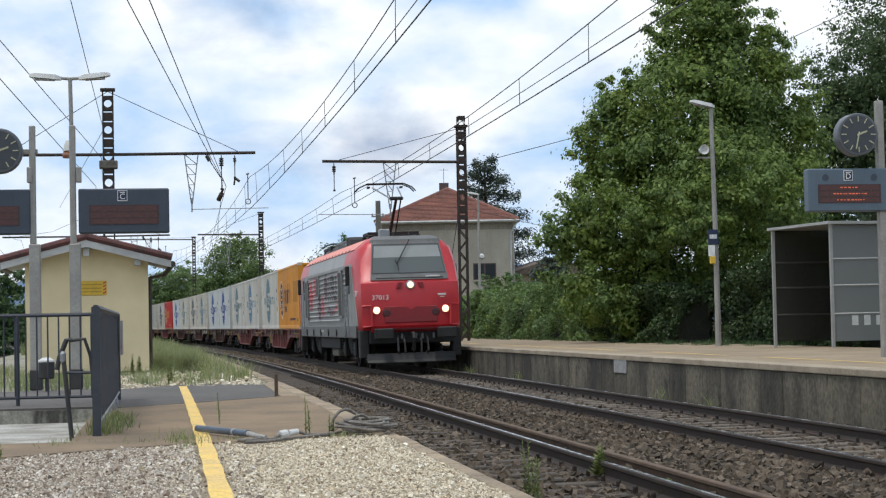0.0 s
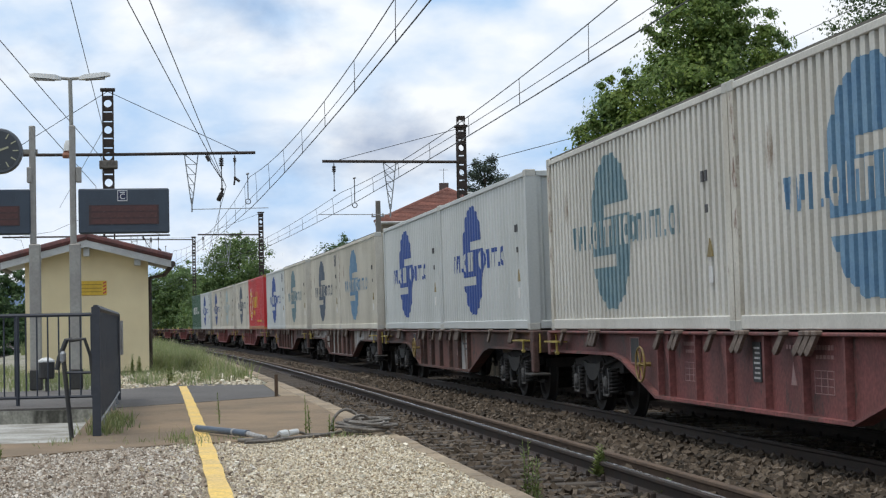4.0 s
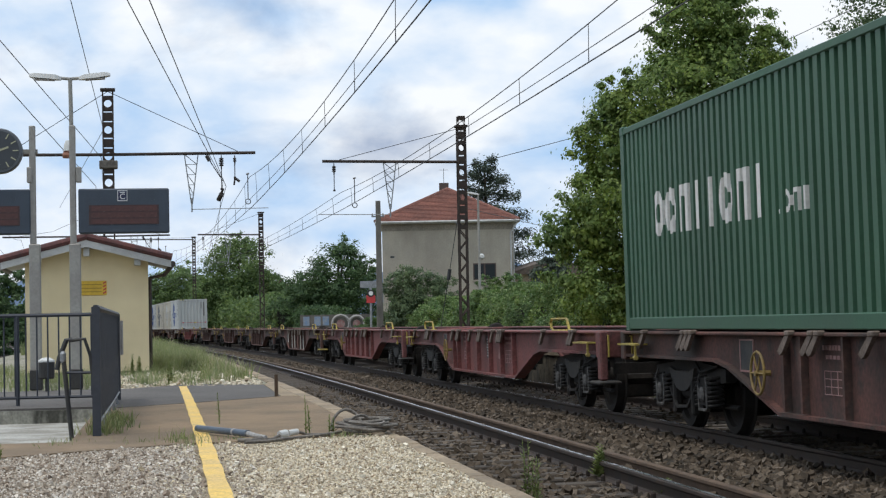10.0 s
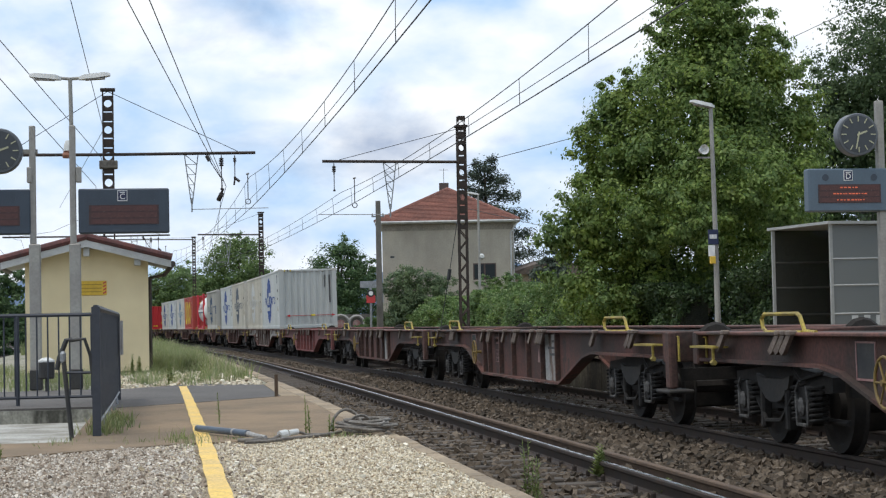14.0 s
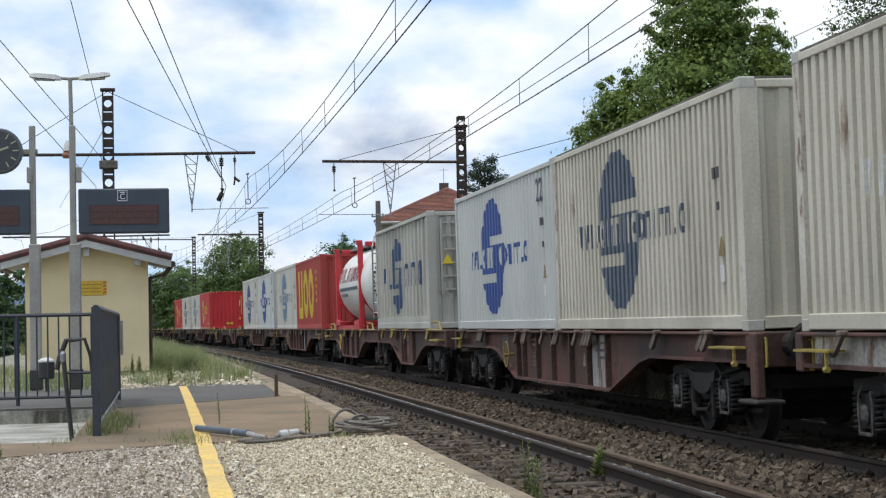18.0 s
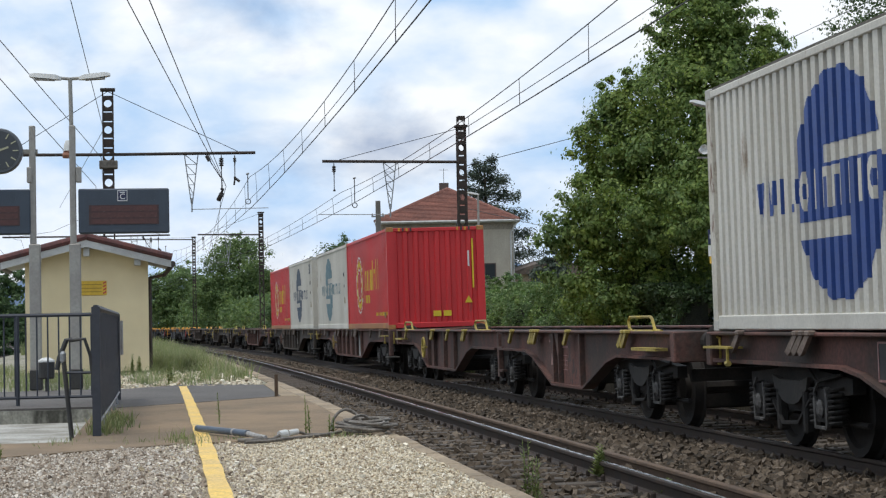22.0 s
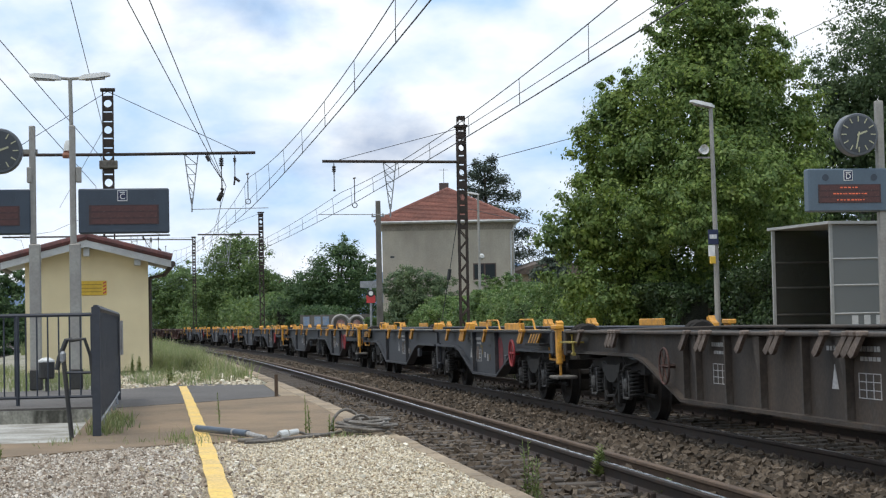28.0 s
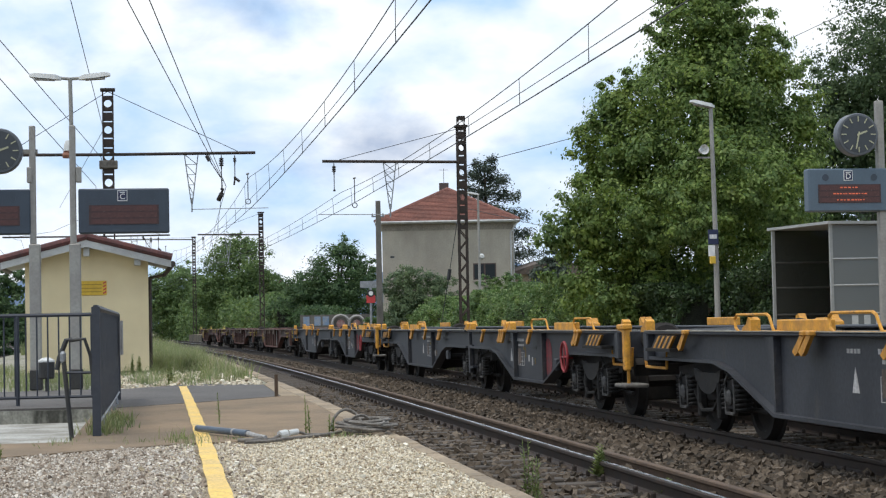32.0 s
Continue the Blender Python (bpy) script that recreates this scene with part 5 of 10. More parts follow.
def tree(name, label, blobs, count, size, material, seed, trunk, trunk_r, category="tree", zmin=None, shell=0.45, clump=0.115, each=55):
    rng = np.random.default_rng(seed)
    t = thing(name, label, category, Matrix.Translation(trunk))
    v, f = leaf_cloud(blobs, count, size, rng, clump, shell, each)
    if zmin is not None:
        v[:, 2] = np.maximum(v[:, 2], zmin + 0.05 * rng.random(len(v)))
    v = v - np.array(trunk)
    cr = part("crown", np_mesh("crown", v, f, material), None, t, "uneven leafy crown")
    cr["kind"] = "stuff"
    top = max(b[2] for b in blobs) - trunk[2]
    part("trunk", MB().tube([(0, 0, -0.3), (0.05, 0.1, top * 0.3), (-0.1, 0.05, top * 0.62), (0.05, 0, top * 0.9)], trunk_r, 9, True, trunk_r * 0.3), M_brown_wood, t, "rough brown trunk")
    for i, b in enumerate(blobs[:9]):
        e = Vector(b[:3]) - Vector(trunk)
        a = Vector((0, 0, max(0.4, min(e.z * 0.6, top * 0.6))))
        mid = (a + e) * 0.5 + Vector((0, 0, 0.2))
        part("limb", MB().tube([a, mid, e], trunk_r * 0.42, 6, True, trunk_r * 0.1), M_brown_wood, t)
    return t


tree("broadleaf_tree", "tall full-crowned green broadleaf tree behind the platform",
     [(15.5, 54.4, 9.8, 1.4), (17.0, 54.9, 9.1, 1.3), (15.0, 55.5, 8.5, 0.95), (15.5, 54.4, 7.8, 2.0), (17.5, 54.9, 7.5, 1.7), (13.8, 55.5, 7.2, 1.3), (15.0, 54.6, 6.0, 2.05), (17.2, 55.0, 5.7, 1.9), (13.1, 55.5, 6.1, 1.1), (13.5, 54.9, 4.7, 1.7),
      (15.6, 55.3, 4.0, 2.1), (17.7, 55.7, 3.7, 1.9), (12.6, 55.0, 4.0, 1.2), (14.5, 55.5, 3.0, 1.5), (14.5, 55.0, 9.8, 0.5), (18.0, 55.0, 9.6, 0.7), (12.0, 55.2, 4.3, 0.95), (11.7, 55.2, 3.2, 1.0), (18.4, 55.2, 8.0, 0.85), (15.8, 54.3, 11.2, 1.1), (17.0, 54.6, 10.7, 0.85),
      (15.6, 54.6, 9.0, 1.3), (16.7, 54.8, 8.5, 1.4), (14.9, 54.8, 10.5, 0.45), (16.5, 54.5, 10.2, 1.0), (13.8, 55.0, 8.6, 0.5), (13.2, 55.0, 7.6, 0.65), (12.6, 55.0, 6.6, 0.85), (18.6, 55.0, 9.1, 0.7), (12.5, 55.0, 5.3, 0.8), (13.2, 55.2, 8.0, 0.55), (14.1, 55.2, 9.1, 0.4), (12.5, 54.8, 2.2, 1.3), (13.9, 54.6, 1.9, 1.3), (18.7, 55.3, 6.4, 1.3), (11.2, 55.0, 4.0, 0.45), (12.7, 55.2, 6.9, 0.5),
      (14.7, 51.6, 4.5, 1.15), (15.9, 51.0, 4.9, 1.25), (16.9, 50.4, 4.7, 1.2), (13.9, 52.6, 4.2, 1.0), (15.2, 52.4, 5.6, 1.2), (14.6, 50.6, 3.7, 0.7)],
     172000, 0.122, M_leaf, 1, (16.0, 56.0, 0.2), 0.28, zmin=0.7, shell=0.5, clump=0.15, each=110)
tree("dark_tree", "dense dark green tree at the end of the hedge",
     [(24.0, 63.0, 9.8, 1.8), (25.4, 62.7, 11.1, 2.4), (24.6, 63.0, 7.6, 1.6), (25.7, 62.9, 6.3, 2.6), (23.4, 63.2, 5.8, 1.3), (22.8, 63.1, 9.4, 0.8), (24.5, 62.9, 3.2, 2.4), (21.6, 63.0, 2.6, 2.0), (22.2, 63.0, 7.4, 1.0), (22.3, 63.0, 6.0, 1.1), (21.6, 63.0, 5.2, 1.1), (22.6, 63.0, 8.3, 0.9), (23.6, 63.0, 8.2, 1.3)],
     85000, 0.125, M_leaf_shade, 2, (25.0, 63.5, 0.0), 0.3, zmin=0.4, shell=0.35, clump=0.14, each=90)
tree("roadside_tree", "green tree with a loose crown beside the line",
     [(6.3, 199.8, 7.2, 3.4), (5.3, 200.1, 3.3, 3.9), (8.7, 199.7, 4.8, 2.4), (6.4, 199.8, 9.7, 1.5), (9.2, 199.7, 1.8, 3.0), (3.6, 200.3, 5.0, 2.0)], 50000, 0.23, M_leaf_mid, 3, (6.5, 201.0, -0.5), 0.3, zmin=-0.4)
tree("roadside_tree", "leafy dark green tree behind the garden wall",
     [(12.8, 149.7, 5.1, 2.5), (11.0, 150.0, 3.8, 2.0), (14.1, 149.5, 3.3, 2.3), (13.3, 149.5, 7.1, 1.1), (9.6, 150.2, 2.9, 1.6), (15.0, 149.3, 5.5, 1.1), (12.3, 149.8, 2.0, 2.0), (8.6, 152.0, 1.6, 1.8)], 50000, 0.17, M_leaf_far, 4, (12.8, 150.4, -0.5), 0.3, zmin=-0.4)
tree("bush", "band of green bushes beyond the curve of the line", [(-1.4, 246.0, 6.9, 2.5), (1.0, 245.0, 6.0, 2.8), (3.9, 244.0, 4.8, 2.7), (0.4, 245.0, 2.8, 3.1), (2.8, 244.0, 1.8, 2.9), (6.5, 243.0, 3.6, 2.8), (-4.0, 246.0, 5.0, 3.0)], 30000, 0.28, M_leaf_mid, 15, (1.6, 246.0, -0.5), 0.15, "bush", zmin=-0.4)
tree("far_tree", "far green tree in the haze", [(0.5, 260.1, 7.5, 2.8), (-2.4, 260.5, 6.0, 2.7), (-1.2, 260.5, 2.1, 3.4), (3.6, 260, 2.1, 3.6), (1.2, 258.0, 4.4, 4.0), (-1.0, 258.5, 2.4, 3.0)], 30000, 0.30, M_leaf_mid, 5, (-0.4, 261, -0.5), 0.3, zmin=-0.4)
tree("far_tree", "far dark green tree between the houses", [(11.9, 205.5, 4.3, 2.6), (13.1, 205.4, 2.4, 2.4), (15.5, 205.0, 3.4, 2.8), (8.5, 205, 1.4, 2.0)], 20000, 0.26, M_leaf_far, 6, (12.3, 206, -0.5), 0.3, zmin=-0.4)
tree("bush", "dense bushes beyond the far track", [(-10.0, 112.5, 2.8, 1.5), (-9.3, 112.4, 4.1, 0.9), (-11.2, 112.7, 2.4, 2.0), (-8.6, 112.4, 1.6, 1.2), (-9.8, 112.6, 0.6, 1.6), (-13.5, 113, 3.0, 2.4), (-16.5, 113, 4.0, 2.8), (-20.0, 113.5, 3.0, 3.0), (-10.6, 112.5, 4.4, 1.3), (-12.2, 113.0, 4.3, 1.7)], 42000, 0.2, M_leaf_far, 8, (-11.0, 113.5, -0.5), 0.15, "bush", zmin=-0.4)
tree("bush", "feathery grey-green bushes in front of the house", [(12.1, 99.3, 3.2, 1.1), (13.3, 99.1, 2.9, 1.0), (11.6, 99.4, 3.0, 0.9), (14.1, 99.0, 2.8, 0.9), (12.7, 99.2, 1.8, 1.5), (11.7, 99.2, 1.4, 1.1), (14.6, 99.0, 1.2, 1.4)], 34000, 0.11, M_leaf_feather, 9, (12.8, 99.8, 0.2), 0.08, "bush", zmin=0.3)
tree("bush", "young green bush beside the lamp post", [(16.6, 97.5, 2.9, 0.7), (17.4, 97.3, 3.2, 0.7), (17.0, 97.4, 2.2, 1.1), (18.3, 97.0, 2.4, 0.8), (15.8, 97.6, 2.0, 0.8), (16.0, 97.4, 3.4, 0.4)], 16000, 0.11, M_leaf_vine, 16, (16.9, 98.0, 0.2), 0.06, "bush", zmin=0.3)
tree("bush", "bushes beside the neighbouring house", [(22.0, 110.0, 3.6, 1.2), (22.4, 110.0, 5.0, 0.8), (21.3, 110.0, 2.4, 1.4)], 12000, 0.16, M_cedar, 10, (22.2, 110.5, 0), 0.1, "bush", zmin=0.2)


def cedar(name, label, trunk, top, reach, seed):
    """A cedar: flat layered boughs of short needles round a straight trunk."""
    rng = np.random.default_rng(seed)
    t = thing(name, label, "tree", Matrix.Translation(trunk))
    part("trunk", MB().tube([(0, 0, -0.3), (0.1, 0, top * 0.5), (0, 0, top)], 0.34, 8, True, 0.05), M_brown_wood, t, "straight dark trunk")
    bunches, n = [], 40
    for i in range(n):
        f = i / (n - 1)
        z = top * (0.36 + 0.64 * f)
        length = reach * (1.05 - 0.82 * f ** 1.6) * rng.uniform(0.75, 1.1)
        a = i * 2.4 + rng.uniform(-0.3, 0.3)
        d, side = np.array([math.cos(a), math.sin(a), 0.0]), np.array([-math.sin(a), math.cos(a), 0.0])
        rise = rng.uniform(-0.05, 0.42)
        part("bough", MB().tube([(0, 0, z - 0.2), tuple(d * length * 0.55 + np.array([0, 0, z + rise * length * 0.5])), tuple(d * length * 0.95 + np.array([0, 0, z + rise * length * 0.7]))], 0.045, 5, True, 0.012), M_brown_wood, t)
        k = int(760 * length / reach + 200)
        r = length * rng.random(k) ** 0.6
        sprays = rng.integers(0, 9, k)
        lat = (sprays - 4) / 4 * 0.5 * r + 0.16 * rng.normal(size=k)
        zz = z + rise * r * 0.75 + 0.17 * rng.normal(size=k) - 0.22 * np.abs(lat) + 0.12 * np.sin(sprays * 2.3 + i)
        bunches.append(d * r[:, None] + side * lat[:, None] + np.array([0, 0, 1.0]) * zz[:, None])
    c = np.concatenate(bunches)
    m = len(c)
    out = np.array([0, 0, 1.0]) + 0.7 * rng.normal(size=(m, 3))
    out /= np.linalg.norm(out, axis=1)[:, None]
    tan = np.cross(out, rng.normal(size=(m, 3)))
    tan /= np.linalg.norm(tan, axis=1)[:, None]
    b = np.cross(out, tan)
    s = 0.17 * (0.6 + 0.8 * rng.random(m))[:, None]
    v = np.stack([c - tan * s * 0.5, c - b * s * 0.25, c + tan * s * 0.5, c + b * s * 0.25], 1).reshape(-1, 3)
    cr = part("crown", np_mesh("crown", v, np.arange(4 * m).reshape(-1, 4), M_cedar), None, t, "flat layered boughs of grey-green needles")
    cr["kind"] = "stuff"
    return t


cedar("cedar_tree", "dark cedar with layered branches behind the house", (20.9, 126.5, -0.5), 12.7, 3.7, 7)


def hedge(name, label, s0, s1, u0, u1, zb, zt, count, size, material, seed, wob=0.35, bulge=0.22):
    rng = np.random.default_rng(seed)
    s = s0 + (s1 - s0) * rng.random(count)
    top = zt + wob * np.sin(s * 0.9 + seed) + 0.5 * wob * np.sin(s * 2.3 + 1.0)
    face = rng.random(count)
    u = np.where(face < 0.62, u0 + 0.25 * rng.random(count) ** 2 + 0.12 * np.sin(s * 3.1) + 0.10 * np.sin(s * 7.7), u0 + (u1 - u0) * rng.random(count))
    z = np.where(face < 0.62, zb + (top - zb) * rng.random(count), top - 0.3 * rng.random(count) ** 2)
    u = u + 0.14 * (z - zb) / (zt - zb) + 0.12 * np.sin(z * 5 + s * 1.7) + bulge * (np.sin(s * 1.3 + 2.0 * z + seed) * np.cos(z * 2.1 - 0.7 * s) + 0.6 * np.sin(s * 4.1 - z * 3.7))
    a = K * s
    c = np.stack([D0 - (1 - np.cos(a)) / K + u * np.cos(a), np.sin(a) / K + u * np.sin(a), z], 1)
    out = np.array([-0.7, -0.35, 0.5]) + 0.8 * rng.normal(size=(count, 3))
    out /= np.linalg.norm(out, axis=1)[:, None]
    t = np.cross(out, rng.normal(size=(count, 3)))
    t /= np.linalg.norm(t, axis=1)[:, None]
    b = np.cross(out, t)
    k = size * (0.6 + 0.8 * rng.random(count))[:, None]
    v = np.stack([c - t * k * 0.5, c - b * k * 0.33, c + t * k * 0.5, c + b * k * 0.33], 1).reshape(-1, 3)
    h = thing(name, label, "hedge", kind="")
    fl = part("foliage", np_mesh("foliage", v, np.arange(4 * count).reshape(-1, 4), material), None, h, "dense mixed foliage")
    fl["kind"] = "stuff"
    # a near-black solid stands in for the shade inside the foliage
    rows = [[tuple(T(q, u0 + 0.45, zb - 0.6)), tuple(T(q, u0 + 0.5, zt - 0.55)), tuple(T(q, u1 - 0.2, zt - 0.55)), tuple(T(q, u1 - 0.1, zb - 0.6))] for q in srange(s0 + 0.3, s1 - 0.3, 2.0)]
    part("twig_core", strip_closed(rows), M_hedge_core, h, "near-black solid core in place of the shaded inside")
    return h


M_hedge_core = mat("dark_twigs", (0.018, 0.022, 0.012), (0.012, 0.014, 0.009), 0.95, scale=3, fine=20, bump=0.8, dist=0.05)
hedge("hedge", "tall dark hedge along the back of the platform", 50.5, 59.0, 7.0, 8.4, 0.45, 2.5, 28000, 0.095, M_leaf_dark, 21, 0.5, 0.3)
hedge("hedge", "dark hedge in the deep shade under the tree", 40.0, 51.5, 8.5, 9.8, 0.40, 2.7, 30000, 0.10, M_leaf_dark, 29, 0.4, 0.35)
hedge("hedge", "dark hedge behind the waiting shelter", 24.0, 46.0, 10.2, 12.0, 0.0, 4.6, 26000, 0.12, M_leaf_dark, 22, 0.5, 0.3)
hedge("vine_hedge", "bright green vine-covered fence along the platform", 58.0, 84.0, 7.1, 8.4, 0.40, 2.4, 44000, 0.10, M_leaf_vine, 23, 0.3)
hedge("vine_hedge", "pale green vines tumbling over the far fence", 80.0, 101.0, 7.0, 8.6, 0.2, 2.1, 30000, 0.115, M_leaf_vine, 24)
hedge("hedge", "rough green hedge beside the line", 101.0, 119.0, 7.2, 9.5, -0.4, 1.35, 10000, 0.18, M_leaf_far, 25)
hedge("hedge", "green hedge behind the painted wall", 138.0, 152.0, 6.6, 9.5, -0.4, 2.3, 9000, 0.2, M_leaf_far, 28)
hedge("hedge", "far green hedge beside the line", 150.0, 260.0, 5.2, 8.5, -0.5, 3.0, 22000, 0.30, M_leaf_mid, 26, 0.8)
hedge("hedge", "far scrub on the inner side of the line", 175.0, 420.0, -12.5, -8.5, -0.5, 4.2, 26000, 0.36, M_leaf_mid, 27, 1.0)


# ---------------------------------------------------------------- grass and weeds
def grass_patch(name, label, places, height, width, material, seed):
    """Blades at (x, y, z) places."""
    rng = np.random.default_rng(seed)
    n = len(places)
    a = rng.random(n) * 6.283
    h = height * (0.35 + 0.9 * rng.random(n) ** 1.3)
    lean = 0.35 * rng.normal(size=(n, 2)) * h[:, None]
    d = np.stack([np.cos(a), np.sin(a), np.zeros(n)], 1) * (width * (0.6 + 0.8 * rng.random(n)))[:, None]
    mid = places + np.concatenate([lean * 0.3, (h * 0.55)[:, None]], 1)
    tip = places + np.concatenate([lean, h[:, None]], 1)
    v = np.stack([places - d, places + d, mid + d * 0.7, mid - d * 0.7, tip + d * 0.1, tip - d * 0.1], 1).reshape(-1, 3)
    base = np.arange(n)[:, None] * 6
    f = np.concatenate([base + np.array([0, 1, 2, 3]), base + np.array([3, 2, 4, 5])], 0)
    return tagged(new(name, np_mesh(name, v, f, material)), label, "grass", kind="stuff")


def places_su(s0, s1, u0, u1, n, z, seed, clump=0):
    rng = np.random.default_rng(seed)
    if clump:
        cs, cu = s0 + (s1 - s0) * rng.random(clump), u0 + (u1 - u0) * rng.random(clump)
        k = rng.integers(0, clump, n)
        s, u = cs[k] + rng.normal(size=n) * 0.12, cu[k] + rng.normal(size=n) * 0.08
    else:
        s, u = s0 + (s1 - s0) * rng.random(n), u0 + (u1 - u0) * rng.random(n)
    a = K * s
    return np.stack([D0 - (1 - np.cos(a)) / K + u * np.cos(a), np.sin(a) / K + u * np.sin(a), np.full(n, z)], 1)


grass_patch("grass", "tall dry grass beside the hut", places_su(38, 78, -7.6, -6.15, 20000, 0.36, 1, 300), 0.42, 0.004, M_grass, 31)
grass_patch("grass", "low grass on the grit of the platform", places_su(29.4, 45, -11.5, -6.2, 9000, 0.37, 2, 420), 0.2, 0.005, M_grass, 32)
grass_patch("grass", "grass tufts along the platform path", places_su(31, 60, -6.4, -5.6, 1800, 0.37, 9, 60), 0.35, 0.007, M_grass, 39)
grass_patch("grass", "weeds along the foot of the railing", places_su(16.2, 19.5, HOLE_U + 0.16, HOLE_U + 0.36, 420, PLAT_Z, 3, 16), 0.13, 0.005, M_grass, 33)
grass_patch("grass", "weeds in the joint of the tarmac", places_su(15.0, 15.4, -8.4, -5.5, 260, PLAT_Z, 4, 16), 0.05, 0.003, M_grass, 34)
grass_patch("grass", "weeds beside the yellow line", places_su(14.3, 15.8, -7.0, -6.84, 110, PLAT_Z, 5, 6), 0.10, 0.003, M_grass, 35)
grass_patch("grass", "grass on the verge behind the opposite platform", places_su(42, 100, 6.2, 8.2, 9000, FAR_Z - 0.03, 6, 300), 0.13, 0.008, M_leaf_far, 36)
grass_patch("grass", "weeds at the foot of the platform wall", places_su(20, 60, 1.45, 1.66, 420, -0.2, 7, 9), 0.28, 0.006, M_grass, 37)
grass_patch("grass", "grass verge along the far track", places_su(70, 200, -12, -5.6, 9000, 0.36, 8, 400), 0.5, 0.02, M_grass, 38)


def weed(name, label, x, y, z, h, n, seed, material, leaf=0.07):
    rng = random.Random(seed)
    w = thing(name, label, "plant", Matrix.Translation((x, y, z)))
    for k in range(n):
        dx, dy = rng.uniform(-0.035, 0.035), rng.uniform(-0.035, 0.035)
        hh = h * rng.uniform(0.6, 1.0)
        lx, ly = rng.uniform(-0.06, 0.06) * hh, rng.uniform(-0.06, 0.06) * hh
        part("stem", MB().tube([(dx, dy, 0), (dx + lx * 0.4, dy + ly * 0.4, hh * 0.5), (dx + lx, dy + ly, hh)], 0.006, 5, True, 0.002), material, w)
        mb = MB()
        for i in range(34):
            f = 0.12 + 0.86 * i / 34
            a = rng.random() * 6.28
            p = Vector((dx + lx * f, dy + ly * f, hh * f))
            l = leaf * (1.15 - f) * rng.uniform(0.7, 1.5) + 0.018 * leaf / 0.07
            t = Vector((math.cos(a), math.sin(a), 0.55)) * l
            b = Vector((-math.sin(a), math.cos(a), 0)) * l * 0.22
            mb.add([p, p + t * 0.5 + b, p + t, p + t * 0.5 - b], [(0, 1, 2, 3)])
        lv = part("leaves", mb, material, w)
        lv["kind"] = "stuff"
    return w


M_weed = leaf_mat("weed_leaf", [(0.14, 0.19, 0.05), (0.19, 0.24, 0.08), (0.25, 0.27, 0.11)], 0.7)
weed("weed", "tall green weed at the platform edge", 2.29, 12.2, -0.22, 0.75, 8, 1, M_weed, 0.055)
weed("weed", "thin upright weed in the tarmac joint", 1.02, 15.35, PLAT_Z, 0.40, 2, 2, M_weed, 0.03)
weed("weed", "small weed by the cable coil", 1.24, 15.5, PLAT_Z, 0.22, 2, 3, M_weed, 0.03)
weed("weed", "bushy weed between the rails", 3.88, 17.2, -0.2, 0.36, 5, 4, M_weed)
weed("weed", "small dry weed in the ballast", 3.95, 15.1, -0.2, 0.2, 3, 5, M_weed)
weed("weed", "weed on the pebbles", -1.27, 13.5, PLAT_Z, 0.15, 3, 6, M_weed, 0.035)
weed("weed", "thin dry stalk in the tarmac", 0.38, 17.6, PLAT_Z, 0.34, 1, 7, M_weed, 0.03)
weed("weed", "tall weed beside the end of the yellow line", -0.14, 30.2, PLAT_Z, 0.5, 4, 8, M_weed, 0.045)
weed("weed", "dry weed in front of the hut", -0.9, 36.8, PLAT_Z, 0.5, 6, 9, M_weed, 0.045)
weed("weed", "dry weed in front of the hut", -0.75, 36.9, PLAT_Z, 0.42, 6, 10, M_weed, 0.045)


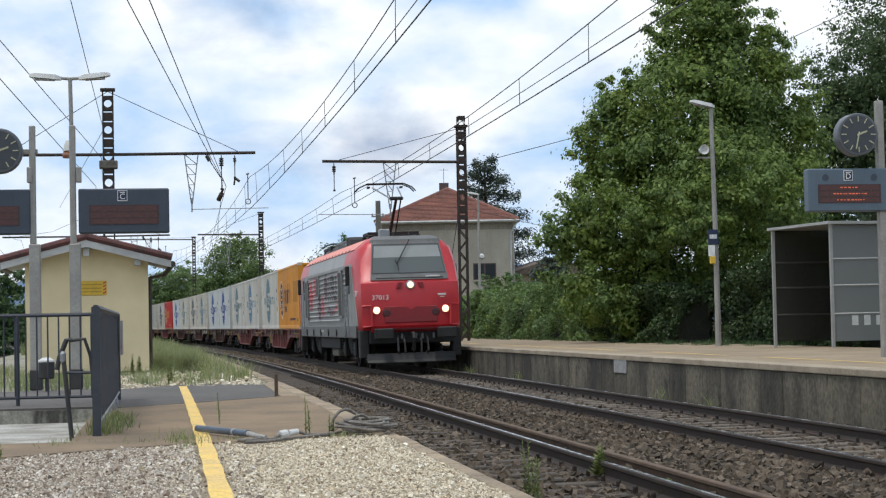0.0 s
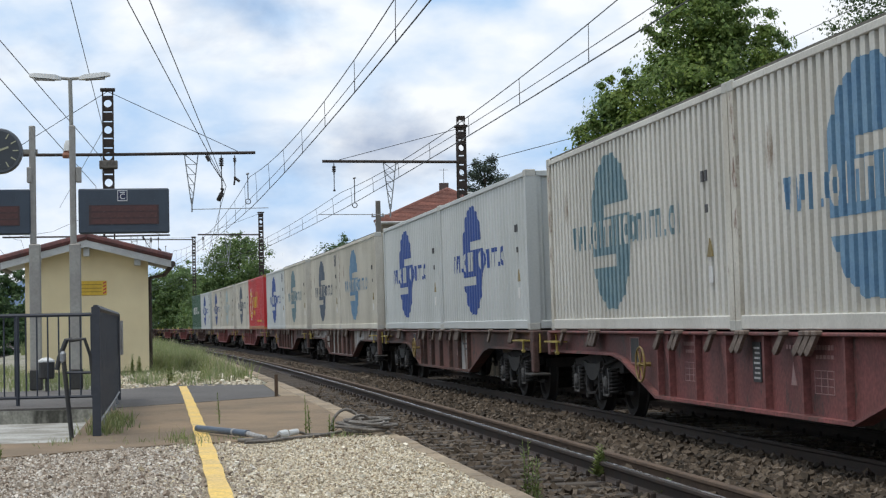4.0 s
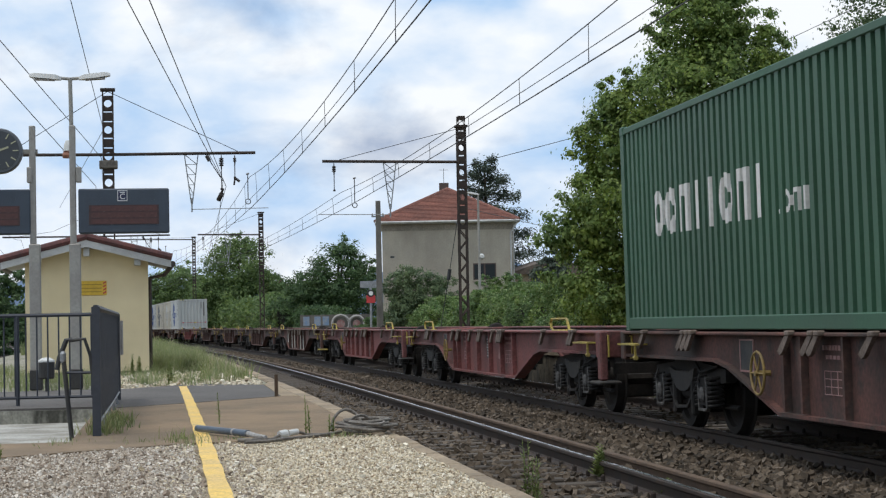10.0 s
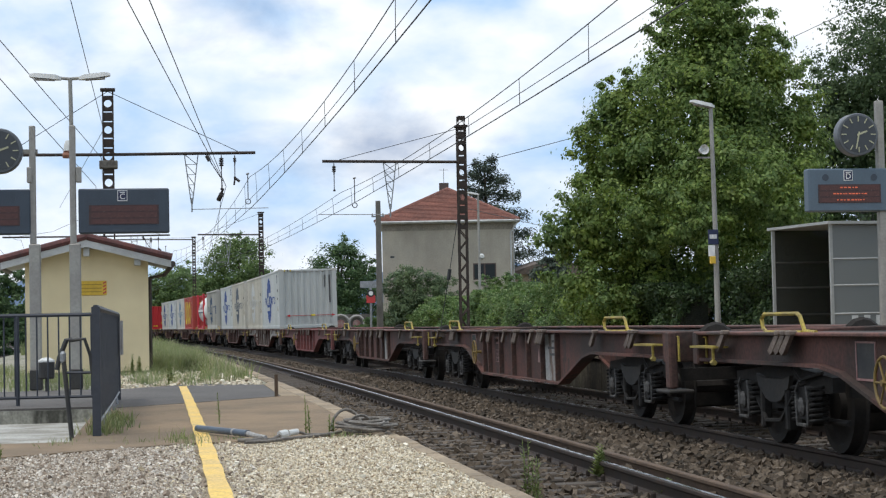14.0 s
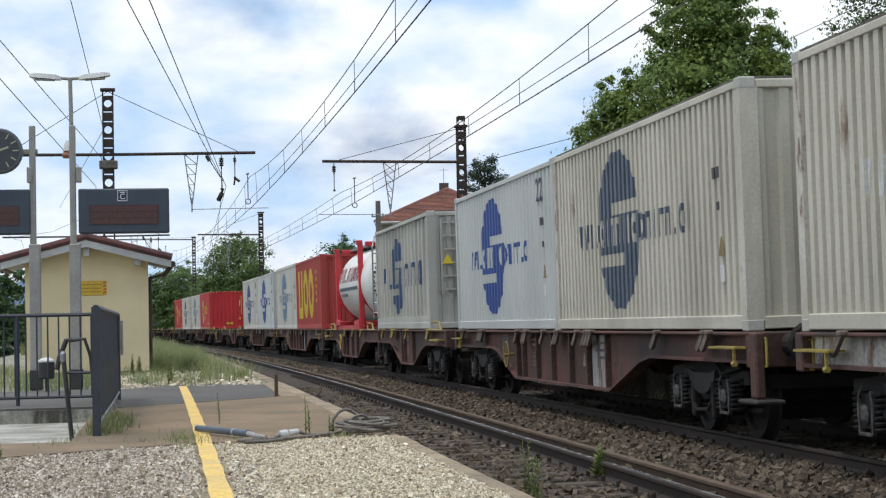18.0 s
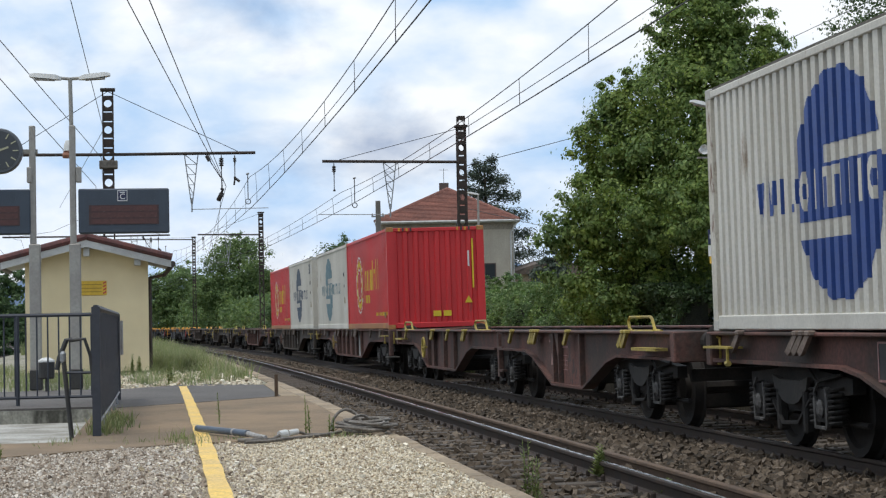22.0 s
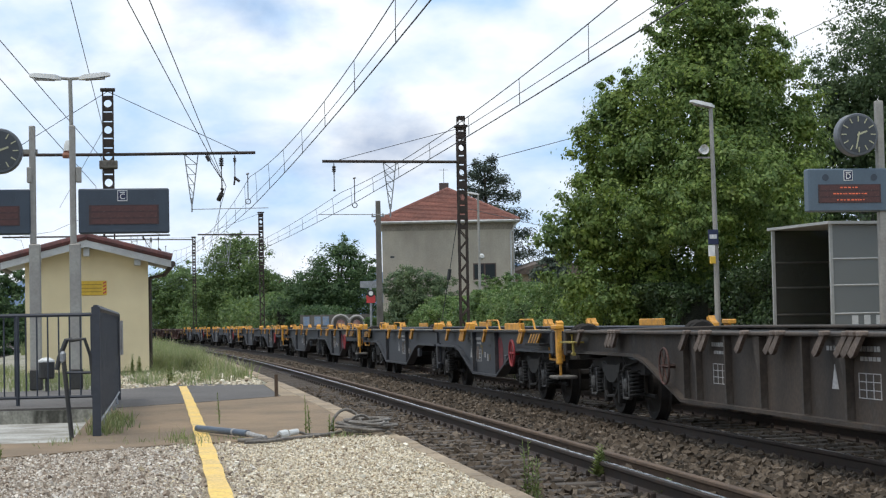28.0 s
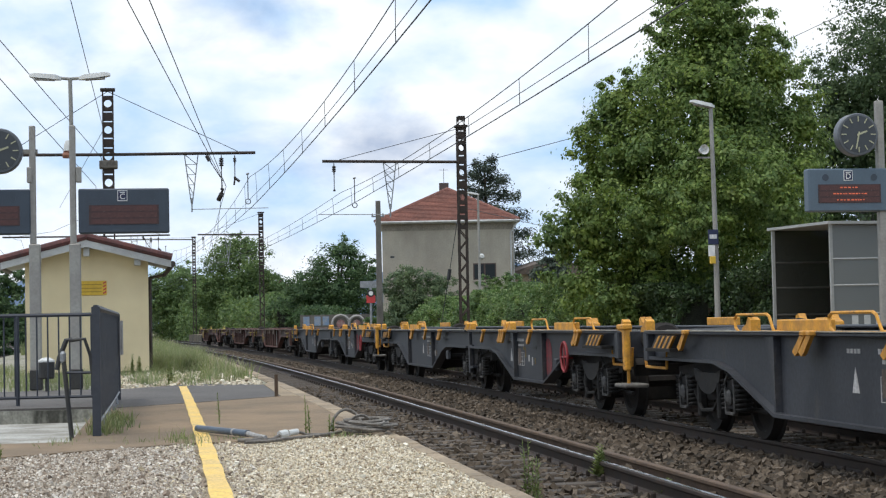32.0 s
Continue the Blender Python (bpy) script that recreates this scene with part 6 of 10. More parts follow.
# ---------------------------------------------------------------- loose things on the platform
def build_loose():
    c = thing("cable_coil", "loose flat coil of grey rubber cable on the platform edge", "cable", Matrix.Translation((1.51, 15.50, PLAT_Z)))
    rng = random.Random(4)
    for k in range(7):
        rx, ry = rng.uniform(0.15, 0.24), rng.uniform(0.22, 0.42)
        ox, oy, tilt = rng.uniform(-0.03, 0.04), rng.uniform(-0.08, 0.1), rng.uniform(-0.10, 0.10)
        pts = []
        for i in range(33):
            a = 6.4 * i / 32 + k
            x, y = rx * math.cos(a) + 0.02 * math.sin(3 * a + k), ry * math.sin(a)
            pts.append((ox + x, oy + y, 0.018 + 0.013 * k + max(0.0, tilt * x) + 0.012 * abs(math.sin(1.5 * a + k))))
        part("coil", MB().tube(pts, 0.0125, 7), M_cable, c)
    for ox, w, h, lean in ((-0.13, 0.13, 0.17, 0.10), (-0.03, 0.10, 0.13, -0.12)):
        loop = [(ox + w * math.cos(a * 0.314), lean * math.sin(a * 0.314) + 0.1, 0.02 + h * math.sin(a * 0.314)) for a in range(11)]
        part("loop", MB().tube(loop, 0.0125, 7), M_cable, c)
    part("tail", MB().tube([(-0.2, -0.1, 0.02), (-0.38, -0.35, 0.014), (-0.62, -0.62, 0.014), (-0.85, -0.98, 0.014), (-1.02, -1.15, 0.02)], 0.013, 7), M_cable, c)
    p = thing("pipe", "blue-grey plastic pipe end lying on the platform", "pipe", Matrix.Translation((0.15, 16.1, PLAT_Z + 0.045)))
    part("tube", MB().tube([(0, 0, 0.0), (0.39, -1.0, 0.0)], 0.028, 14), mat("blue_grey_plastic", (0.085, 0.115, 0.155), (0.06, 0.08, 0.11), 0.5), p)
    part("band", MB().tube([(0.285, -0.73, 0.0), (0.295, -0.76, 0.0)], 0.030, 14), M_dull_plate, p)
    part("neck", MB().tube([(0.39, -1.0, 0.0), (0.44, -1.12, -0.01), (0.52, -1.25, -0.02)], 0.022, 10, True, 0.016), M_dull_plate, p)
    part("hose", MB().tube([(0.50, -1.22, -0.025), (0.40, -1.40, -0.03), (0.30, -1.36, -0.03)], 0.016, 7), M_cable, p)
    q = thing("connector", "white plastic cable connector on the pebbles", "connector", Matrix.Translation((0.86, 15.05, PLAT_Z + 0.03)) @ Matrix.Rotation(0.6, 4, "Z"))
    part("body", MB().tube([(-0.09, 0, 0.0), (-0.02, 0, 0.01)], 0.034, 10), M_white_lamp, q)
    part("collar", MB().tube([(0.0, 0, 0.012), (0.09, 0, 0.02)], 0.025, 10), M_white_lamp, q)
    part("tail", MB().tube([(-0.09, 0, 0.0), (-0.2, -0.06, -0.02), (-0.45, -0.12, -0.02)], 0.012, 6), M_cable, q)
    part("tail", MB().tube([(0.09, 0, 0.02), (0.2, 0.03, -0.01), (0.42, 0.0, -0.02)], 0.012, 6), M_cable, q)
    st = thing("kerb_post", "short rusty post at the platform edge", "post", TM(24.1, -5.66, PLAT_Z))
    part("post", MB().box(-0.022, 0.022, -0.022, 0.022, -0.1, 0.28), M_old_rail, st)
    solid("ballast_scrap", MB().box(-0.07, 0.07, -0.05, 0.05, 0.0, 0.05, 0.02), M_white, "white scrap lying on the ballast", "litter", m=Matrix.Translation((6.05, 24.2, -0.2)))
    sgn = thing("wall_plate", "small white plate on the platform wall", "sign", TM(35.4, FAR_EDGE_U - 0.004, 0.42))
    part("plate", MB().box(-0.02, 0.0, -0.48, 0.48, -0.16, 0.14, 0.004), M_dull_plate, sgn)


M_cable = mat("grey_rubber", (0.20, 0.18, 0.155), (0.12, 0.105, 0.09), 0.7, scale=5, fine=40)
build_loose()

# ================================================================ the train
RUNNERS = []
DECK = 1.165
BOX_L, BOX_H = 9.12, 2.575
M_oxide = mat("oxide_red_wagon", (0.20, 0.062, 0.056), (0.108, 0.042, 0.037), 0.75, scale=1.1, fine=24, streak=0.6, speck=0.3, rust=(0.075, 0.05, 0.042), rust_amount=0.06, rnd=0.12)
M_brown = mat("brown_wagon", (0.135, 0.054, 0.041), (0.042, 0.026, 0.020), 0.8, scale=1.0, fine=24, streak=0.7, speck=0.3, rust=(0.05, 0.034, 0.028), rust_amount=0.07, rnd=0.25)
M_olive = mat("grey_brown_wagon", (0.066, 0.048, 0.035), (0.030, 0.023, 0.018), 0.8, scale=1.3, fine=24, streak=0.4, rust=(0.06, 0.05, 0.042), rust_amount=0.07, rnd=0.2)
M_pale_wagon = mat("dirty_white_wagon", (0.36, 0.35, 0.33), (0.22, 0.195, 0.165), 0.7, scale=1.3, fine=24, streak=0.2, rust=(0.12, 0.068, 0.045), rust_amount=0.115)
M_chalk_wagon = mat("chalky_white_wagon", (0.52, 0.50, 0.46), (0.37, 0.34, 0.29), 0.7, scale=1.3, fine=24, streak=0.3, rust=(0.13, 0.075, 0.045), rust_amount=0.12)
M_navy_wagon = mat("slate_navy_wagon", (0.044, 0.046, 0.053), (0.020, 0.0215, 0.027), 0.55, scale=0.9, fine=24, streak=0.4, rust=(0.05, 0.046, 0.045), rust_amount=0.03, rnd=0.15)
M_grime = mat("grimy_running_gear", (0.026, 0.0215, 0.018), (0.009, 0.0078, 0.0066), 0.85, 0.2, scale=3, fine=30, bump=0.3)
M_wheel = mat("rusty_wheel", (0.020, 0.0155, 0.012), (0.011, 0.009, 0.0075), 0.85, 0.0, scale=3, fine=30)
M_worn_plate = mat("worn_brown_plate", (0.034, 0.029, 0.024), (0.012, 0.0105, 0.009), 0.75, 0.1, scale=4, fine=30, bump=0.3)
M_axle_cap = mat("dusty_axle_guide", (0.10, 0.093, 0.086), (0.022, 0.020, 0.018), 0.7, 0.1, scale=9, fine=40, speck=0.4)
M_dull_yellow = mat("grimy_yellow", (0.40, 0.30, 0.05), (0.25, 0.19, 0.05), 0.65, scale=4, fine=30, rust=(0.10, 0.075, 0.05), rust_amount=0.03)
M_orange_yellow = mat("orange_yellow_paint", (0.70, 0.325, 0.030), (0.46, 0.21, 0.030), 0.6, scale=5, fine=30, speck=0.15, rust=(0.16, 0.10, 0.05), rust_amount=0.02)
M_dull_white = mat("dull_white_marking", (0.50, 0.48, 0.46), (0.38, 0.36, 0.34), 0.7, scale=5, fine=30)
M_dull_red = mat("dull_red_paint", (0.32, 0.03, 0.035), (0.22, 0.028, 0.03), 0.7, scale=3, fine=30, speck=0.1)
M_black_stripe = mat("black_hazard_paint", (0.03, 0.03, 0.03), (0.045, 0.04, 0.035), 0.7, scale=4, fine=30)

BODY = {
    "white": mat("white_container_paint", (0.49, 0.505, 0.49), (0.42, 0.435, 0.415), 0.5, scale=0.8, fine=30, streak=0.3, speck=0.05, rust=(0.36, 0.30, 0.24), rust_amount=-0.06),
    "cream": mat("cream_container_paint", (0.57, 0.535, 0.45), (0.44, 0.41, 0.335), 0.6, scale=0.8, fine=30, streak=0.35, speck=0.07, rust=(0.22, 0.15, 0.10), rust_amount=-0.015, rnd=0.06),
    "pearl": mat("off_white_container_paint", (0.60, 0.58, 0.52), (0.49, 0.47, 0.415), 0.6, scale=0.8, fine=30, streak=0.35, speck=0.08, rust=(0.26, 0.19, 0.13), rust_amount=-0.02),
    "red": mat("red_container_paint", (0.56, 0.022, 0.026), (0.45, 0.020, 0.022), 0.5, scale=0.8, fine=30, streak=0.3, speck=0.08, rust=(0.24, 0.03, 0.025), rust_amount=-0.02),
    "orange": mat("orange_container_paint", (0.71, 0.30, 0.012), (0.59, 0.245, 0.014), 0.5, scale=0.8, fine=30, streak=0.3, speck=0.07, rust=(0.28, 0.12, 0.03), rust_amount=-0.03),
    "green": mat("green_container_paint", (0.036, 0.105, 0.058), (0.03, 0.085, 0.048), 0.55, scale=0.8, fine=30, streak=0.3, speck=0.08),
    "brick": mat("brick_red_container_paint", (0.43, 0.045, 0.03), (0.33, 0.04, 0.028), 0.6, scale=0.8, fine=30, streak=0.3, speck=0.1, rust=(0.2, 0.05, 0.03), rust_amount=0.0),
    "stone": mat("stone_grey_container_paint", (0.46, 0.45, 0.405), (0.35, 0.34, 0.30), 0.6, scale=0.8, fine=30, streak=0.3, speck=0.07, rust=(0.26, 0.2, 0.15), rust_amount=-0.04),
}
INK = {
    "steel": mat("steel_blue_print", (0.045, 0.085, 0.17), (0.065, 0.105, 0.18), 0.6, scale=2, fine=30, speck=0.12),
    "navy": mat("navy_print", (0.022, 0.065, 0.26), (0.02, 0.055, 0.21), 0.55, scale=2, fine=30, speck=0.1),
    "slate": mat("slate_print", (0.06, 0.085, 0.125), (0.085, 0.11, 0.15), 0.6, scale=2, fine=30, speck=0.12),
    "sky": mat("sky_blue_print", (0.085, 0.19, 0.32), (0.14, 0.26, 0.37), 0.6, scale=2, fine=30, speck=0.12),
    "teal": mat("teal_grey_print", (0.10, 0.19, 0.23), (0.16, 0.245, 0.27), 0.6, scale=2, fine=30, speck=0.12),
    "faded": mat("faded_teal_print", (0.30, 0.40, 0.42), (0.42, 0.48, 0.47), 0.65, scale=2, fine=30, speck=0.12),
    "pale": mat("pale_print", (0.62, 0.62, 0.58), (0.52, 0.54, 0.54), 0.65, scale=2, fine=30, speck=0.12),
    "yellow": mat("yellow_print", (0.66, 0.50, 0.02), (0.56, 0.42, 0.02), 0.55, scale=2, fine=30, speck=0.08),
    "white": mat("white_print", (0.70, 0.69, 0.66), (0.60, 0.59, 0.56), 0.6, scale=2, fine=30, speck=0.08),
    "dark": mat("near_black_print", (0.045, 0.043, 0.045), (0.065, 0.06, 0.06), 0.6, scale=2, fine=30, speck=0.1),
    "red": mat("red_print", (0.52, 0.025, 0.03), (0.42, 0.02, 0.025), 0.6, scale=2, fine=30, speck=0.1),
    "splash": mat("bright_red_print", (0.55, 0.03, 0.04), (0.46, 0.025, 0.032), 0.5, scale=2, fine=30, speck=0.06),
    "maroon": mat("maroon_print", (0.26, 0.018, 0.04), (0.21, 0.016, 0.033), 0.55, scale=2, fine=30, speck=0.06),
    "ink": mat("dark_navy_print", (0.02, 0.026, 0.06), (0.03, 0.036, 0.07), 0.6, scale=2, fine=30, speck=0.1),
    "ochre": mat("dull_ochre_print", (0.25, 0.19, 0.07), (0.2, 0.15, 0.06), 0.65, scale=2, fine=30, speck=0.1),
    "plum": mat("dark_plum_print", (0.085, 0.035, 0.05), (0.11, 0.05, 0.06), 0.6, scale=2, fine=30, speck=0.1),
}


def wave(a, b, pitch, depth, flat=0.34, slope=0.13):
    """Corrugation between a and b: points (way along, depth inward)."""
    n = max(1, round((b - a) / pitch))
    p = (b - a) / n
    pts = []
    for i in range(n):
        x = a + i * p
        pts += [(x, 0.0), (x + flat * p, 0.0), (x + (flat + slope) * p, depth), (x + (1 - slope) * p, depth)]
    return pts + [(b, 0.0)]


def paint(pts, inside, lo, hi, put, lift=0.004, step=0.024, rows=190, longest=10.0):
    """A layer of paint on a corrugated sheet: follows the folds wherever inside(along, across) holds."""
    mb = MB()
    zs = [lo + (hi - lo) * (i + 0.5) / rows for i in range(rows)]
    dz = (hi - lo) / rows / 2
    for (a0, d0), (a1, d1) in zip(pts, pts[1:]):
        if a1 - a0 < 1e-6:
            continue
        n = max(1, int((a1 - a0) / step))
        for k in range(n):
            f0, f1 = k / n, (k + 1) / n
            p0, p1 = a0 + (a1 - a0) * f0, a0 + (a1 - a0) * f1
            e0, e1 = d0 + (d1 - d0) * f0 - lift, d0 + (d1 - d0) * f1 - lift
            mid, run = (p0 + p1) / 2, None
            for z in zs + [1e9]:
                ok = z < 1e8 and inside(mid, z)
                if ok and run is None:
                    run = [z, z]
                elif ok and z - run[0] < longest:
                    run[1] = z
                elif run is not None:
                    z0, z1 = run[0] - dz, run[1] + dz
                    mb.add([put(p0, e0, z0), put(p1, e1, z0), put(p1, e1, z1), put(p0, e0, z1)], [(0, 1, 2, 3)])
                    run = [z, z] if ok else None
    return mb


M_roof_dirt = mat("dirty_container_roof", (0.15, 0.14, 0.12), (0.085, 0.078, 0.065), 0.85, scale=2, fine=30, rust=(0.09, 0.06, 0.04), rust_amount=0.03)
M_chipped = mat("chipped_cream_paint", (0.58, 0.55, 0.475), (0.43, 0.39, 0.32), 0.65, scale=1.6, fine=30, streak=0.35, speck=0.1, rust=(0.15, 0.075, 0.045), rust_amount=0.045)
M_old_yellow = mat("old_ochre_yellow", (0.25, 0.17, 0.045), (0.15, 0.10, 0.035), 0.7, scale=3, fine=30, speck=0.1)
M_patch = mat("dull_orange_patch", (0.50, 0.215, 0.02), (0.43, 0.185, 0.02), 0.6, scale=0.8, fine=30, streak=0.3, speck=0.08)
M_ochre_rail = mat("ochre_brown_rail", (0.36, 0.17, 0.05), (0.25, 0.09, 0.04), 0.6, scale=2, fine=30)
SIDE_A, SIDE_B = 0.16, BOX_L - 0.16
SIDE_WAVE = {False: wave(SIDE_A, SIDE_B, 0.215, 0.10, 0.52, 0.065), True: wave(SIDE_A, SIDE_B, 0.275, 0.034, 0.30, 0.20)}
END_WAVE = wave(-1.09, 1.09, 0.26, 0.04)


def near_side(y, d, z):
    return (-1.235 + d, y, z)


def bars(spans, z0, z1):
    """Letters that cannot be read: upright bars of their width within one band."""
    return lambda y, z: z0 <= z <= z1 and any(a <= y <= b for a, b in spans)


def letter_spans(start, stop, n, rng):
    """n letter bars from start down to stop (the way the words read)."""
    w = (start - stop) / n
    out = []
    for i in range(n):
        y = start - i * w
        k = rng.uniform(0.55, 0.78)
        if rng.random() < 0.5:
            out.append((y - k * w, y))
        else:
            out += [(y - 0.28 * w, y), (y - k * w, y - (k - 0.24) * w)]
    return out


def glyphs(start, stop, pattern, z0, z1, tall=0.42, weight=0.42):
    """A row of plain printed shapes, one for each mark of the pattern: o ring, c open ring, n arch, u cup, i stem, l tall stem, v slants, d ring with a tall stem, p ring with a hanging stem, t stem with a bar, dot."""
    w = (start - stop) / len(pattern)
    h = z1 - z0

    def one(mark, x, v):
        stem = 0.80 - weight
        ring_d = math.hypot(x / 0.86, 2 * v - 1)
        ringed = 1 - 1.15 * weight < ring_d < 1.0
        if mark == "o":
            return ringed
        if mark == "c":
            return ringed and not (x > 0.1 and abs(2 * v - 1) < 0.42)
        if mark == "n":
            return 0 <= v <= 1 and abs(x) < 0.8 and (abs(x) > stem or v > 1 - 0.5 * weight)
        if mark == "u":
            return 0 <= v <= 1 and abs(x) < 0.8 and (abs(x) > stem or v < 0.5 * weight)
        if mark == "i":
            return 0 <= v <= 1 and abs(x) < 0.55 * weight
        if mark == "l":
            return 0 <= v <= 1 + tall and abs(x) < 0.55 * weight
        if mark == "v":
            return 0 <= v <= 1 and (abs(x + 0.52 - 0.42 * (1 - v)) < 0.5 * weight or abs(x - 0.52 + 0.42 * (1 - v)) < 0.5 * weight)
        if mark == "d":
            return ringed or (0 <= v <= 1 + tall and stem < x < 0.86)
        if mark == "p":
            return ringed or (-tall <= v <= 1 and -0.86 < x < -stem)
        if mark == "t":
            return abs(x) < 0.5 * weight and 0 <= v <= 1.2 or abs(x) < 0.7 and 0.78 < v < 1.0
        return abs(x) < 0.3 and 0 <= v < 0.22

    def inside(y, z):
        k = (start - y) / w
        i = int(k)
        if k < 0 or i >= len(pattern):
            return False
        return one(pattern[i], 2 * (k - i) - 1, (z - z0) / h)
    return inside


def globe(yc, zc, r):
    """A scalloped disc cut by two bars and a band."""
    def inside(y, z):
        dy, dz = y - yc, z - zc
        a = math.atan2(dz, dy)
        if math.hypot(dy * 0.94, dz) > r * (1 + 0.014 * math.cos(14 * a)):
            return False
        if 0.20 < dz < 0.36 and dy < 0.30:
            return False
        if -0.46 < dz < -0.30 and dy > -0.30:
            return False
        return True
    return inside


def ring(yc, zc, r, filled=False):
    def inside(y, z):
        d, a = math.hypot((y - yc) / 0.92, z - zc), math.atan2(z - zc, y - yc)
        return r * 0.70 < d < r * (0.90 + 0.03 * math.cos(12 * a)) or (filled and d < r * 0.50 and not (abs(z - zc) < 0.05 or abs(z - zc - 0.2) < 0.035 or abs(z - zc + 0.2) < 0.035))
    return inside


def thin_ring(yc, zc, r):
    def inside(y, z):
        d, a = math.hypot((y - yc) / 0.92, z - zc), math.atan2(z - zc, y - yc)
        return r * 0.99 < d < r * 1.06 or r * 0.56 < d < r * 0.62
    return inside


def container(kind, body, ink, label, number="", ribbed=False, shift=0.0):
    """A thirty-foot bulk container; its front end faces -y, its painted side -x."""
    m = BODY[body]
    c = thing("container", label, "container", group="containers on the train")

    def sides():
        mb = MB()
        mb.loft([[(-1.235 + d, y, 0.16) for y, d in wave_pts], [(-1.235 + d, y, BOX_H - 0.1) for y, d in wave_pts]], closed=False, caps=False)
        return mb

    def ends():
        mb = MB()
        mb.loft([[(x, 0.02 + d, 0.15) for x, d in END_WAVE], [(x, 0.02 + d, BOX_H - 0.1) for x, d in END_WAVE]], closed=False, caps=False)
        return mb

    if ribbed:
        wave_pts = [(SIDE_A, 0.048)]
        for i in range(16):
            y = SIDE_A + 0.12 + i * 0.567
            wave_pts += [(y, 0.048), (y + 0.012, 0.0), (y + 0.055, 0.0), (y + 0.067, 0.048)]
        wave_pts.append((SIDE_B, 0.048))

        def sides():
            mb = MB()
            mb.loft([[(-1.235 + d, y, 0.30) for y, d in wave_pts], [(-1.235 + d, y, BOX_H - 0.1) for y, d in wave_pts]], closed=False, caps=False)
            mb.box(-1.24, -1.16, SIDE_A, SIDE_B, 0.14, 0.30)
            return mb
    else:
        wave_pts = SIDE_WAVE[body == "white"]
    shape = (ribbed, body == "white")
    side = cached(("side", ribbed, body), lambda: sides().mesh("side_panel", m))
    part("side_panel", side, None, c)
    part("side_panel", side, None, c, m=Matrix.Translation((0, BOX_L, 0)) @ Matrix.Rotation(math.pi, 4, "Z"))
    end = cached(("end", body), lambda: ends().mesh("end_panel", m))
    part("end_panel", end, None, c)
    part("end_panel", end, None, c, m=Matrix.Translation((0, BOX_L, 0)) @ Matrix.Rotation(math.pi, 4, "Z"))
    part("roof", cached(("roof", body), lambda: MB().box(-1.225, 1.225, 0.05, BOX_L - 0.05, BOX_H - 0.09, BOX_H + (0.012 if body in ("cream", "pearl", "stone") else -0.03)).mesh("roof", M_roof_dirt if body in ("cream", "pearl", "stone") else m)), None, c)
    part("floor", cached(("floor", body), lambda: MB().box(-1.2, 1.2, 0.03, BOX_L - 0.03, 0.05, 0.14).mesh("floor", M_grime)), None, c)
    pm = M_chipped if body in ("cream", "pearl") else m
    post = cached(("post", body), lambda: MB().prism([(-1.25, 0.0), (-1.06, 0.0), (-1.06, 0.06), (-1.17, 0.17), (-1.25, 0.17)], 0.1, BOX_H - 0.1, "z").mesh("corner_post", pm))
    for sx, y, rz in ((1, 0, 0), (1, BOX_L, math.pi)):
        part("corner_post", post, None, c, m=Matrix.Translation((0, y, 0)) @ Matrix.Rotation(rz, 4, "Z"))
    post2 = cached(("post2", body), lambda: MB().prism([(1.25, 0.0), (1.25, 0.17), (1.17, 0.17), (1.06, 0.06), (1.06, 0.0)], 0.1, BOX_H - 0.1, "z").mesh("corner_post", pm))
    for y, rz in ((0, 0), (BOX_L, math.pi)):
        part("corner_post", post2, None, c, m=Matrix.Translation((0, y, 0)) @ Matrix.Rotation(rz, 4, "Z"))
    base = {"red": M_ochre_rail}.get(body, m)
    lower = cached(("lower", body), lambda: MB().box(-1.25, -1.15, 0.17, BOX_L - 0.17, 0.02, 0.165, 0.01).mesh("bottom_rail", base))
    upper = cached(("upper", body), lambda: MB().box(-1.25, -1.17, 0.17, BOX_L - 0.17, BOX_H - 0.10, BOX_H - 0.02, 0.01).mesh("top_rail", m))
    for me in (lower, upper):
        part(me.name.split(".")[0], me, None, c)
        part(me.name.split(".")[0], me, None, c, m=Matrix.Translation((2.42, 0, 0)))
    lo_end = cached(("sill", body), lambda: MB().box(-1.07, 1.07, 0.0, 0.09, 0.02, 0.15, 0.01).mesh("end_sill", m))
    hi_end = cached(("header", body), lambda: MB().box(-1.07, 1.07, 0.0, 0.09, BOX_H - 0.11, BOX_H - 0.02, 0.01).mesh("end_header", m))
    for y in (0, BOX_L - 0.09):
        part("end_sill", lo_end, None, c, m=Matrix.Translation((0, y, 0)))
        part("end_header", hi_end, None, c, m=Matrix.Translation((0, y, 0)))
    cm = {"red": M_ochre_rail, "green": m, "brick": m}.get(body, BODY["stone"])
    cast = cached(("cast", body), lambda: MB().box(-0.09, 0.09, -0.09, 0.09, -0.06, 0.06, 0.012).mesh("corner_casting", cm))
    for x in (-1.165, 1.165):
        for y in (0.085, BOX_L - 0.085):
            for z in (0.06, BOX_H - 0.055):
                part("corner_casting", cast, None, c, m=Matrix.Translation((x, y, z)))
    put = near_side
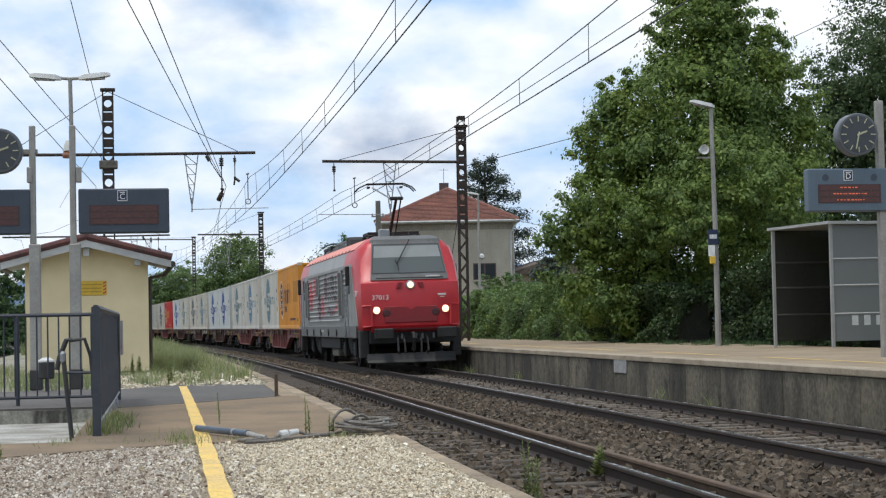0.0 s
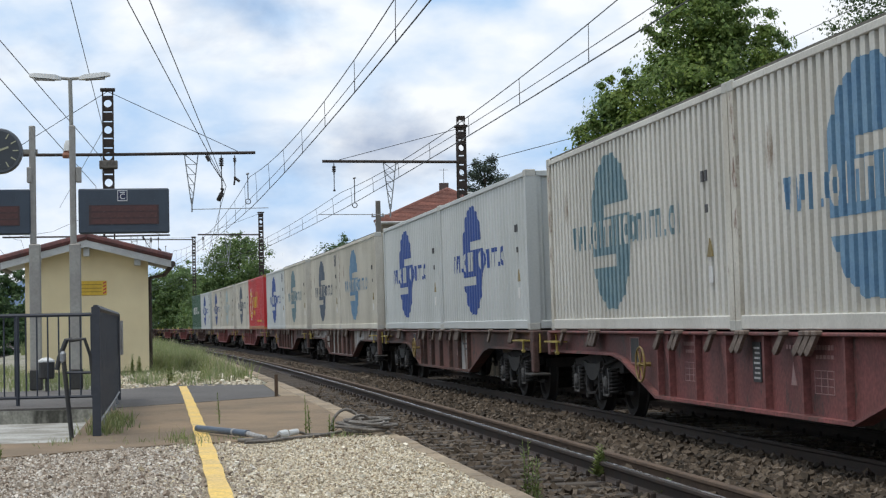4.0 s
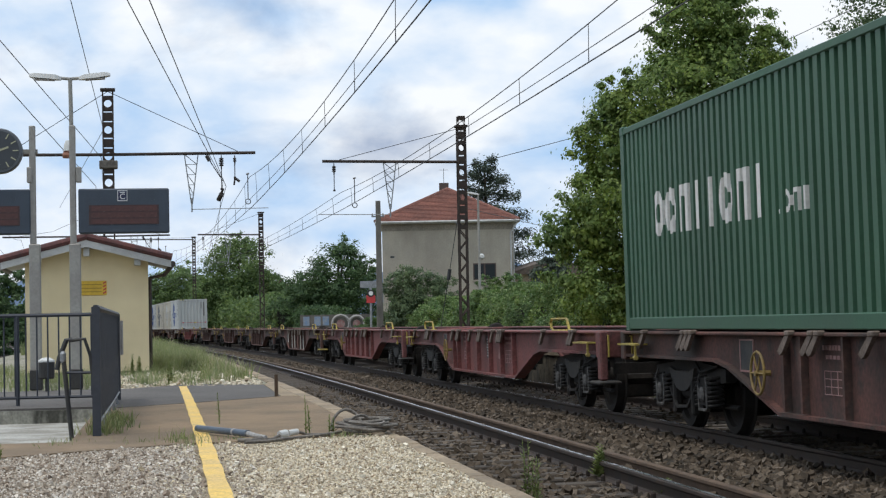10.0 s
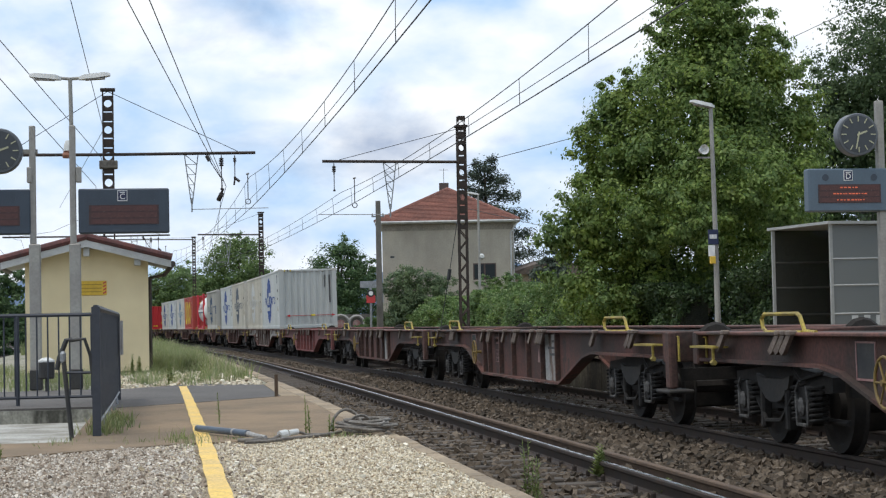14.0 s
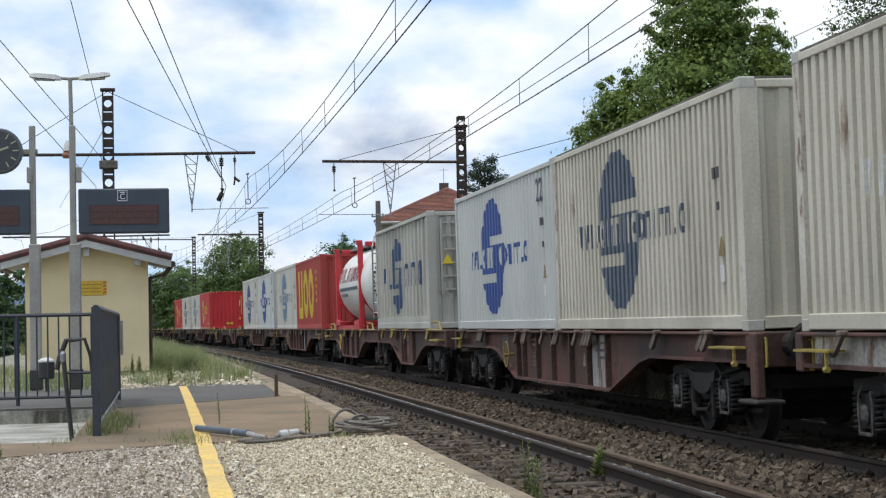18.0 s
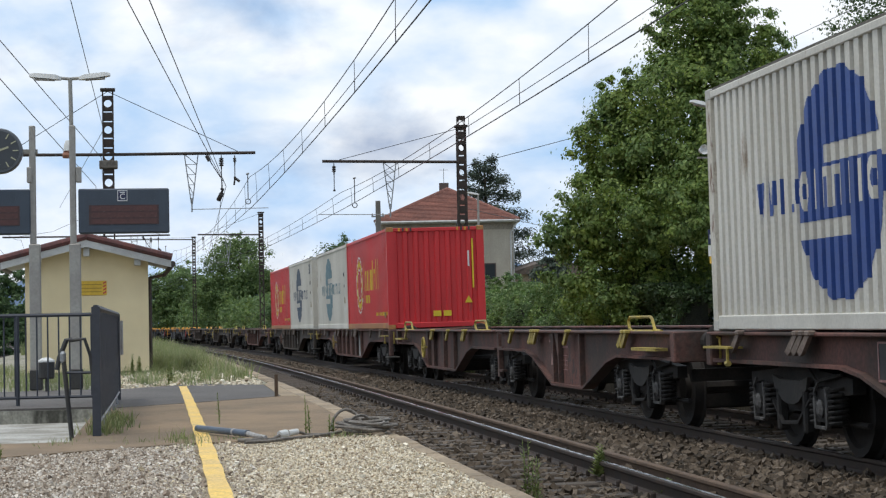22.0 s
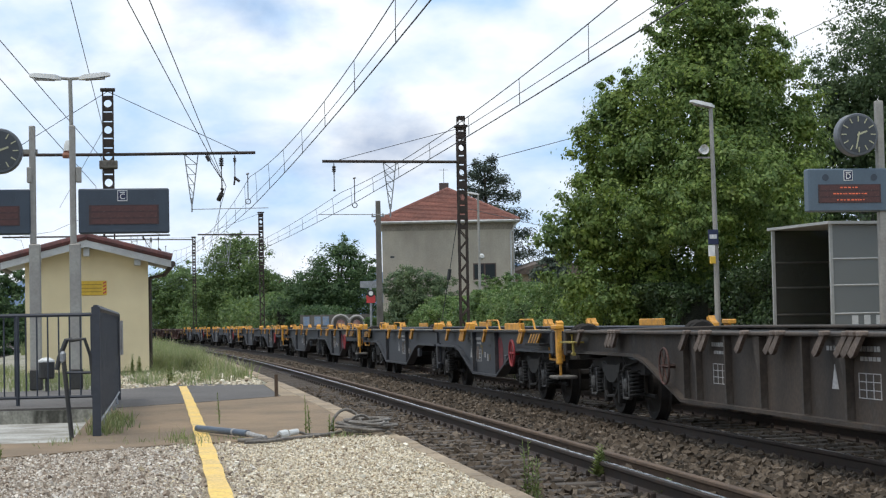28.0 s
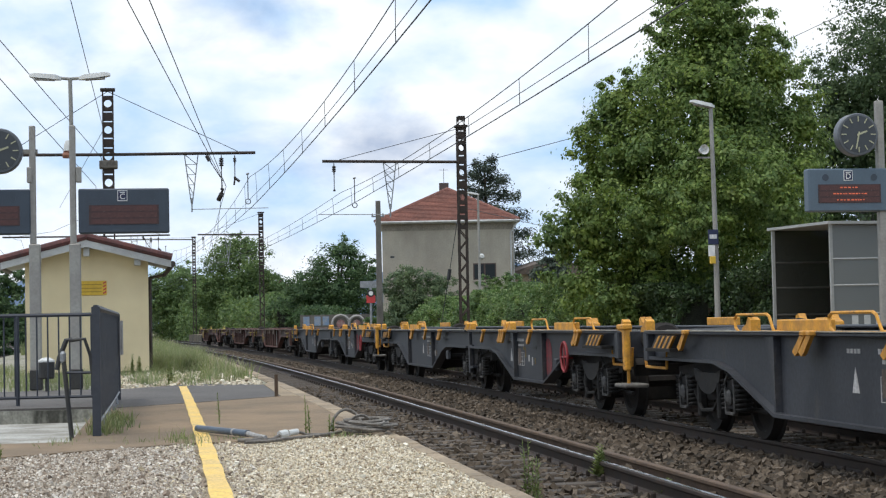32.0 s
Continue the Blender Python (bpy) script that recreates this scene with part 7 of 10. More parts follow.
    if kind == "globe":
        yc, zc = 5.30, 1.30
        g = globe(yc, zc, 0.92 if ribbed else 1.02)
        part("emblem", cached(("globe", ink, shape), lambda: paint(wave_pts, g, 0.2, 2.4, put, 0.004, 0.012).mesh("emblem", INK[ink])), None, c, "round scalloped printed emblem")
        band = glyphs(yc + 0.98, yc - 0.98, "oinniio", zc - 0.20, zc + 0.17, 0.0, 0.5)
        part("lettering", cached(("band", body, ribbed), lambda: paint(wave_pts, band, zc - 0.22, zc + 0.22, put, 0.007, 0.014, 40).mesh("lettering", m)), None, c, "pale lettering across the emblem")
        ik = {"navy": "navy", "sky": "sky"}.get(ink, ink)
        big = 0.10 if ribbed else 0.0
        w1 = glyphs(yc + 2.25 + 4 * big, yc + 1.02, "vvi.", zc - 0.19 - big, zc + 0.15 + big)
        w2 = glyphs(yc - 1.06, yc - 3.45 - 6 * big, "oninn.oi", zc - 0.19 - big, zc + 0.15 + big)
        word = lambda y, z: w1(y, z) or w2(y, z)
        part("lettering", cached(("url", ink, shape), lambda: paint(wave_pts, word, zc - 0.5, zc + 0.5, put, 0.004, 0.014, 80).mesh("lettering", INK[ik])), None, c, "printed line of lettering")
    elif kind == "ring":
        yc, zc = 7.62 + shift, 1.25
        i1, i2 = ("yellow", "white") if body == "red" else ("ink", "white")
        part("emblem", cached(("ring", body, shift), lambda: paint(wave_pts, ring(yc, zc, 0.76, body == "orange"), 0.2, 2.3, put, 0.004, 0.012).mesh("emblem", INK[i1])), None, c, "printed ring emblem")
        part("emblem_edge", cached(("ring2", body, shift), lambda: paint(wave_pts, thin_ring(yc, zc, 0.76), 0.2, 2.3, put, 0.006, 0.012).mesh("emblem_edge", INK[i2])), None, c, "white outline of the emblem")
        i3 = "yellow" if body == "red" else "ink"
        g1, g2 = glyphs(6.72 + shift, 3.3 + shift, "lniinlnll", 1.06, 1.62, 0.42, 0.46), glyphs(6.6 + shift, 5.3 + shift, "ininu", 0.72, 0.94, 0.0)
        word = lambda y, z: g1(y, z) or g2(y, z)
        part("lettering", cached(("word", body, shift), lambda: paint(wave_pts, word, 0.7, 1.9, put, 0.004, 0.014, 110).mesh("lettering", INK[i3])), None, c, "large printed name as plain strokes")
        low = bars(letter_spans(4.1 + shift, 1.5 + shift, 20, random.Random(6)), 0.36, 0.45)
        part("lettering", cached(("low", body, shift), lambda: paint(wave_pts, low, 0.3, 0.5, put, 0.004, 0.03, 20).mesh("lettering", INK[i3])), None, c, "small line of lettering")
        part("sticker", MB().box(-1.262, -1.245, 0.5, 0.72, 0.30, 0.44), INK["ochre"], c, "dull ochre sticker")
        if body == "orange":
            old = lambda y, z: 0.78 < y < 2.5 and 1.08 < z < 1.9
            part("patch", cached("patch", lambda: paint(wave_pts, old, 1.0, 2.0, put, 0.003, 0.1, 50).mesh("patch", M_patch)), None, c, "darker orange patch of old paint")
        if body == "red":
            for x in (-0.95, 0.55):
                for k in range(4):
                    part("hazard_stripe", MB().box(x + 0.1 * k, x + 0.1 * k + 0.05, -0.004, 0.1, BOX_H - 0.1, BOX_H - 0.015), M_orange_yellow if k % 2 == 0 else M_black_stripe, c)
            part("marking", MB().box(0.93, 0.97, 0.0, 0.015, 1.0, 2.25), INK["yellow"], c, "upright row of yellow marking")
            part("marking", MB().box(0.82, 0.86, 0.0, 0.015, 1.55, 1.95), INK["white"], c, "upright row of white marking")
            part("warning_sign", MB().prism([(0.72, 0.62), (0.92, 0.62), (0.82, 0.80)], -0.002, 0.018, "y"), INK["yellow"], c, "yellow warning triangle")
            for x in (-0.1, 0.16):
                part("sticker", MB().box(x, x + 0.2, 0.0, 0.016, 0.30, 0.44), INK["yellow"], c, "yellow sticker")
    elif kind == "big":
        g1 = glyphs(8.45, 2.55, "uoo", 0.40, 2.20, 0.0, 0.46)
        g3 = lambda y, z: 1.55 < y < 1.85 and any(q < z < q + 0.14 for q in (0.95, 1.2, 1.45, 1.7, 1.95))
        gap = lambda y, z: g1(y, z) or g3(y, z)
        part("lettering", cached("big", lambda: paint(wave_pts, gap, 0.3, 2.3, put, 0.004, 0.02, 120).mesh("lettering", INK["yellow"])), None, c, "huge yellow painted strokes")
        for x in (-0.3, 0.02, 0.34):
            part("lettering", MB().box(x, x + 0.22, 0.0, 0.014, 1.84, 2.12), INK["yellow"], c, "yellow strokes on the end wall")
        for x in (-0.1, 0.12, 0.34, 0.56):
            part("lettering", MB().box(x, x + 0.12, 0.0, 0.014, 1.45, 1.60), INK["yellow"], c, "small yellow strokes on the end wall")
        part("warning_sign", MB().prism([(-0.75, 1.95), (-0.55, 1.95), (-0.65, 2.15)], 0.0, 0.014, "y"), INK["yellow"], c, "yellow warning triangle")
    elif kind == "line":
        g1, g2 = glyphs(7.7, 3.4, "ooniioni", 1.12, 1.66, 0.0, 0.5), glyphs(3.2, 2.2, ".oni", 1.12, 1.34, 0.0)
        word = lambda y, z: g1(y, z) or g2(y, z)
        part("lettering", cached("line", lambda: paint(wave_pts, word, 1.0, 1.7, put, 0.004, 0.014, 80).mesh("lettering", INK["white"])), None, c, "white printed name as plain strokes")
    if number:
        part("number", letters(number, 0.52, INK["ink"]), None, c, "stencilled fleet number", m=Matrix.Translation((-1.243, 1.05, 2.16)) @ Matrix.Rotation(-math.pi / 2, 4, "Z"))
    if kind == "globe" and not ribbed:
        part("warning_sign", MB().prism([(0.72, 0.80), (0.92, 0.80), (0.82, 1.0)], -1.246, -1.232, "x"), INK["ochre"], c, "dull ochre warning triangle")
        part("sticker", MB().box(-1.246, -1.232, 0.74, 0.88, 0.52, 0.70), INK["white"], c, "white data sticker")
        for k, (y, h) in enumerate(((0.98, 0.12), (0.84, 0.12), (0.86, 0.09))):
            z = 1.62 if k < 2 else 1.28
            part("lettering", MB().box(-1.244, -1.232, y, y + 0.09, z, z + h), INK["dark"], c, "short dark marking")
    return c


def end_dress(c, what):
    """Marks on the front end of a container that leads a group."""
    if what == "arrow":
        part("arrow", MB().box(-0.82, 1.05, -0.004, 0.012, 0.552, 0.570), INK["red"], c, "thin red arrow line")
        part("arrow_head", MB().prism([(-0.95, 0.56), (-0.8, 0.50), (-0.8, 0.62)], -0.004, 0.012, "y"), INK["red"], c, "red arrow head")
        part("arrow_head", MB().prism([(1.18, 0.56), (1.03, 0.50), (1.03, 0.62)], -0.004, 0.012, "y"), INK["red"], c, "red arrow head")
        part("marking", MB().box(0.72, 0.76, -0.002, 0.014, 1.75, 2.3), INK["dark"], c, "upright row of dark marking")
        part("sticker", MB().box(0.12, 0.30, -0.008, 0.014, 0.53, 0.60), INK["yellow"], c, "yellow caution sticker")
        part("marking", MB().box(0.93, 0.98, -0.002, 0.014, 1.1, 2.3), INK["dark"], c, "upright row of dark marking")
        for k in range(3):
            part("hazard_stripe", MB().box(-1.0 + 0.12 * k, -0.95 + 0.12 * k, -0.004, 0.1, BOX_H - 0.1, BOX_H - 0.015), INK["yellow"] if k % 2 == 0 else M_black_stripe, c)
    if what == "ladder":
        lad = part("ladder", MB().box(-0.98, -0.94, -0.06, -0.02, 0.75, 2.4).box(-0.60, -0.56, -0.06, -0.02, 0.75, 2.4), BODY["stone"], c)
        for k in range(6):
            part("rung", MB().box(-0.96, -0.58, -0.055, -0.025, 0.85 + 0.29 * k, 0.885 + 0.29 * k), BODY["stone"], lad)
        part("end_plate", MB().box(-0.5, 0.98, -0.012, 0.03, 0.55, 2.42, 0.01), BODY["stone"], c)
        for x in (-0.50, 0.38, 0.76):
            part("rib", MB().box(x, x + 0.12, -0.06, -0.01, 0.75, 2.4, 0.01), BODY["stone"], c)
        part("emblem", MB().lathe([(0.28, 0.0), (0.28, 0.012)], (0.0, -0.03, 1.66), "y", 28), INK["navy"], c, "round blue emblem")
        part("emblem_bar", MB().box(-0.23, 0.23, -0.038, -0.029, 1.61, 1.70), INK["white"], c, "white strokes on the emblem")
        part("warning_sign", MB().prism([(-0.95, 1.42), (-0.72, 1.42), (-0.835, 1.64)], -0.075, -0.058, "y"), INK["yellow"], c, "yellow warning triangle")
        part("warning_sign", MB().prism([(-0.13, 0.86), (0.13, 0.86), (0.0, 1.08)], -0.03, -0.01, "y"), INK["red"], c, "red warning triangle")
        part("sign_field", MB().prism([(-0.08, 0.885), (0.08, 0.885), (0.0, 1.03)], -0.034, -0.028, "y"), INK["white"], c)
        part("hub", MB().lathe([(0.07, 0.0), (0.06, -0.05)], (-0.2, -0.02, 2.3), "y", 12), M_grime, c, "dark round fitting")
        part("hub", MB().lathe([(0.07, 0.0), (0.06, -0.05)], (-0.03, -0.02, 2.3), "y", 12), M_grime, c, "dark round fitting")
        part("marking", MB().box(-0.45, 0.45, -0.08, -0.012, 2.44, 2.50), INK["dark"], c, "row of dark marking")
        part("marking", MB().box(-0.45, 0.55, -0.03, -0.01, 0.60, 0.66), INK["navy"], c, "row of blue marking")
        part("lid", MB().box(-0.25, 0.7, -0.03, 0.02, 0.12, 0.50, 0.02), M_galv, c, "grey discharge cover")


def tank_container():
    """A twenty-foot tank in a red end frame; front at y = 0."""
    c = thing("tank_container", "white cylindrical tank container in a bright red frame", "tank container", group="containers on the train")
    red = mat("bright_red_frame", (0.55, 0.03, 0.04), (0.45, 0.025, 0.035), 0.5, scale=2, fine=30, speck=0.1)
    white = mat("white_tank_cladding", (0.76, 0.75, 0.71), (0.66, 0.65, 0.61), 0.4, scale=0.8, fine=30, streak=0.4, speck=0.05)
    prof = [(0.05, 0.22), (0.6, 0.27), (0.90, 0.36), (1.07, 0.50), (1.165, 0.74)] + [(1.165, 0.72 + 0.9 * i) for i in range(1, 8)] + [(1.06, 7.5), (0.86, 7.72), (0.55, 7.86), (0.05, 7.95)]
    zc = 1.34
    part("barrel", MB().lathe(prof, (0, 0, zc), "y", 40), white, c, "white clad tank barrel", smooth=True)
    dots = MB()
    for a in range(44):
        an = a * 6.28318 / 44
        dots.box(0.93 * math.cos(an) - 0.03, 0.93 * math.cos(an) + 0.03, 0.255, 0.275, zc + 0.93 * math.sin(an) - 0.03, zc + 0.93 * math.sin(an) + 0.03)
    tagged(part("rim_marking", dots, INK["dark"], c, "ring of dark squares"), kind="stuff")
    for y in (1.35, 7.35):
        f = part("end_frame", MB().box(-1.22, -1.07, y, y + 0.16, 0.12, 2.5, 0.02).box(1.07, 1.22, y, y + 0.16, 0.12, 2.5, 0.02), red, c, "red frame posts")
        part("top_beam", MB().box(-1.0, 1.0, y + 0.02, y + 0.14, 2.38, 2.52, 0.02), red, f)
        part("bottom_beam", MB().box(-1.07, 1.07, y + 0.02, y + 0.14, 0.08, 0.24, 0.02), red, f)
        d = 1 if y < 4 else -1
        for sx in (-1, 1):
            part("brace", MB().prism([(y + 0.08, 0.12), (y + 0.08 + d * 1.15, 0.12), (y + 0.08 + d * 1.15, 0.24), (y + 0.08, 0.30)], sx * 1.2 - 0.05, sx * 1.2 + 0.05, "x"), red, f)
            part("brace", MB().tube([(sx * 1.15, y + 0.08, 0.95), (sx * 0.55, y + 0.08 + d * 0.1, 0.24)], 0.06, 6), red, f)
    for sx in (-1.16, 1.16):
        part("base_rail", MB().box(sx - 0.05, sx + 0.05, 1.4, 7.45, 0.0, 0.11, 0.01), red, c)
    for sx in (-1.165, 1.165):
        for y in (1.43, 7.43):
            part("corner_casting", MB().box(sx - 0.085, sx + 0.085, y - 0.09, y + 0.09, 0.0, 0.12, 0.01), red, c)
            part("corner_casting", MB().box(sx - 0.085, sx + 0.085, y - 0.09, y + 0.09, 2.44, 2.555, 0.01), red, c)
    part("walkway", MB().box(-0.75, -0.2, 0.6, 7.4, 2.46, 2.5).box(0.2, 0.75, 0.6, 7.4, 2.46, 2.5), M_galv, c, "grey roof walkway")
    lad = part("ladder", MB().tube([(-0.95, 0.3, 0.3), (-0.95, 0.2, 2.3), (-0.85, 0.4, 2.62)], 0.025, 6).tube([(-0.55, 0.2, 0.3), (-0.55, 0.12, 2.3), (-0.5, 0.4, 2.62)], 0.025, 6), M_galv, c, "grey steel ladder")
    for k in range(7):
        part("rung", MB().tube([(-0.95, 0.28, 0.45 + 0.28 * k), (-0.55, 0.18, 0.45 + 0.28 * k)], 0.016, 5), M_galv, lad)
    def on_barrel(y, d, z):
        a = math.asin(max(-1.0, min(1.0, (z - zc) / 1.165)))
        return (-(1.165 - d) * math.cos(a), y, zc + (1.165 - d) * math.sin(a))
    name = glyphs(6.95, 2.0, "nin.niuono", 1.42, 1.86, 0.0, 0.5)
    part("lettering", paint([(2.0, 0.0), (6.95, 0.0)], name, 1.40, 1.90, on_barrel, 0.006, 0.022, 40, 0.07), INK["maroon"], c, "large dark red printed shapes")
    line = lambda y, z: 2.2 < y < 6.8
    part("lettering", paint([(2.2, 0.0), (6.8, 0.0)], line, 1.17, 1.27, on_barrel, 0.006, 0.5, 3, 0.05), INK["slate"], c, "thin grey printed bar")
    small = glyphs(6.7, 5.0, "inininin", 1.0, 1.09, 0.0, 0.5)
    part("lettering", paint([(5.0, 0.0), (6.7, 0.0)], small, 0.99, 1.1, on_barrel, 0.005, 0.02, 12), INK["slate"], c, "small grey printed shapes")
    part("emblem", MB().box(-0.35, 0.25, 0.06, 0.2, 1.75, 1.98, 0.03), INK["yellow"], c, "golden printed emblem")
    part("warning_sign", MB().prism([(-0.62, 1.85), (-0.32, 1.85), (-0.47, 2.12)], 0.02, 0.16, "y"), INK["yellow"], c, "yellow warning triangle")
    return c


# ---------------------------------------------------------------- wagons
def bogie(parent, y, key="bogie"):
    """A two-axle bogie at y: frame, wheels, axle boxes, springs."""
    def frame_mesh():
        mb = MB().box(-1.0, 1.0, -0.22, 0.22, 0.5, 0.78, 0.03)
        for sx in (-1, 1):
            x0, x1 = (sx * 1.0 - 0.06, sx * 1.0 + 0.06)
            mb.prism([(-1.45, 0.60), (-1.45, 0.74), (-0.6, 0.80), (-0.35, 0.92), (0.35, 0.92), (0.6, 0.80), (1.45, 0.74), (1.45, 0.60), (1.15, 0.58), (0.55, 0.60), (0.3, 0.40), (-0.3, 0.40), (-0.55, 0.60), (-1.15, 0.58)], x0, x1, "x")
            mb.tube([(sx * 0.93, -1.5, 0.32), (sx * 0.93, 1.5, 0.32)], 0.03, 6)
        mb.box(-0.72, 0.72, -0.62, -0.52, 0.18, 0.62, 0.02).box(-0.72, 0.72, 0.52, 0.62, 0.18, 0.62, 0.02)
        mb.tube([(-1.12, -0.55, 0.56), (-1.14, -0.2, 0.30), (-1.14, 0.25, 0.28), (-1.12, 0.6, 0.5)], 0.022, 5).tube([(-1.1, -1.3, 0.78), (-1.12, -0.7, 0.70), (-1.12, -0.45, 0.84)], 0.018, 5)
        mb.box(-0.9, 0.9, -1.5, -1.42, 0.55, 0.70).box(-0.9, 0.9, 1.42, 1.5, 0.55, 0.70)
        for sx in (-1.1, 1.1):
            for e in (-0.38, 0.38):
                mb.box(sx - 0.05, sx + 0.05, e - 0.05, e + 0.05, 0.2, 0.62, 0.02)
        return mb.mesh("bogie", M_grime)
    b = part("bogie", cached("bogie", frame_mesh), None, parent, m=Matrix.Translation((0, y, 0)))
    prof = [(0.08, -0.09), (0.16, -0.09), (0.17, -0.03), (0.36, -0.02), (0.38, -0.065), (0.455, -0.065), (0.46, 0.04), (0.49, 0.06), (0.49, 0.07), (0.38, 0.065), (0.36, 0.02), (0.17, 0.03), (0.10, 0.07)]
    wl = cached("wheel", lambda: MB().lathe(prof, (0, 0, 0), "x", 24).mesh("wheel", M_wheel, True))
    ax = cached("axle", lambda: MB().tube([(-0.75, 0, 0.46), (0.75, 0, 0.46)], 0.085, 8).mesh("axle", M_grime))

    def box_mesh():
        mb = MB().prism([(-0.17, 0.34), (-0.19, 0.5), (-0.12, 0.64), (0.12, 0.64), (0.19, 0.5), (0.17, 0.34)], -1.16, -0.98, "x")
        return mb.mesh("axle_box", M_grime)
    ab = cached("axle_box", box_mesh)
    
    def guide_mesh():
        mb = MB().lathe([(0.085, 0.0), (0.09, -0.02), (0.05, -0.04)], (-1.16, 0, 0.46), "x", 10)
        mb.prism([(-0.15, 0.66), (-0.19, 0.52), (-0.17, 0.30), (-0.125, 0.27), (-0.135, 0.5), (-0.11, 0.66)], -1.175, -1.13, "x")
        mb.prism([(0.15, 0.66), (0.19, 0.52), (0.17, 0.30), (0.125, 0.27), (0.135, 0.5), (0.11, 0.66)], -1.175, -1.13, "x")
        mb.tube([(-1.17, -0.14, 0.29), (-1.17, 0.14, 0.29)], 0.018, 5)
        mb.tube([(-1.18, 0.02, 0.70), (-1.19, 0.10, 0.60), (-1.18, 0.05, 0.50)], 0.014, 5)
        return mb.mesh("axle_guide", M_axle_cap)
    cap = cached("axle_guide", guide_mesh)

    def spring_mesh():
        mb = MB()
        mb.tube([(-1.09 + 0.085 * math.cos(a * 0.785), 0.085 * math.sin(a * 0.785), 0.31 + 0.0062 * a) for a in range(57)], 0.017, 5)
        return mb.mesh("spring", M_grime)
    sp = cached("spring", spring_mesh)
    vp = cached("side_plate", lambda: MB().prism([(-0.52, 0.74), (-0.30, 0.70), (0.30, 0.70), (0.52, 0.74), (0.46, 0.62), (0.24, 0.50), (0.10, 0.47), (-0.10, 0.47), (-0.24, 0.50), (-0.46, 0.62)], -1.15, -1.11, "x").mesh("side_plate", M_worn_plate))
    part("side_plate", vp, None, b, "worn curved bogie plate")
    for e in (-0.9, 0.9):
        part("axle", ax, None, b, m=Matrix.Translation((0, e, 0)))
        for sx in (-1, 1):
            f = Matrix.Translation((0, e, 0)) @ (Matrix.Identity(4) if sx < 0 else Matrix.Rotation(math.pi, 4, "Z"))
            part("wheel", wl, None, b, m=f @ Matrix.Translation((-0.755, 0, 0.46)))
            part("axle_box", ab, None, b, m=f)
            if sx < 0:
                part("axle_guide", cap, None, b, "dusty axle guide", m=f)
                for o in (-0.25, 0.25):
                    part("spring", sp, None, b, m=f @ Matrix.Translation((0, o, 0)))
    return b


def buffers(w, length):
    def buf():
        mb = MB().lathe([(0.12, 0.62), (0.12, 0.28), (0.095, 0.27), (0.095, 0.09), (0.20, 0.07), (0.23, 0.03), (0.20, 0.0)], (0, 0, 1.03), "y", 14)
        return mb.mesh("buffer", M_grime)
    me = cached("buffer", buf)
    hook = cached("hook", lambda: MB().tube([(0, 0.6, 1.0), (0, 0.12, 1.0), (0, 0.05, 0.9), (0, 0.2, 0.62), (0, 0.35, 0.72)], 0.035, 6).mesh("coupling", M_grime))
    for y, rz in ((0, 0), (length, math.pi)):
        r = Matrix.Translation((0, y, 0)) @ Matrix.Rotation(rz, 4, "Z")
        for x in (-0.875, 0.875):
            part("buffer", me, None, w, m=r @ Matrix.Translation((x, 0, 0)))
        part("coupling", hook, None, w, m=r)
        part("air_hose", cached("hose", lambda: MB().tube([(0.35, 0.6, 0.95), (0.36, 0.35, 0.85), (0.36, 0.15, 0.5), (0.32, 0.0, 0.45)], 0.03, 6).mesh("air_hose", M_black)), None, w, m=r)


M_hook = mat("worn_hook_steel", (0.20, 0.155, 0.125), (0.11, 0.08, 0.062), 0.7, 0.2, scale=6, fine=40, rnd=0.2)


def spigots(w, ys, material, key):
    """Folded container spigots that hang aslant below the sill, alone or two and three together."""
    hook = cached(("hook", key), lambda: MB().prism([(-0.02, 1.14), (0.10, 1.14), (0.34, 0.985), (0.27, 0.945), (0.20, 0.97)], -1.345, -1.305, "x").box(-1.36, -1.28, -0.03, 0.09, 1.13, 1.18, 0.012).mesh("spigot", material))
    for i, y in enumerate(ys):
        for j in range((2, 1, 3, 1, 2, 1)[i % 6]):
            part("spigot", hook, None, w, m=Matrix.Translation((0, y + 0.17 * j, 0)))


def girder(w, pts, ribs, material, key, trim=None):
    """A fish-bellied side girder on each side with upright ribs."""
    zlow = min(z for _, z in pts)
    trim = trim or material
    low = sorted(p for p in pts if p[1] < 1.0)

    def build(far):
        mb = MB().prism(pts, -1.20, -1.165, "x")
        if far:
            mb.moved(Matrix.Diagonal((-1, 1, 1, 1)))
        return mb.mesh("side_girder", material)
    near = part("side_girder", cached(("girder", key, 0), lambda: build(False)), None, w)
    part("side_girder", cached(("girder", key, 1), lambda: build(True)), None, w)
    strap = [(y, z - 0.02) for y, z in low] + [(y, z + 0.015) for y, z in reversed(low)]
    for k in (0, 1):
        part("bottom_flange", cached(("strap", key, k), lambda: MB().prism(strap, 1.10 if k else -1.28, 1.28 if k else -1.10, "x").mesh("bottom_flange", trim)), None, w)
    rb = cached(("rib", key), lambda: MB().box(-1.275, -1.20, -0.025, 0.025, zlow + 0.03, 1.12).mesh("rib", trim))
    gs = cached(("gusset", key), lambda: MB().prism([(0.025, 1.12), (0.24, 1.12), (0.03, 0.72)], -1.27, -1.215, "x").mesh("gusset", trim))
    for i, y in enumerate(ribs):
        part("rib", rb, None, near, m=Matrix.Translation((0, y, 0)))
        if i % 2:
            part("gusset", gs, None, near, m=Matrix.Translation((0, y, 0)))


M_dull_pink = mat("faded_pink_marking", (0.36, 0.22, 0.20), (0.26, 0.13, 0.12), 0.7, scale=5, fine=30, speck=0.15)


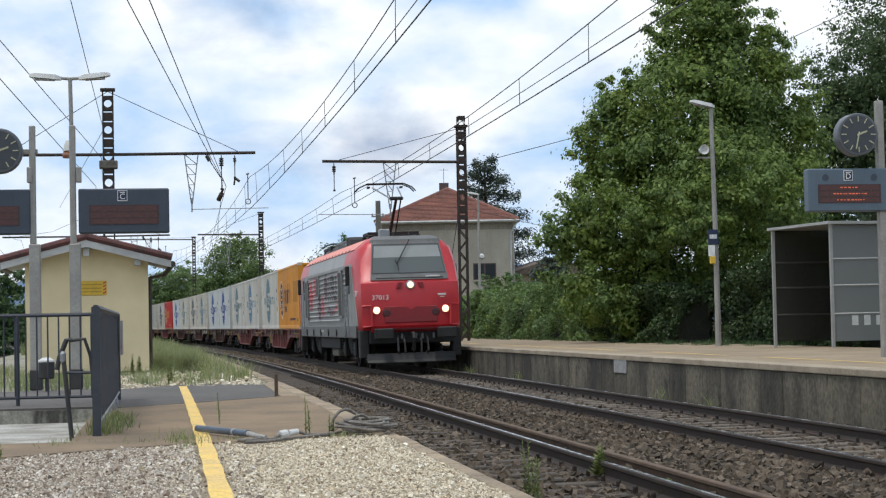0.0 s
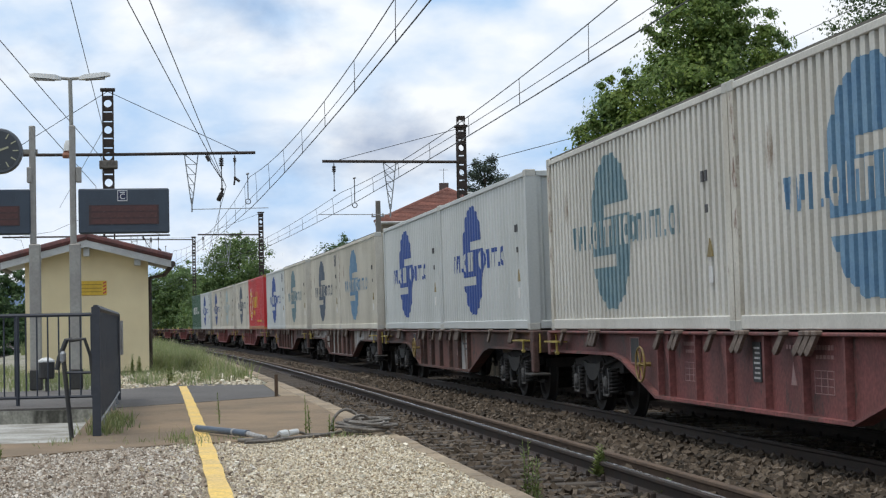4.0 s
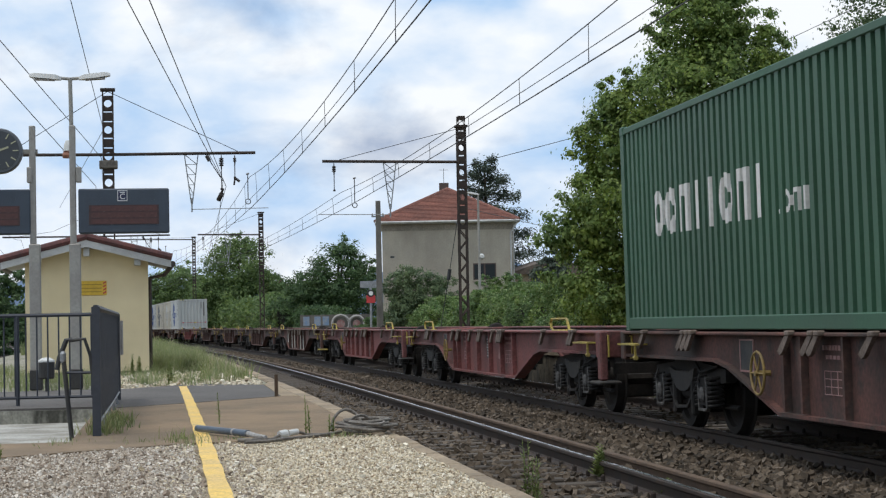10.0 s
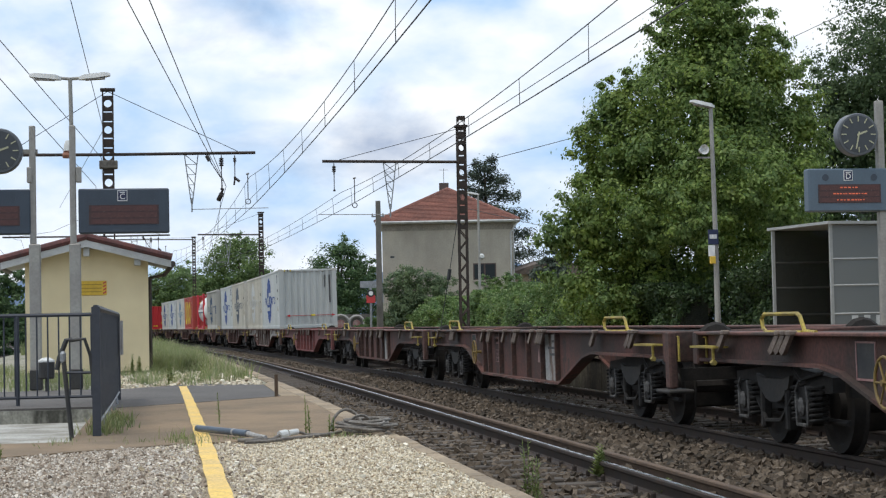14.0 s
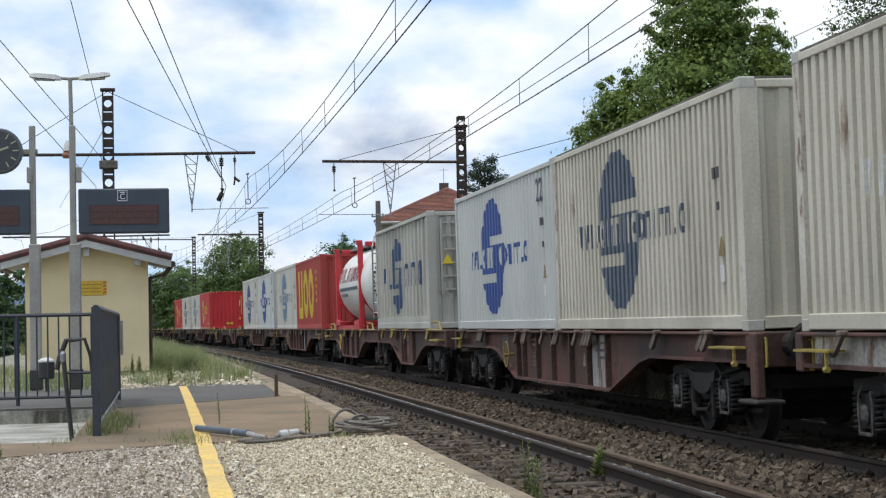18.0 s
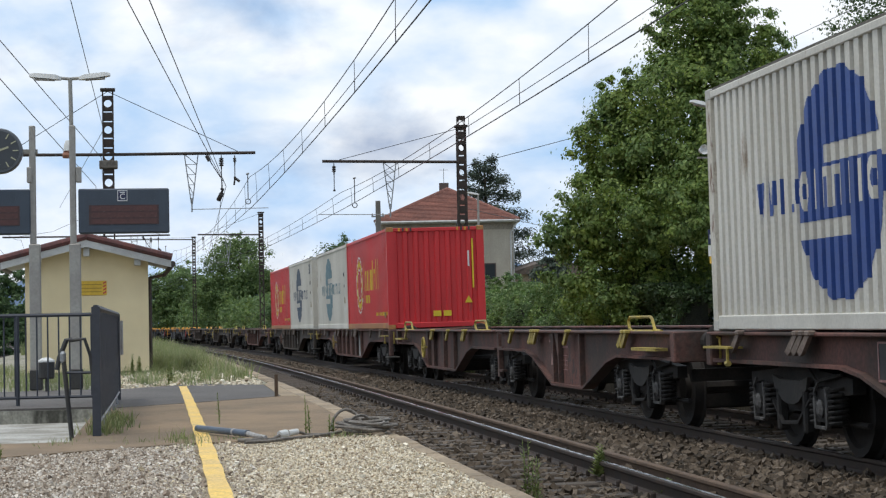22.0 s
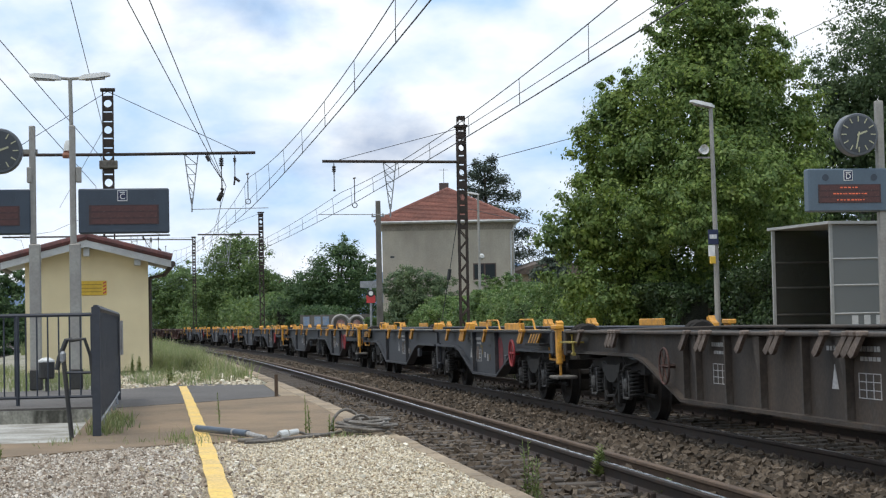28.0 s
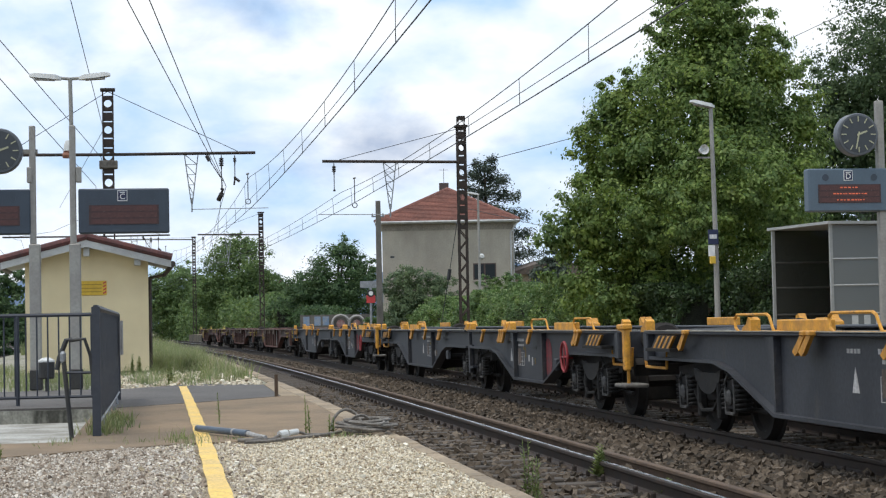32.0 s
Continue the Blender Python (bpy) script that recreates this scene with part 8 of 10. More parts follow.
def marks(w, y, material_bg, z=0.72):
    """Plain data panels on the near side: rows of small bars and an outlined table."""
    pale = M_dull_pink if material_bg in (M_oxide, M_brown) else M_dull_white
    key = pale.name
    for i, (dy, dz, n, a, h) in enumerate(((0.0, 0.24, 7, 0.055, 0.045), (0.0, 0.16, 5, 0.07, 0.035), (0.95, 0.24, 4, 0.06, 0.04))):
        row = MB()
        for k in range(n):
            row.box(-1.2055, -1.1995, k * (a + 0.025), k * (a + 0.025) + a, dz, dz + h)
        part("marking", cached(("mark", i, key), lambda: row.mesh("marking", pale)), None, w, m=Matrix.Translation((0, y + dy, z)))
    table = MB()
    for k in range(4):
        table.box(-1.2055, -1.1995, 0, 0.50, -0.16 + 0.07 * k, -0.153 + 0.07 * k)
    for k in range(4):
        table.box(-1.2060, -1.1990, 0.166 * k, 0.166 * k + 0.008, -0.16, 0.057)
    part("data_table", cached(("table", key), lambda: table.mesh("data_table", pale)), None, w, "outlined table of data", m=Matrix.Translation((0, y, z)))
    part("sign", cached(("tri", key), lambda: MB().prism([(0.0, -0.1), (0.16, -0.1), (0.08, 0.12)], -1.2055, -1.1995, "x").mesh("sign", pale)), None, w, "small painted triangle", m=Matrix.Translation((0, y + 1.0, z)))


def flat_wagon(material, key, label, length=19.9, rails=None, spig=None):
    """A two-bogie container flat; front buffers at y = 0."""
    w = thing("flat_wagon", label, "wagon", group="wagons of the train")
    L, mid = length, length / 2
    e = 0.62
    pts = [(e, 1.13), (e, 0.86), (mid - 5.4, 0.86), (mid - 4.9, 0.80), (mid - 3.25, 0.38), (mid + 3.25, 0.38), (mid + 4.9, 0.80), (mid + 5.4, 0.86), (L - e, 0.86), (L - e, 1.13)]
    girder(w, pts, [mid + d for d in (-3.1, -2.0, -0.9, 0.35, 1.5, 2.6, 3.1)], material, key, M_brown if key in ("pale", "chalk") else None)
    material = M_brown if key in ("pale", "chalk") else material
    sill = cached(("sill", key), lambda: MB().box(-1.30, -1.02, e, L - e, 1.125, DECK - 0.004, 0.01).mesh("sill", material))
    part("sill", sill, None, w)
    part("sill", sill, None, w, m=Matrix.Translation((2.32, 0, 0)))

    def chassis():
        mb = MB().box(-0.3, 0.3, e, L - e, 0.78, 1.12, 0.02)
        for i in range(9):
            y = e + 1.0 + i * (L - 2 * e - 2.0) / 8
            mb.box(-1.02, 1.02, y - 0.09, y + 0.09, 0.92, 1.115)
        return mb.mesh("centre_sill", M_grime)
    part("centre_sill", cached(("centre", length), chassis), None, w)
    hs = cached(("head", key), lambda: MB().box(-1.30, 1.30, e - 0.06, e + 0.12, 0.80, DECK - 0.006, 0.015).mesh("headstock", material))
    part("headstock", hs, None, w)
    part("headstock", hs, None, w, m=Matrix.Translation((0, L, 0)) @ Matrix.Rotation(math.pi, 4, "Z"))
    for y in (2.85, L - 2.85):
        bogie(w, y)
    buffers(w, L)
    rails = rails or M_dull_yellow
    post = cached(("flat_post", key), lambda: MB().box(-1.33, -1.23, -0.10, 0.10, 0.50, 1.16, 0.02).mesh("end_post", material))
    foot = cached(("flat_foot", key), lambda: MB().box(-1.40, -1.1, -0.30, 0.30, 0.45, 0.495, 0.015).mesh("end_foot", M_dull_yellow if key == "panelled" else M_worn_plate))
    part("end_post", post, None, w, "upright end post", m=Matrix.Translation((0, 0.45, 0)))
    part("end_foot", foot, None, w, "flat shunter's step", m=Matrix.Translation((0, 0.45, 0)))
    if key == "oxide":
        plate = part("data_plate", MB().box(-1.211, -1.199, mid - 0.62, mid - 0.36, 0.66, 1.06), M_black, w, "black plate with pale lines of data")
        rows = MB()
        for k in range(7):
            rows.box(-1.2135, -1.2095, mid - 0.59, mid - 0.40 - 0.02 * (k % 3), 0.69 + 0.05 * k, 0.71 + 0.05 * k)
        part("marking", rows, M_dull_white, plate)
    spigots(w, [1.9, 4.0, mid - 2.6, mid - 1.7, mid - 0.5, mid + 0.6, mid + 1.9, mid + 2.7, L - 4.0, L - 1.9], spig or M_hook, (key, "s"))
    wheel = MB()
    pts = [(-1.33, 0.21 * math.cos(a * 0.2618), 0.76 + 0.21 * math.sin(a * 0.2618)) for a in range(25)]
    wheel.tube(pts, 0.014, 6)
    for a in range(3):
        wheel.tube([(-1.33, 0.21 * math.cos(a * 1.047), 0.76 + 0.21 * math.sin(a * 1.047)), (-1.33, -0.21 * math.cos(a * 1.047), 0.76 - 0.21 * math.sin(a * 1.047))], 0.009, 5)
    wheel.tube([(-1.36, 0, 0.76), (-1.2, 0, 0.76)], 0.03, 6)
    paint_wheel = M_old_yellow if key in ("oxide", "brown") else M_brown
    me = cached(("hwheel", paint_wheel.name), lambda: wheel.mesh("brake_wheel", paint_wheel))
    if key != "panelled":
        part("brake_wheel", me, None, w, "spoked brake wheel", m=Matrix.Translation((0, mid + 3.7, 0)))
    def step():
        return MB().box(-1.40, -1.24, -0.45, 0.45, 0.99, 1.012).box(-1.39, -1.365, -0.37, -0.345, 0.84, 1.0).tube([(-1.378, -0.40, 0.84), (-1.378, -0.32, 0.84)], 0.03, 6).mesh("side_step", rails)
    st = cached(("step", rails.name), step)
    grab = cached(("grab", rails.name), lambda: MB().tube([(-1.22, -0.1, 1.1), (-1.22, -0.25, 1.1), (-1.22, -0.25, 0.82), (-1.22, 0.05, 0.82), (-1.22, 0.05, 0.9)], 0.014, 5).mesh("grab_rail", rails))
    hoop = cached(("hoop", rails.name), lambda: MB().tube([(-1.24, -0.92, 1.16), (-1.24, -0.62, 1.17), (-1.24, -0.50, 1.31), (-1.24, -0.42, 1.335), (-1.24, 0.55, 1.335), (-1.24, 0.64, 1.29), (-1.24, 0.60, 1.2), (-1.24, 0.50, 1.16), (-1.24, -0.55, 1.16)], 0.021, 6).mesh("deck_hoop", rails))
    for y, rz in ((1.25, 0), (L - 1.25, math.pi)):
        for r in (0.0, math.pi):
            part("side_step", st, None, w, m=Matrix.Translation((0, y, 0)) @ Matrix.Rotation(r, 4, "Z"))
        part("grab_rail", grab, None, w, m=Matrix.Translation((0, 0.58 if rz == 0 else L - 0.58, 0)))
    # striped edge boards over the bogies of the panelled wagon
    for y0 in (2.2, L - 3.0) if key == "panelled" else ():
        board = part("edge_board", cached("edge_board", lambda: MB().box(-1.318, -1.302, 0, 0.8, 1.03, 1.125).mesh("edge_board", M_dull_yellow)), None, w, "yellow and black striped edge board", m=Matrix.Translation((0, y0, 0)))
        for k in range(4):
            part("hazard_stripe", cached("edge_stripe", lambda: MB().prism([(0.0, 1.03), (0.08, 1.03), (0.15, 1.125), (0.07, 1.125)], -1.323, -1.317, "x").mesh("hazard_stripe", M_black_stripe)), None, board, m=Matrix.Translation((0, 0.05 + 0.19 * k, 0)))
    if key in ("oxide", "brown"):
        hatch = part("hatch", cached("hatch", lambda: MB().box(-1.207, -1.199, 0.0, 0.42, 0.77, 1.07).mesh("hatch", M_black)), None, w, "dark hatch in the girder", m=Matrix.Translation((0, mid + 4.2, 0)))
        rim = cached("hatch_rim", lambda: MB().box(-1.212, -1.2, -0.02, 0.44, 0.75, 0.77).box(-1.212, -1.2, -0.02, 0.44, 1.07, 1.085).box(-1.213, -1.2, -0.02, 0.0, 0.75, 1.085).box(-1.213, -1.2, 0.42, 0.44, 0.75, 1.085).mesh("hatch_rim", M_dull_pink))
        part("hatch_rim", rim, None, hatch)
    if key == "pale":
        for y0, y1, z0, z1 in ((-3.0, -2.05, 0.42, 1.1), (-1.95, -0.95, 0.42, 1.1), (-0.85, 0.2, 0.42, 1.1), (0.45, 1.05, 0.46, 0.85), (1.6, 1.85, 0.42, 1.1)):
            part("rusty_panel", MB().box(-1.208, -1.199, mid + y0, mid + y1, z0, z1), M_brown, w, "rust-brown girder panel")
    elif key == "panelled":
        tail = part("white_panel", MB().prism([(mid + 4.2, 1.1), (mid + 4.2, 0.655), (mid + 3.3, 0.42), (mid + 3.13, 0.42), (mid + 3.13, 1.1)], -1.209, -1.199, "x"), M_chalk_wagon, w, "dirty white girder panel")
        for k in range(3):
            part("marking", MB().box(-1.2125, -1.2085, mid + 3.3, mid + 3.3 + (0.3, 0.55, 0.5)[k], 0.92 - 0.1 * k, 0.955 - 0.1 * k), INK["dark"], tail)
        for y0, y1 in ((-3.05, -2.05), (-1.95, -0.95), (0.42, 1.45), (1.58, 2.55)):
            part("white_panel", MB().box(-1.208, -1.199, mid + y0, mid + y1, 0.40, 1.1), M_chalk_wagon, w, "dirty white girder panel")
    elif key == "brown":
        plate = part("data_panel", MB().prism([(mid - 3.05, 0.40), (mid - 2.08, 0.40), (mid - 2.08, 1.1), (mid - 3.05, 1.1)], -1.207, -1.199, "x"), M_pale_wagon, w, "dirty white data panel")
        for k, (a, b, z) in enumerate(((0.1, 0.45, 0.98), (0.1, 0.75, 0.88), (0.1, 0.6, 0.78))):
            part("marking", MB().box(-1.2105, -1.2065, mid - 3.05 + a, mid - 3.05 + b, z, z + 0.035), INK["dark"], plate)
    return w, hoop


def hoops(w, hoop, ys):
    for y in ys:
        part("deck_hoop", hoop, None, w, m=Matrix.Translation((0, y, 0)))


M_faded_red = mat("faded_red_paint", (0.24, 0.028, 0.034), (0.10, 0.028, 0.03), 0.75, scale=5, fine=30, speck=0.15, rust=(0.05, 0.045, 0.045), rust_amount=0.07)
M_pale_edge = mat("worn_pale_edge", (0.34, 0.31, 0.25), (0.18, 0.165, 0.14), 0.6, 0.2, scale=3, fine=30)


def twin_wagon(material, key, label, trim, length=26.1, modern=False):
    """An articulated container flat on three bogies; front buffers at y = 0."""
    w = thing("articulated_wagon", label, "wagon", group="wagons of the train")
    L, mid, e = length, length / 2 - (0.7 if modern else 0.9), 0.62
    for n, (a, b) in enumerate(((e, mid - 0.15), (mid + 0.15, L - e))):
        c = (a + b) / 2
        lo, hi = a + 3.7, b - 3.3
        if n:
            lo, hi = a + 3.3, b - 3.7
        pts = [(a, 1.13), (a, 0.84), (lo - 0.9, 0.84), (lo - 0.35, 0.76), (lo + 1.1, 0.36), (hi - 1.1, 0.36), (hi + 0.35, 0.76), (hi + 0.9, 0.84), (b, 0.84), (b, 1.13)]
        girder(w, pts, [lo + 1.25, hi - 1.25, c - 0.7, c + 0.7] if not modern else [lo + 1.15, hi - 1.15], material, (key, n))
        sill = cached(("tsill", key, n), lambda: MB().box(-1.30, -1.02, a, b, 1.125, DECK - 0.004, 0.01).mesh("sill", material))
        part("sill", sill, None, w)
        part("sill", sill, None, w, m=Matrix.Translation((2.32, 0, 0)))

        def chassis():
            mb = MB().box(-0.3, 0.3, a, b, 0.78, 1.12, 0.02)
            for i in range(6):
                y = a + 0.5 + i * (b - a - 1.0) / 5
                mb.box(-1.02, 1.02, y - 0.09, y + 0.09, 0.92, 1.115)
            return mb.mesh("centre_sill", M_grime)
        part("centre_sill", cached(("tcentre", n, L), chassis), None, w)
    hs = cached(("thead", key), lambda: MB().box(-1.30, 1.30, e - 0.06, e + 0.12, 0.80, DECK - 0.006, 0.015).mesh("headstock", material))
    part("headstock", hs, None, w)
    part("headstock", hs, None, w, m=Matrix.Translation((0, L, 0)) @ Matrix.Rotation(math.pi, 4, "Z"))
    for y in (2.75, mid, L - 2.75):
        bogie(w, y)
    buffers(w, L)
    spigots(w, [2.6, 6.0, 8.2, 10.2, mid + 2.9, mid + 5.0, mid + 7.0, L - 2.6], trim, (key, "s"))
    jt = cached(("joint", key), lambda: MB().box(-1.24, -1.16, -0.07, 0.07, 0.35, 1.1).box(-1.24, -1.0, -0.34, -0.05, 0.44, 0.48).box(-1.24, -1.0, -0.34, -0.05, 0.84, 0.88).mesh("joint_step", material))
    part("joint_step", jt, None, w, m=Matrix.Translation((0, mid, 0)))
    part("joint_step", jt, None, w, m=Matrix.Translation((0, mid, 0)) @ Matrix.Rotation(math.pi, 4, "Z"))
    hoop = cached(("hoop", trim.name), lambda: MB().tube([(-1.24, -0.92, 1.16), (-1.24, -0.62, 1.17), (-1.24, -0.50, 1.31), (-1.24, -0.42, 1.335), (-1.24, 0.55, 1.335), (-1.24, 0.64, 1.29), (-1.24, 0.60, 1.2), (-1.24, 0.50, 1.16), (-1.24, -0.55, 1.16)], 0.016, 6).mesh("deck_hoop", trim))
    step = cached(("tstep", key), lambda: MB().box(-1.40, -1.24, -0.55, 0.55, 0.93, 0.965).mesh("side_step", M_grime if modern else trim))
    for y in (1.6, L - 1.6):
        part("side_step", step, None, w, m=Matrix.Translation((0, y, 0)))
        part("side_step", step, None, w, m=Matrix.Translation((0, y, 0)) @ Matrix.Rotation(math.pi, 4, "Z"))
    if modern:
        post = cached("end_post", lambda: MB().box(-1.34, -1.26, -0.075, 0.075, 0.66, 1.20, 0.02).box(-1.30, -1.27, -0.02, 0.02, 0.49, 0.67).box(-1.36, -1.24, -0.10, 0.26, 1.18, 1.25, 0.015).mesh("end_post", trim))
        foot = cached("end_foot", lambda: MB().box(-1.40, -1.1, -0.30, 0.30, 0.45, 0.50, 0.015).mesh("end_foot", M_worn_clamp))
        plate = cached("deck_guide", lambda: MB().box(-1.22, -1.17, -0.75, 0.75, 1.16, 1.28, 0.01).mesh("deck_guide", trim))
        horn = cached("guide_horn", lambda: MB().prism([(-0.15, 1.15), (-0.15, 1.28), (-0.06, 1.31), (0.01, 1.24), (0.15, 1.20), (0.16, 1.15)], -1.255, -1.155, "x").mesh("guide_horn", trim))
        stripe = cached("slant_mark", lambda: MB().prism([(0, 1.11), (0.09, 1.11), (0.36, 0.965), (0.27, 0.965)], -1.33, -1.30, "x").mesh("hazard_stripe", trim))
        dark_stripe = cached("slant_gap", lambda: MB().prism([(0, 1.11), (0.095, 1.11), (0.365, 0.965), (0.27, 0.965)], -1.325, -1.30, "x").mesh("hazard_stripe", M_black_stripe))
        for r in (0.0, math.pi):
            R = Matrix.Rotation(r, 4, "Z")
            part("end_post", post, None, w, "orange-yellow end post", m=Matrix.Translation((0, 0.12, 0)) @ R)
            part("end_foot", foot, None, w, m=Matrix.Translation((0, 0.12, 0)) @ R)
            part("deck_guide", plate, None, w, "orange-yellow guide plate", m=Matrix.Translation((0, 4.0, 0)) @ R)
            for y in (0.55, 8.2, 8.55, mid - 0.22, mid + 0.2, L - 4.6, L - 0.45):
                part("guide_horn", horn, None, w, m=Matrix.Translation((0, y, 0)) @ R)
            part("deck_guide", plate, None, w, "orange-yellow guide plate", m=Matrix.Translation((0, L - 6.2, 0)) @ R)
        for y in (1.3, 1.5, 1.7, 1.9, L - 1.5, L - 1.7, L - 1.9, L - 2.1):
            part("hazard_stripe", stripe, None, w, m=Matrix.Translation((0, y, 0)))
            part("hazard_stripe", dark_stripe, None, w, m=Matrix.Translation((0, y + 0.10, 0)))
        for y in (2.7, 5.7, L - 4.8, L - 7.6):
            part("deck_hoop", hoop, None, w, m=Matrix.Translation((0, y, 0)))
        marks(w, 7.2, material, 0.74)
        marks(w, mid + 5.2, material, 0.74)
        part("red_disc", MB().prism([(5.30 + 0.26 * math.cos(a * 0.3142), 0.74 + 0.30 * math.sin(a * 0.3142)) for a in range(20)], -1.206, -1.199, "x"), M_faded_red, w, "faded red painted disc")
        # worn patches, scrawls and small boxes on the girders
        for n, y0 in enumerate((5.2, mid + 3.2)):
            for k, (dy, z, a, h, mt) in enumerate(((1.55, 0.66, 0.10, 0.10, M_dull_white), (1.30, 0.60, 0.07, 0.13, M_dull_white), (1.85, 0.72, 0.05, 0.16, M_old_yellow), (1.95, 0.84, 0.10, 0.05, M_old_yellow), (1.10, 0.62, 0.05, 0.10, M_old_yellow), (1.0, 0.86, 0.28, 0.045, M_black), (2.25, 0.62, 0.22, 0.24, M_hook))):
                part("worn_mark", MB().box(-1.2062, -1.199, y0 + dy, y0 + dy + a, z, z + h), mt, w)
            part("junction_box", MB().box(-1.27, -1.2, y0 - 0.75, y0 - 0.55, 0.56, 0.74, 0.015), M_navy_wagon, w, "small side box")
        for a, b in ((e, mid - 0.15), (mid + 0.15, L - e)):
            part("deck_edge", MB().box(-1.305, -1.235, a, b, DECK - 0.003, DECK + 0.006), M_pale_edge, w, "pale worn deck edge")
            part("deck_edge", MB().box(-1.02, -0.97, a, b, DECK - 0.03, DECK + 0.004), M_pale_edge, w)
        for y in (0.75, L - 0.75):
            part("end_loop", MB().tube([(-1.2, y - 0.55, 0.95), (-1.2, y - 0.5, 0.72), (-1.2, y + 0.45, 0.72), (-1.2, y + 0.5, 0.9)], 0.018, 6), trim, w)
    else:
        for y in (2.2, mid + 1.6, L - 2.4):
            part("deck_hoop", hoop, None, w, m=Matrix.Translation((0, y, 0)))
        marks(w, 6.6, material, 0.74)
    pts = [(-1.30, 0.215 * math.cos(a * 0.2618), 0.78 + 0.215 * math.sin(a * 0.2618)) for a in range(25)]
    wheel = MB().tube(pts, 0.02, 6).tube([(-1.3, 0, 0.57), (-1.3, 0, 0.99)], 0.013, 5).tube([(-1.3, -0.21, 0.78), (-1.3, 0.21, 0.78)], 0.013, 5).tube([(-1.3, 0, 0.78), (-1.17, 0, 0.78)], 0.03, 5)
    part("brake_wheel", wheel, M_dull_yellow if not modern else M_dull_red, w, "spoked brake wheel", m=Matrix.Translation((0, L - 5.1 if not modern else 3.76, 0)))
    return w


# ---------------------------------------------------------------- locomotive
M_dull_cab_red = mat("dull_red_panel", (0.24, 0.016, 0.02), (0.20, 0.014, 0.018), 0.55, scale=2, fine=30, speck=0.05)
M_dark_lens = mat("dark_red_lens", (0.075, 0.012, 0.014), (0.06, 0.010, 0.012), 0.35, scale=3, fine=30, bump=0, speck=0.05)
M_loco_red = mat("loco_red_paint", (0.50, 0.024, 0.032), (0.43, 0.021, 0.028), 0.38, scale=1.2, fine=30, speck=0.05)
# Red roof paint lightened to pink: the skylight on the slope is in the colour.
M_loco_roof = mat("sun_bleached_red_roof", (0.74, 0.27, 0.21), (0.66, 0.23, 0.18), 0.55, scale=1.2, fine=30, speck=0.06)
M_loco_grey = mat("loco_silver_grey", (0.30, 0.298, 0.292), (0.21, 0.205, 0.198), 0.45, 0.15, scale=1.0, fine=30, streak=0.4, speck=0.07)
M_loco_band = mat("loco_sill_grey", (0.135, 0.138, 0.135), (0.095, 0.095, 0.092), 0.55, scale=1.5, fine=30, streak=0.4)
M_loco_dark = mat("loco_dark_steel", (0.026, 0.024, 0.023), (0.015, 0.014, 0.013), 0.7, 0.2, scale=2, fine=30)
M_loco_lamp = glow_mat("headlamp_glow", (1.0, 0.80, 0.50), 1.35)
M_loco_glass = glass_mat("windscreen_glass", (0.085, 0.10, 0.10), 0.05)
# Pale grey for the cloud reflection painted over the top of the windscreen.
M_screen_sheen = mat("pale_sun_blind", (0.25, 0.265, 0.26), (0.22, 0.235, 0.23), 0.2, scale=1, fine=3, bump=0, speck=0.04)
M_plough = mat("grey_plough_paint", (0.019, 0.0188, 0.0187), (0.010, 0.0098, 0.0096), 0.6, 0.1, scale=2, fine=30, streak=0.4)
M_grille = mat("dark_grille", (0.04, 0.038, 0.032), (0.055, 0.05, 0.042), 0.7, scale=3, fine=60)
LOCO_L = 19.72


def cab_mesh():
    mb = MB()
    rings = []
    for z, yf, wf, w, c in ((1.12, 0.70, 1.16, 1.38, 0.3), (1.24, 0.58, 1.20, 1.42, 0.32), (2.0, 0.52, 1.22, 1.43, 0.36), (2.44, 0.58, 1.21, 1.43, 0.38), (2.50, 0.65, 1.19, 1.43, 0.40),
                            (3.05, 0.965, 1.10, 1.43, 0.42), (3.44, 1.19, 1.02, 1.325, 0.42), (3.62, 1.295, 0.99, 1.09, 0.40), (3.74, 1.55, 0.80, 0.93, 0.4)):
        rings.append([(-w, 4.2, z), (-w, yf + c, z), (-(w + wf) / 2 - 0.05, yf + c * 0.32, z), (-wf, yf + 0.02, z), (0, yf - (0.03 if z < 2.4 else -0.015), z), (wf, yf + 0.02, z), ((w + wf) / 2 + 0.05, yf + c * 0.32, z), (w, yf + c, z), (w, 4.2, z)])
    mb.loft(rings, closed=True, caps=True)
    return mb.mesh("cab", M_loco_red, True)


def screen_quad(x0, x1, z0, z1, out, xt=None):
    """A sheet on the raked windscreen plane."""
    yv = lambda z: 0.65 + (z - 2.50) * 0.577 - out
    xt = xt or x1
    mb = MB()
    vs = [(-x1, yv(z0), z0), (x1, yv(z0), z0), (xt, yv(z1), z1), (-xt, yv(z1), z1)]
    back = [(x, y + 0.05, z) for x, y, z in vs]
    return mb.add(vs + back, [(0, 1, 2, 3), (4, 7, 6, 5), (0, 4, 5, 1), (1, 5, 6, 2), (2, 6, 7, 3), (3, 7, 4, 0)])


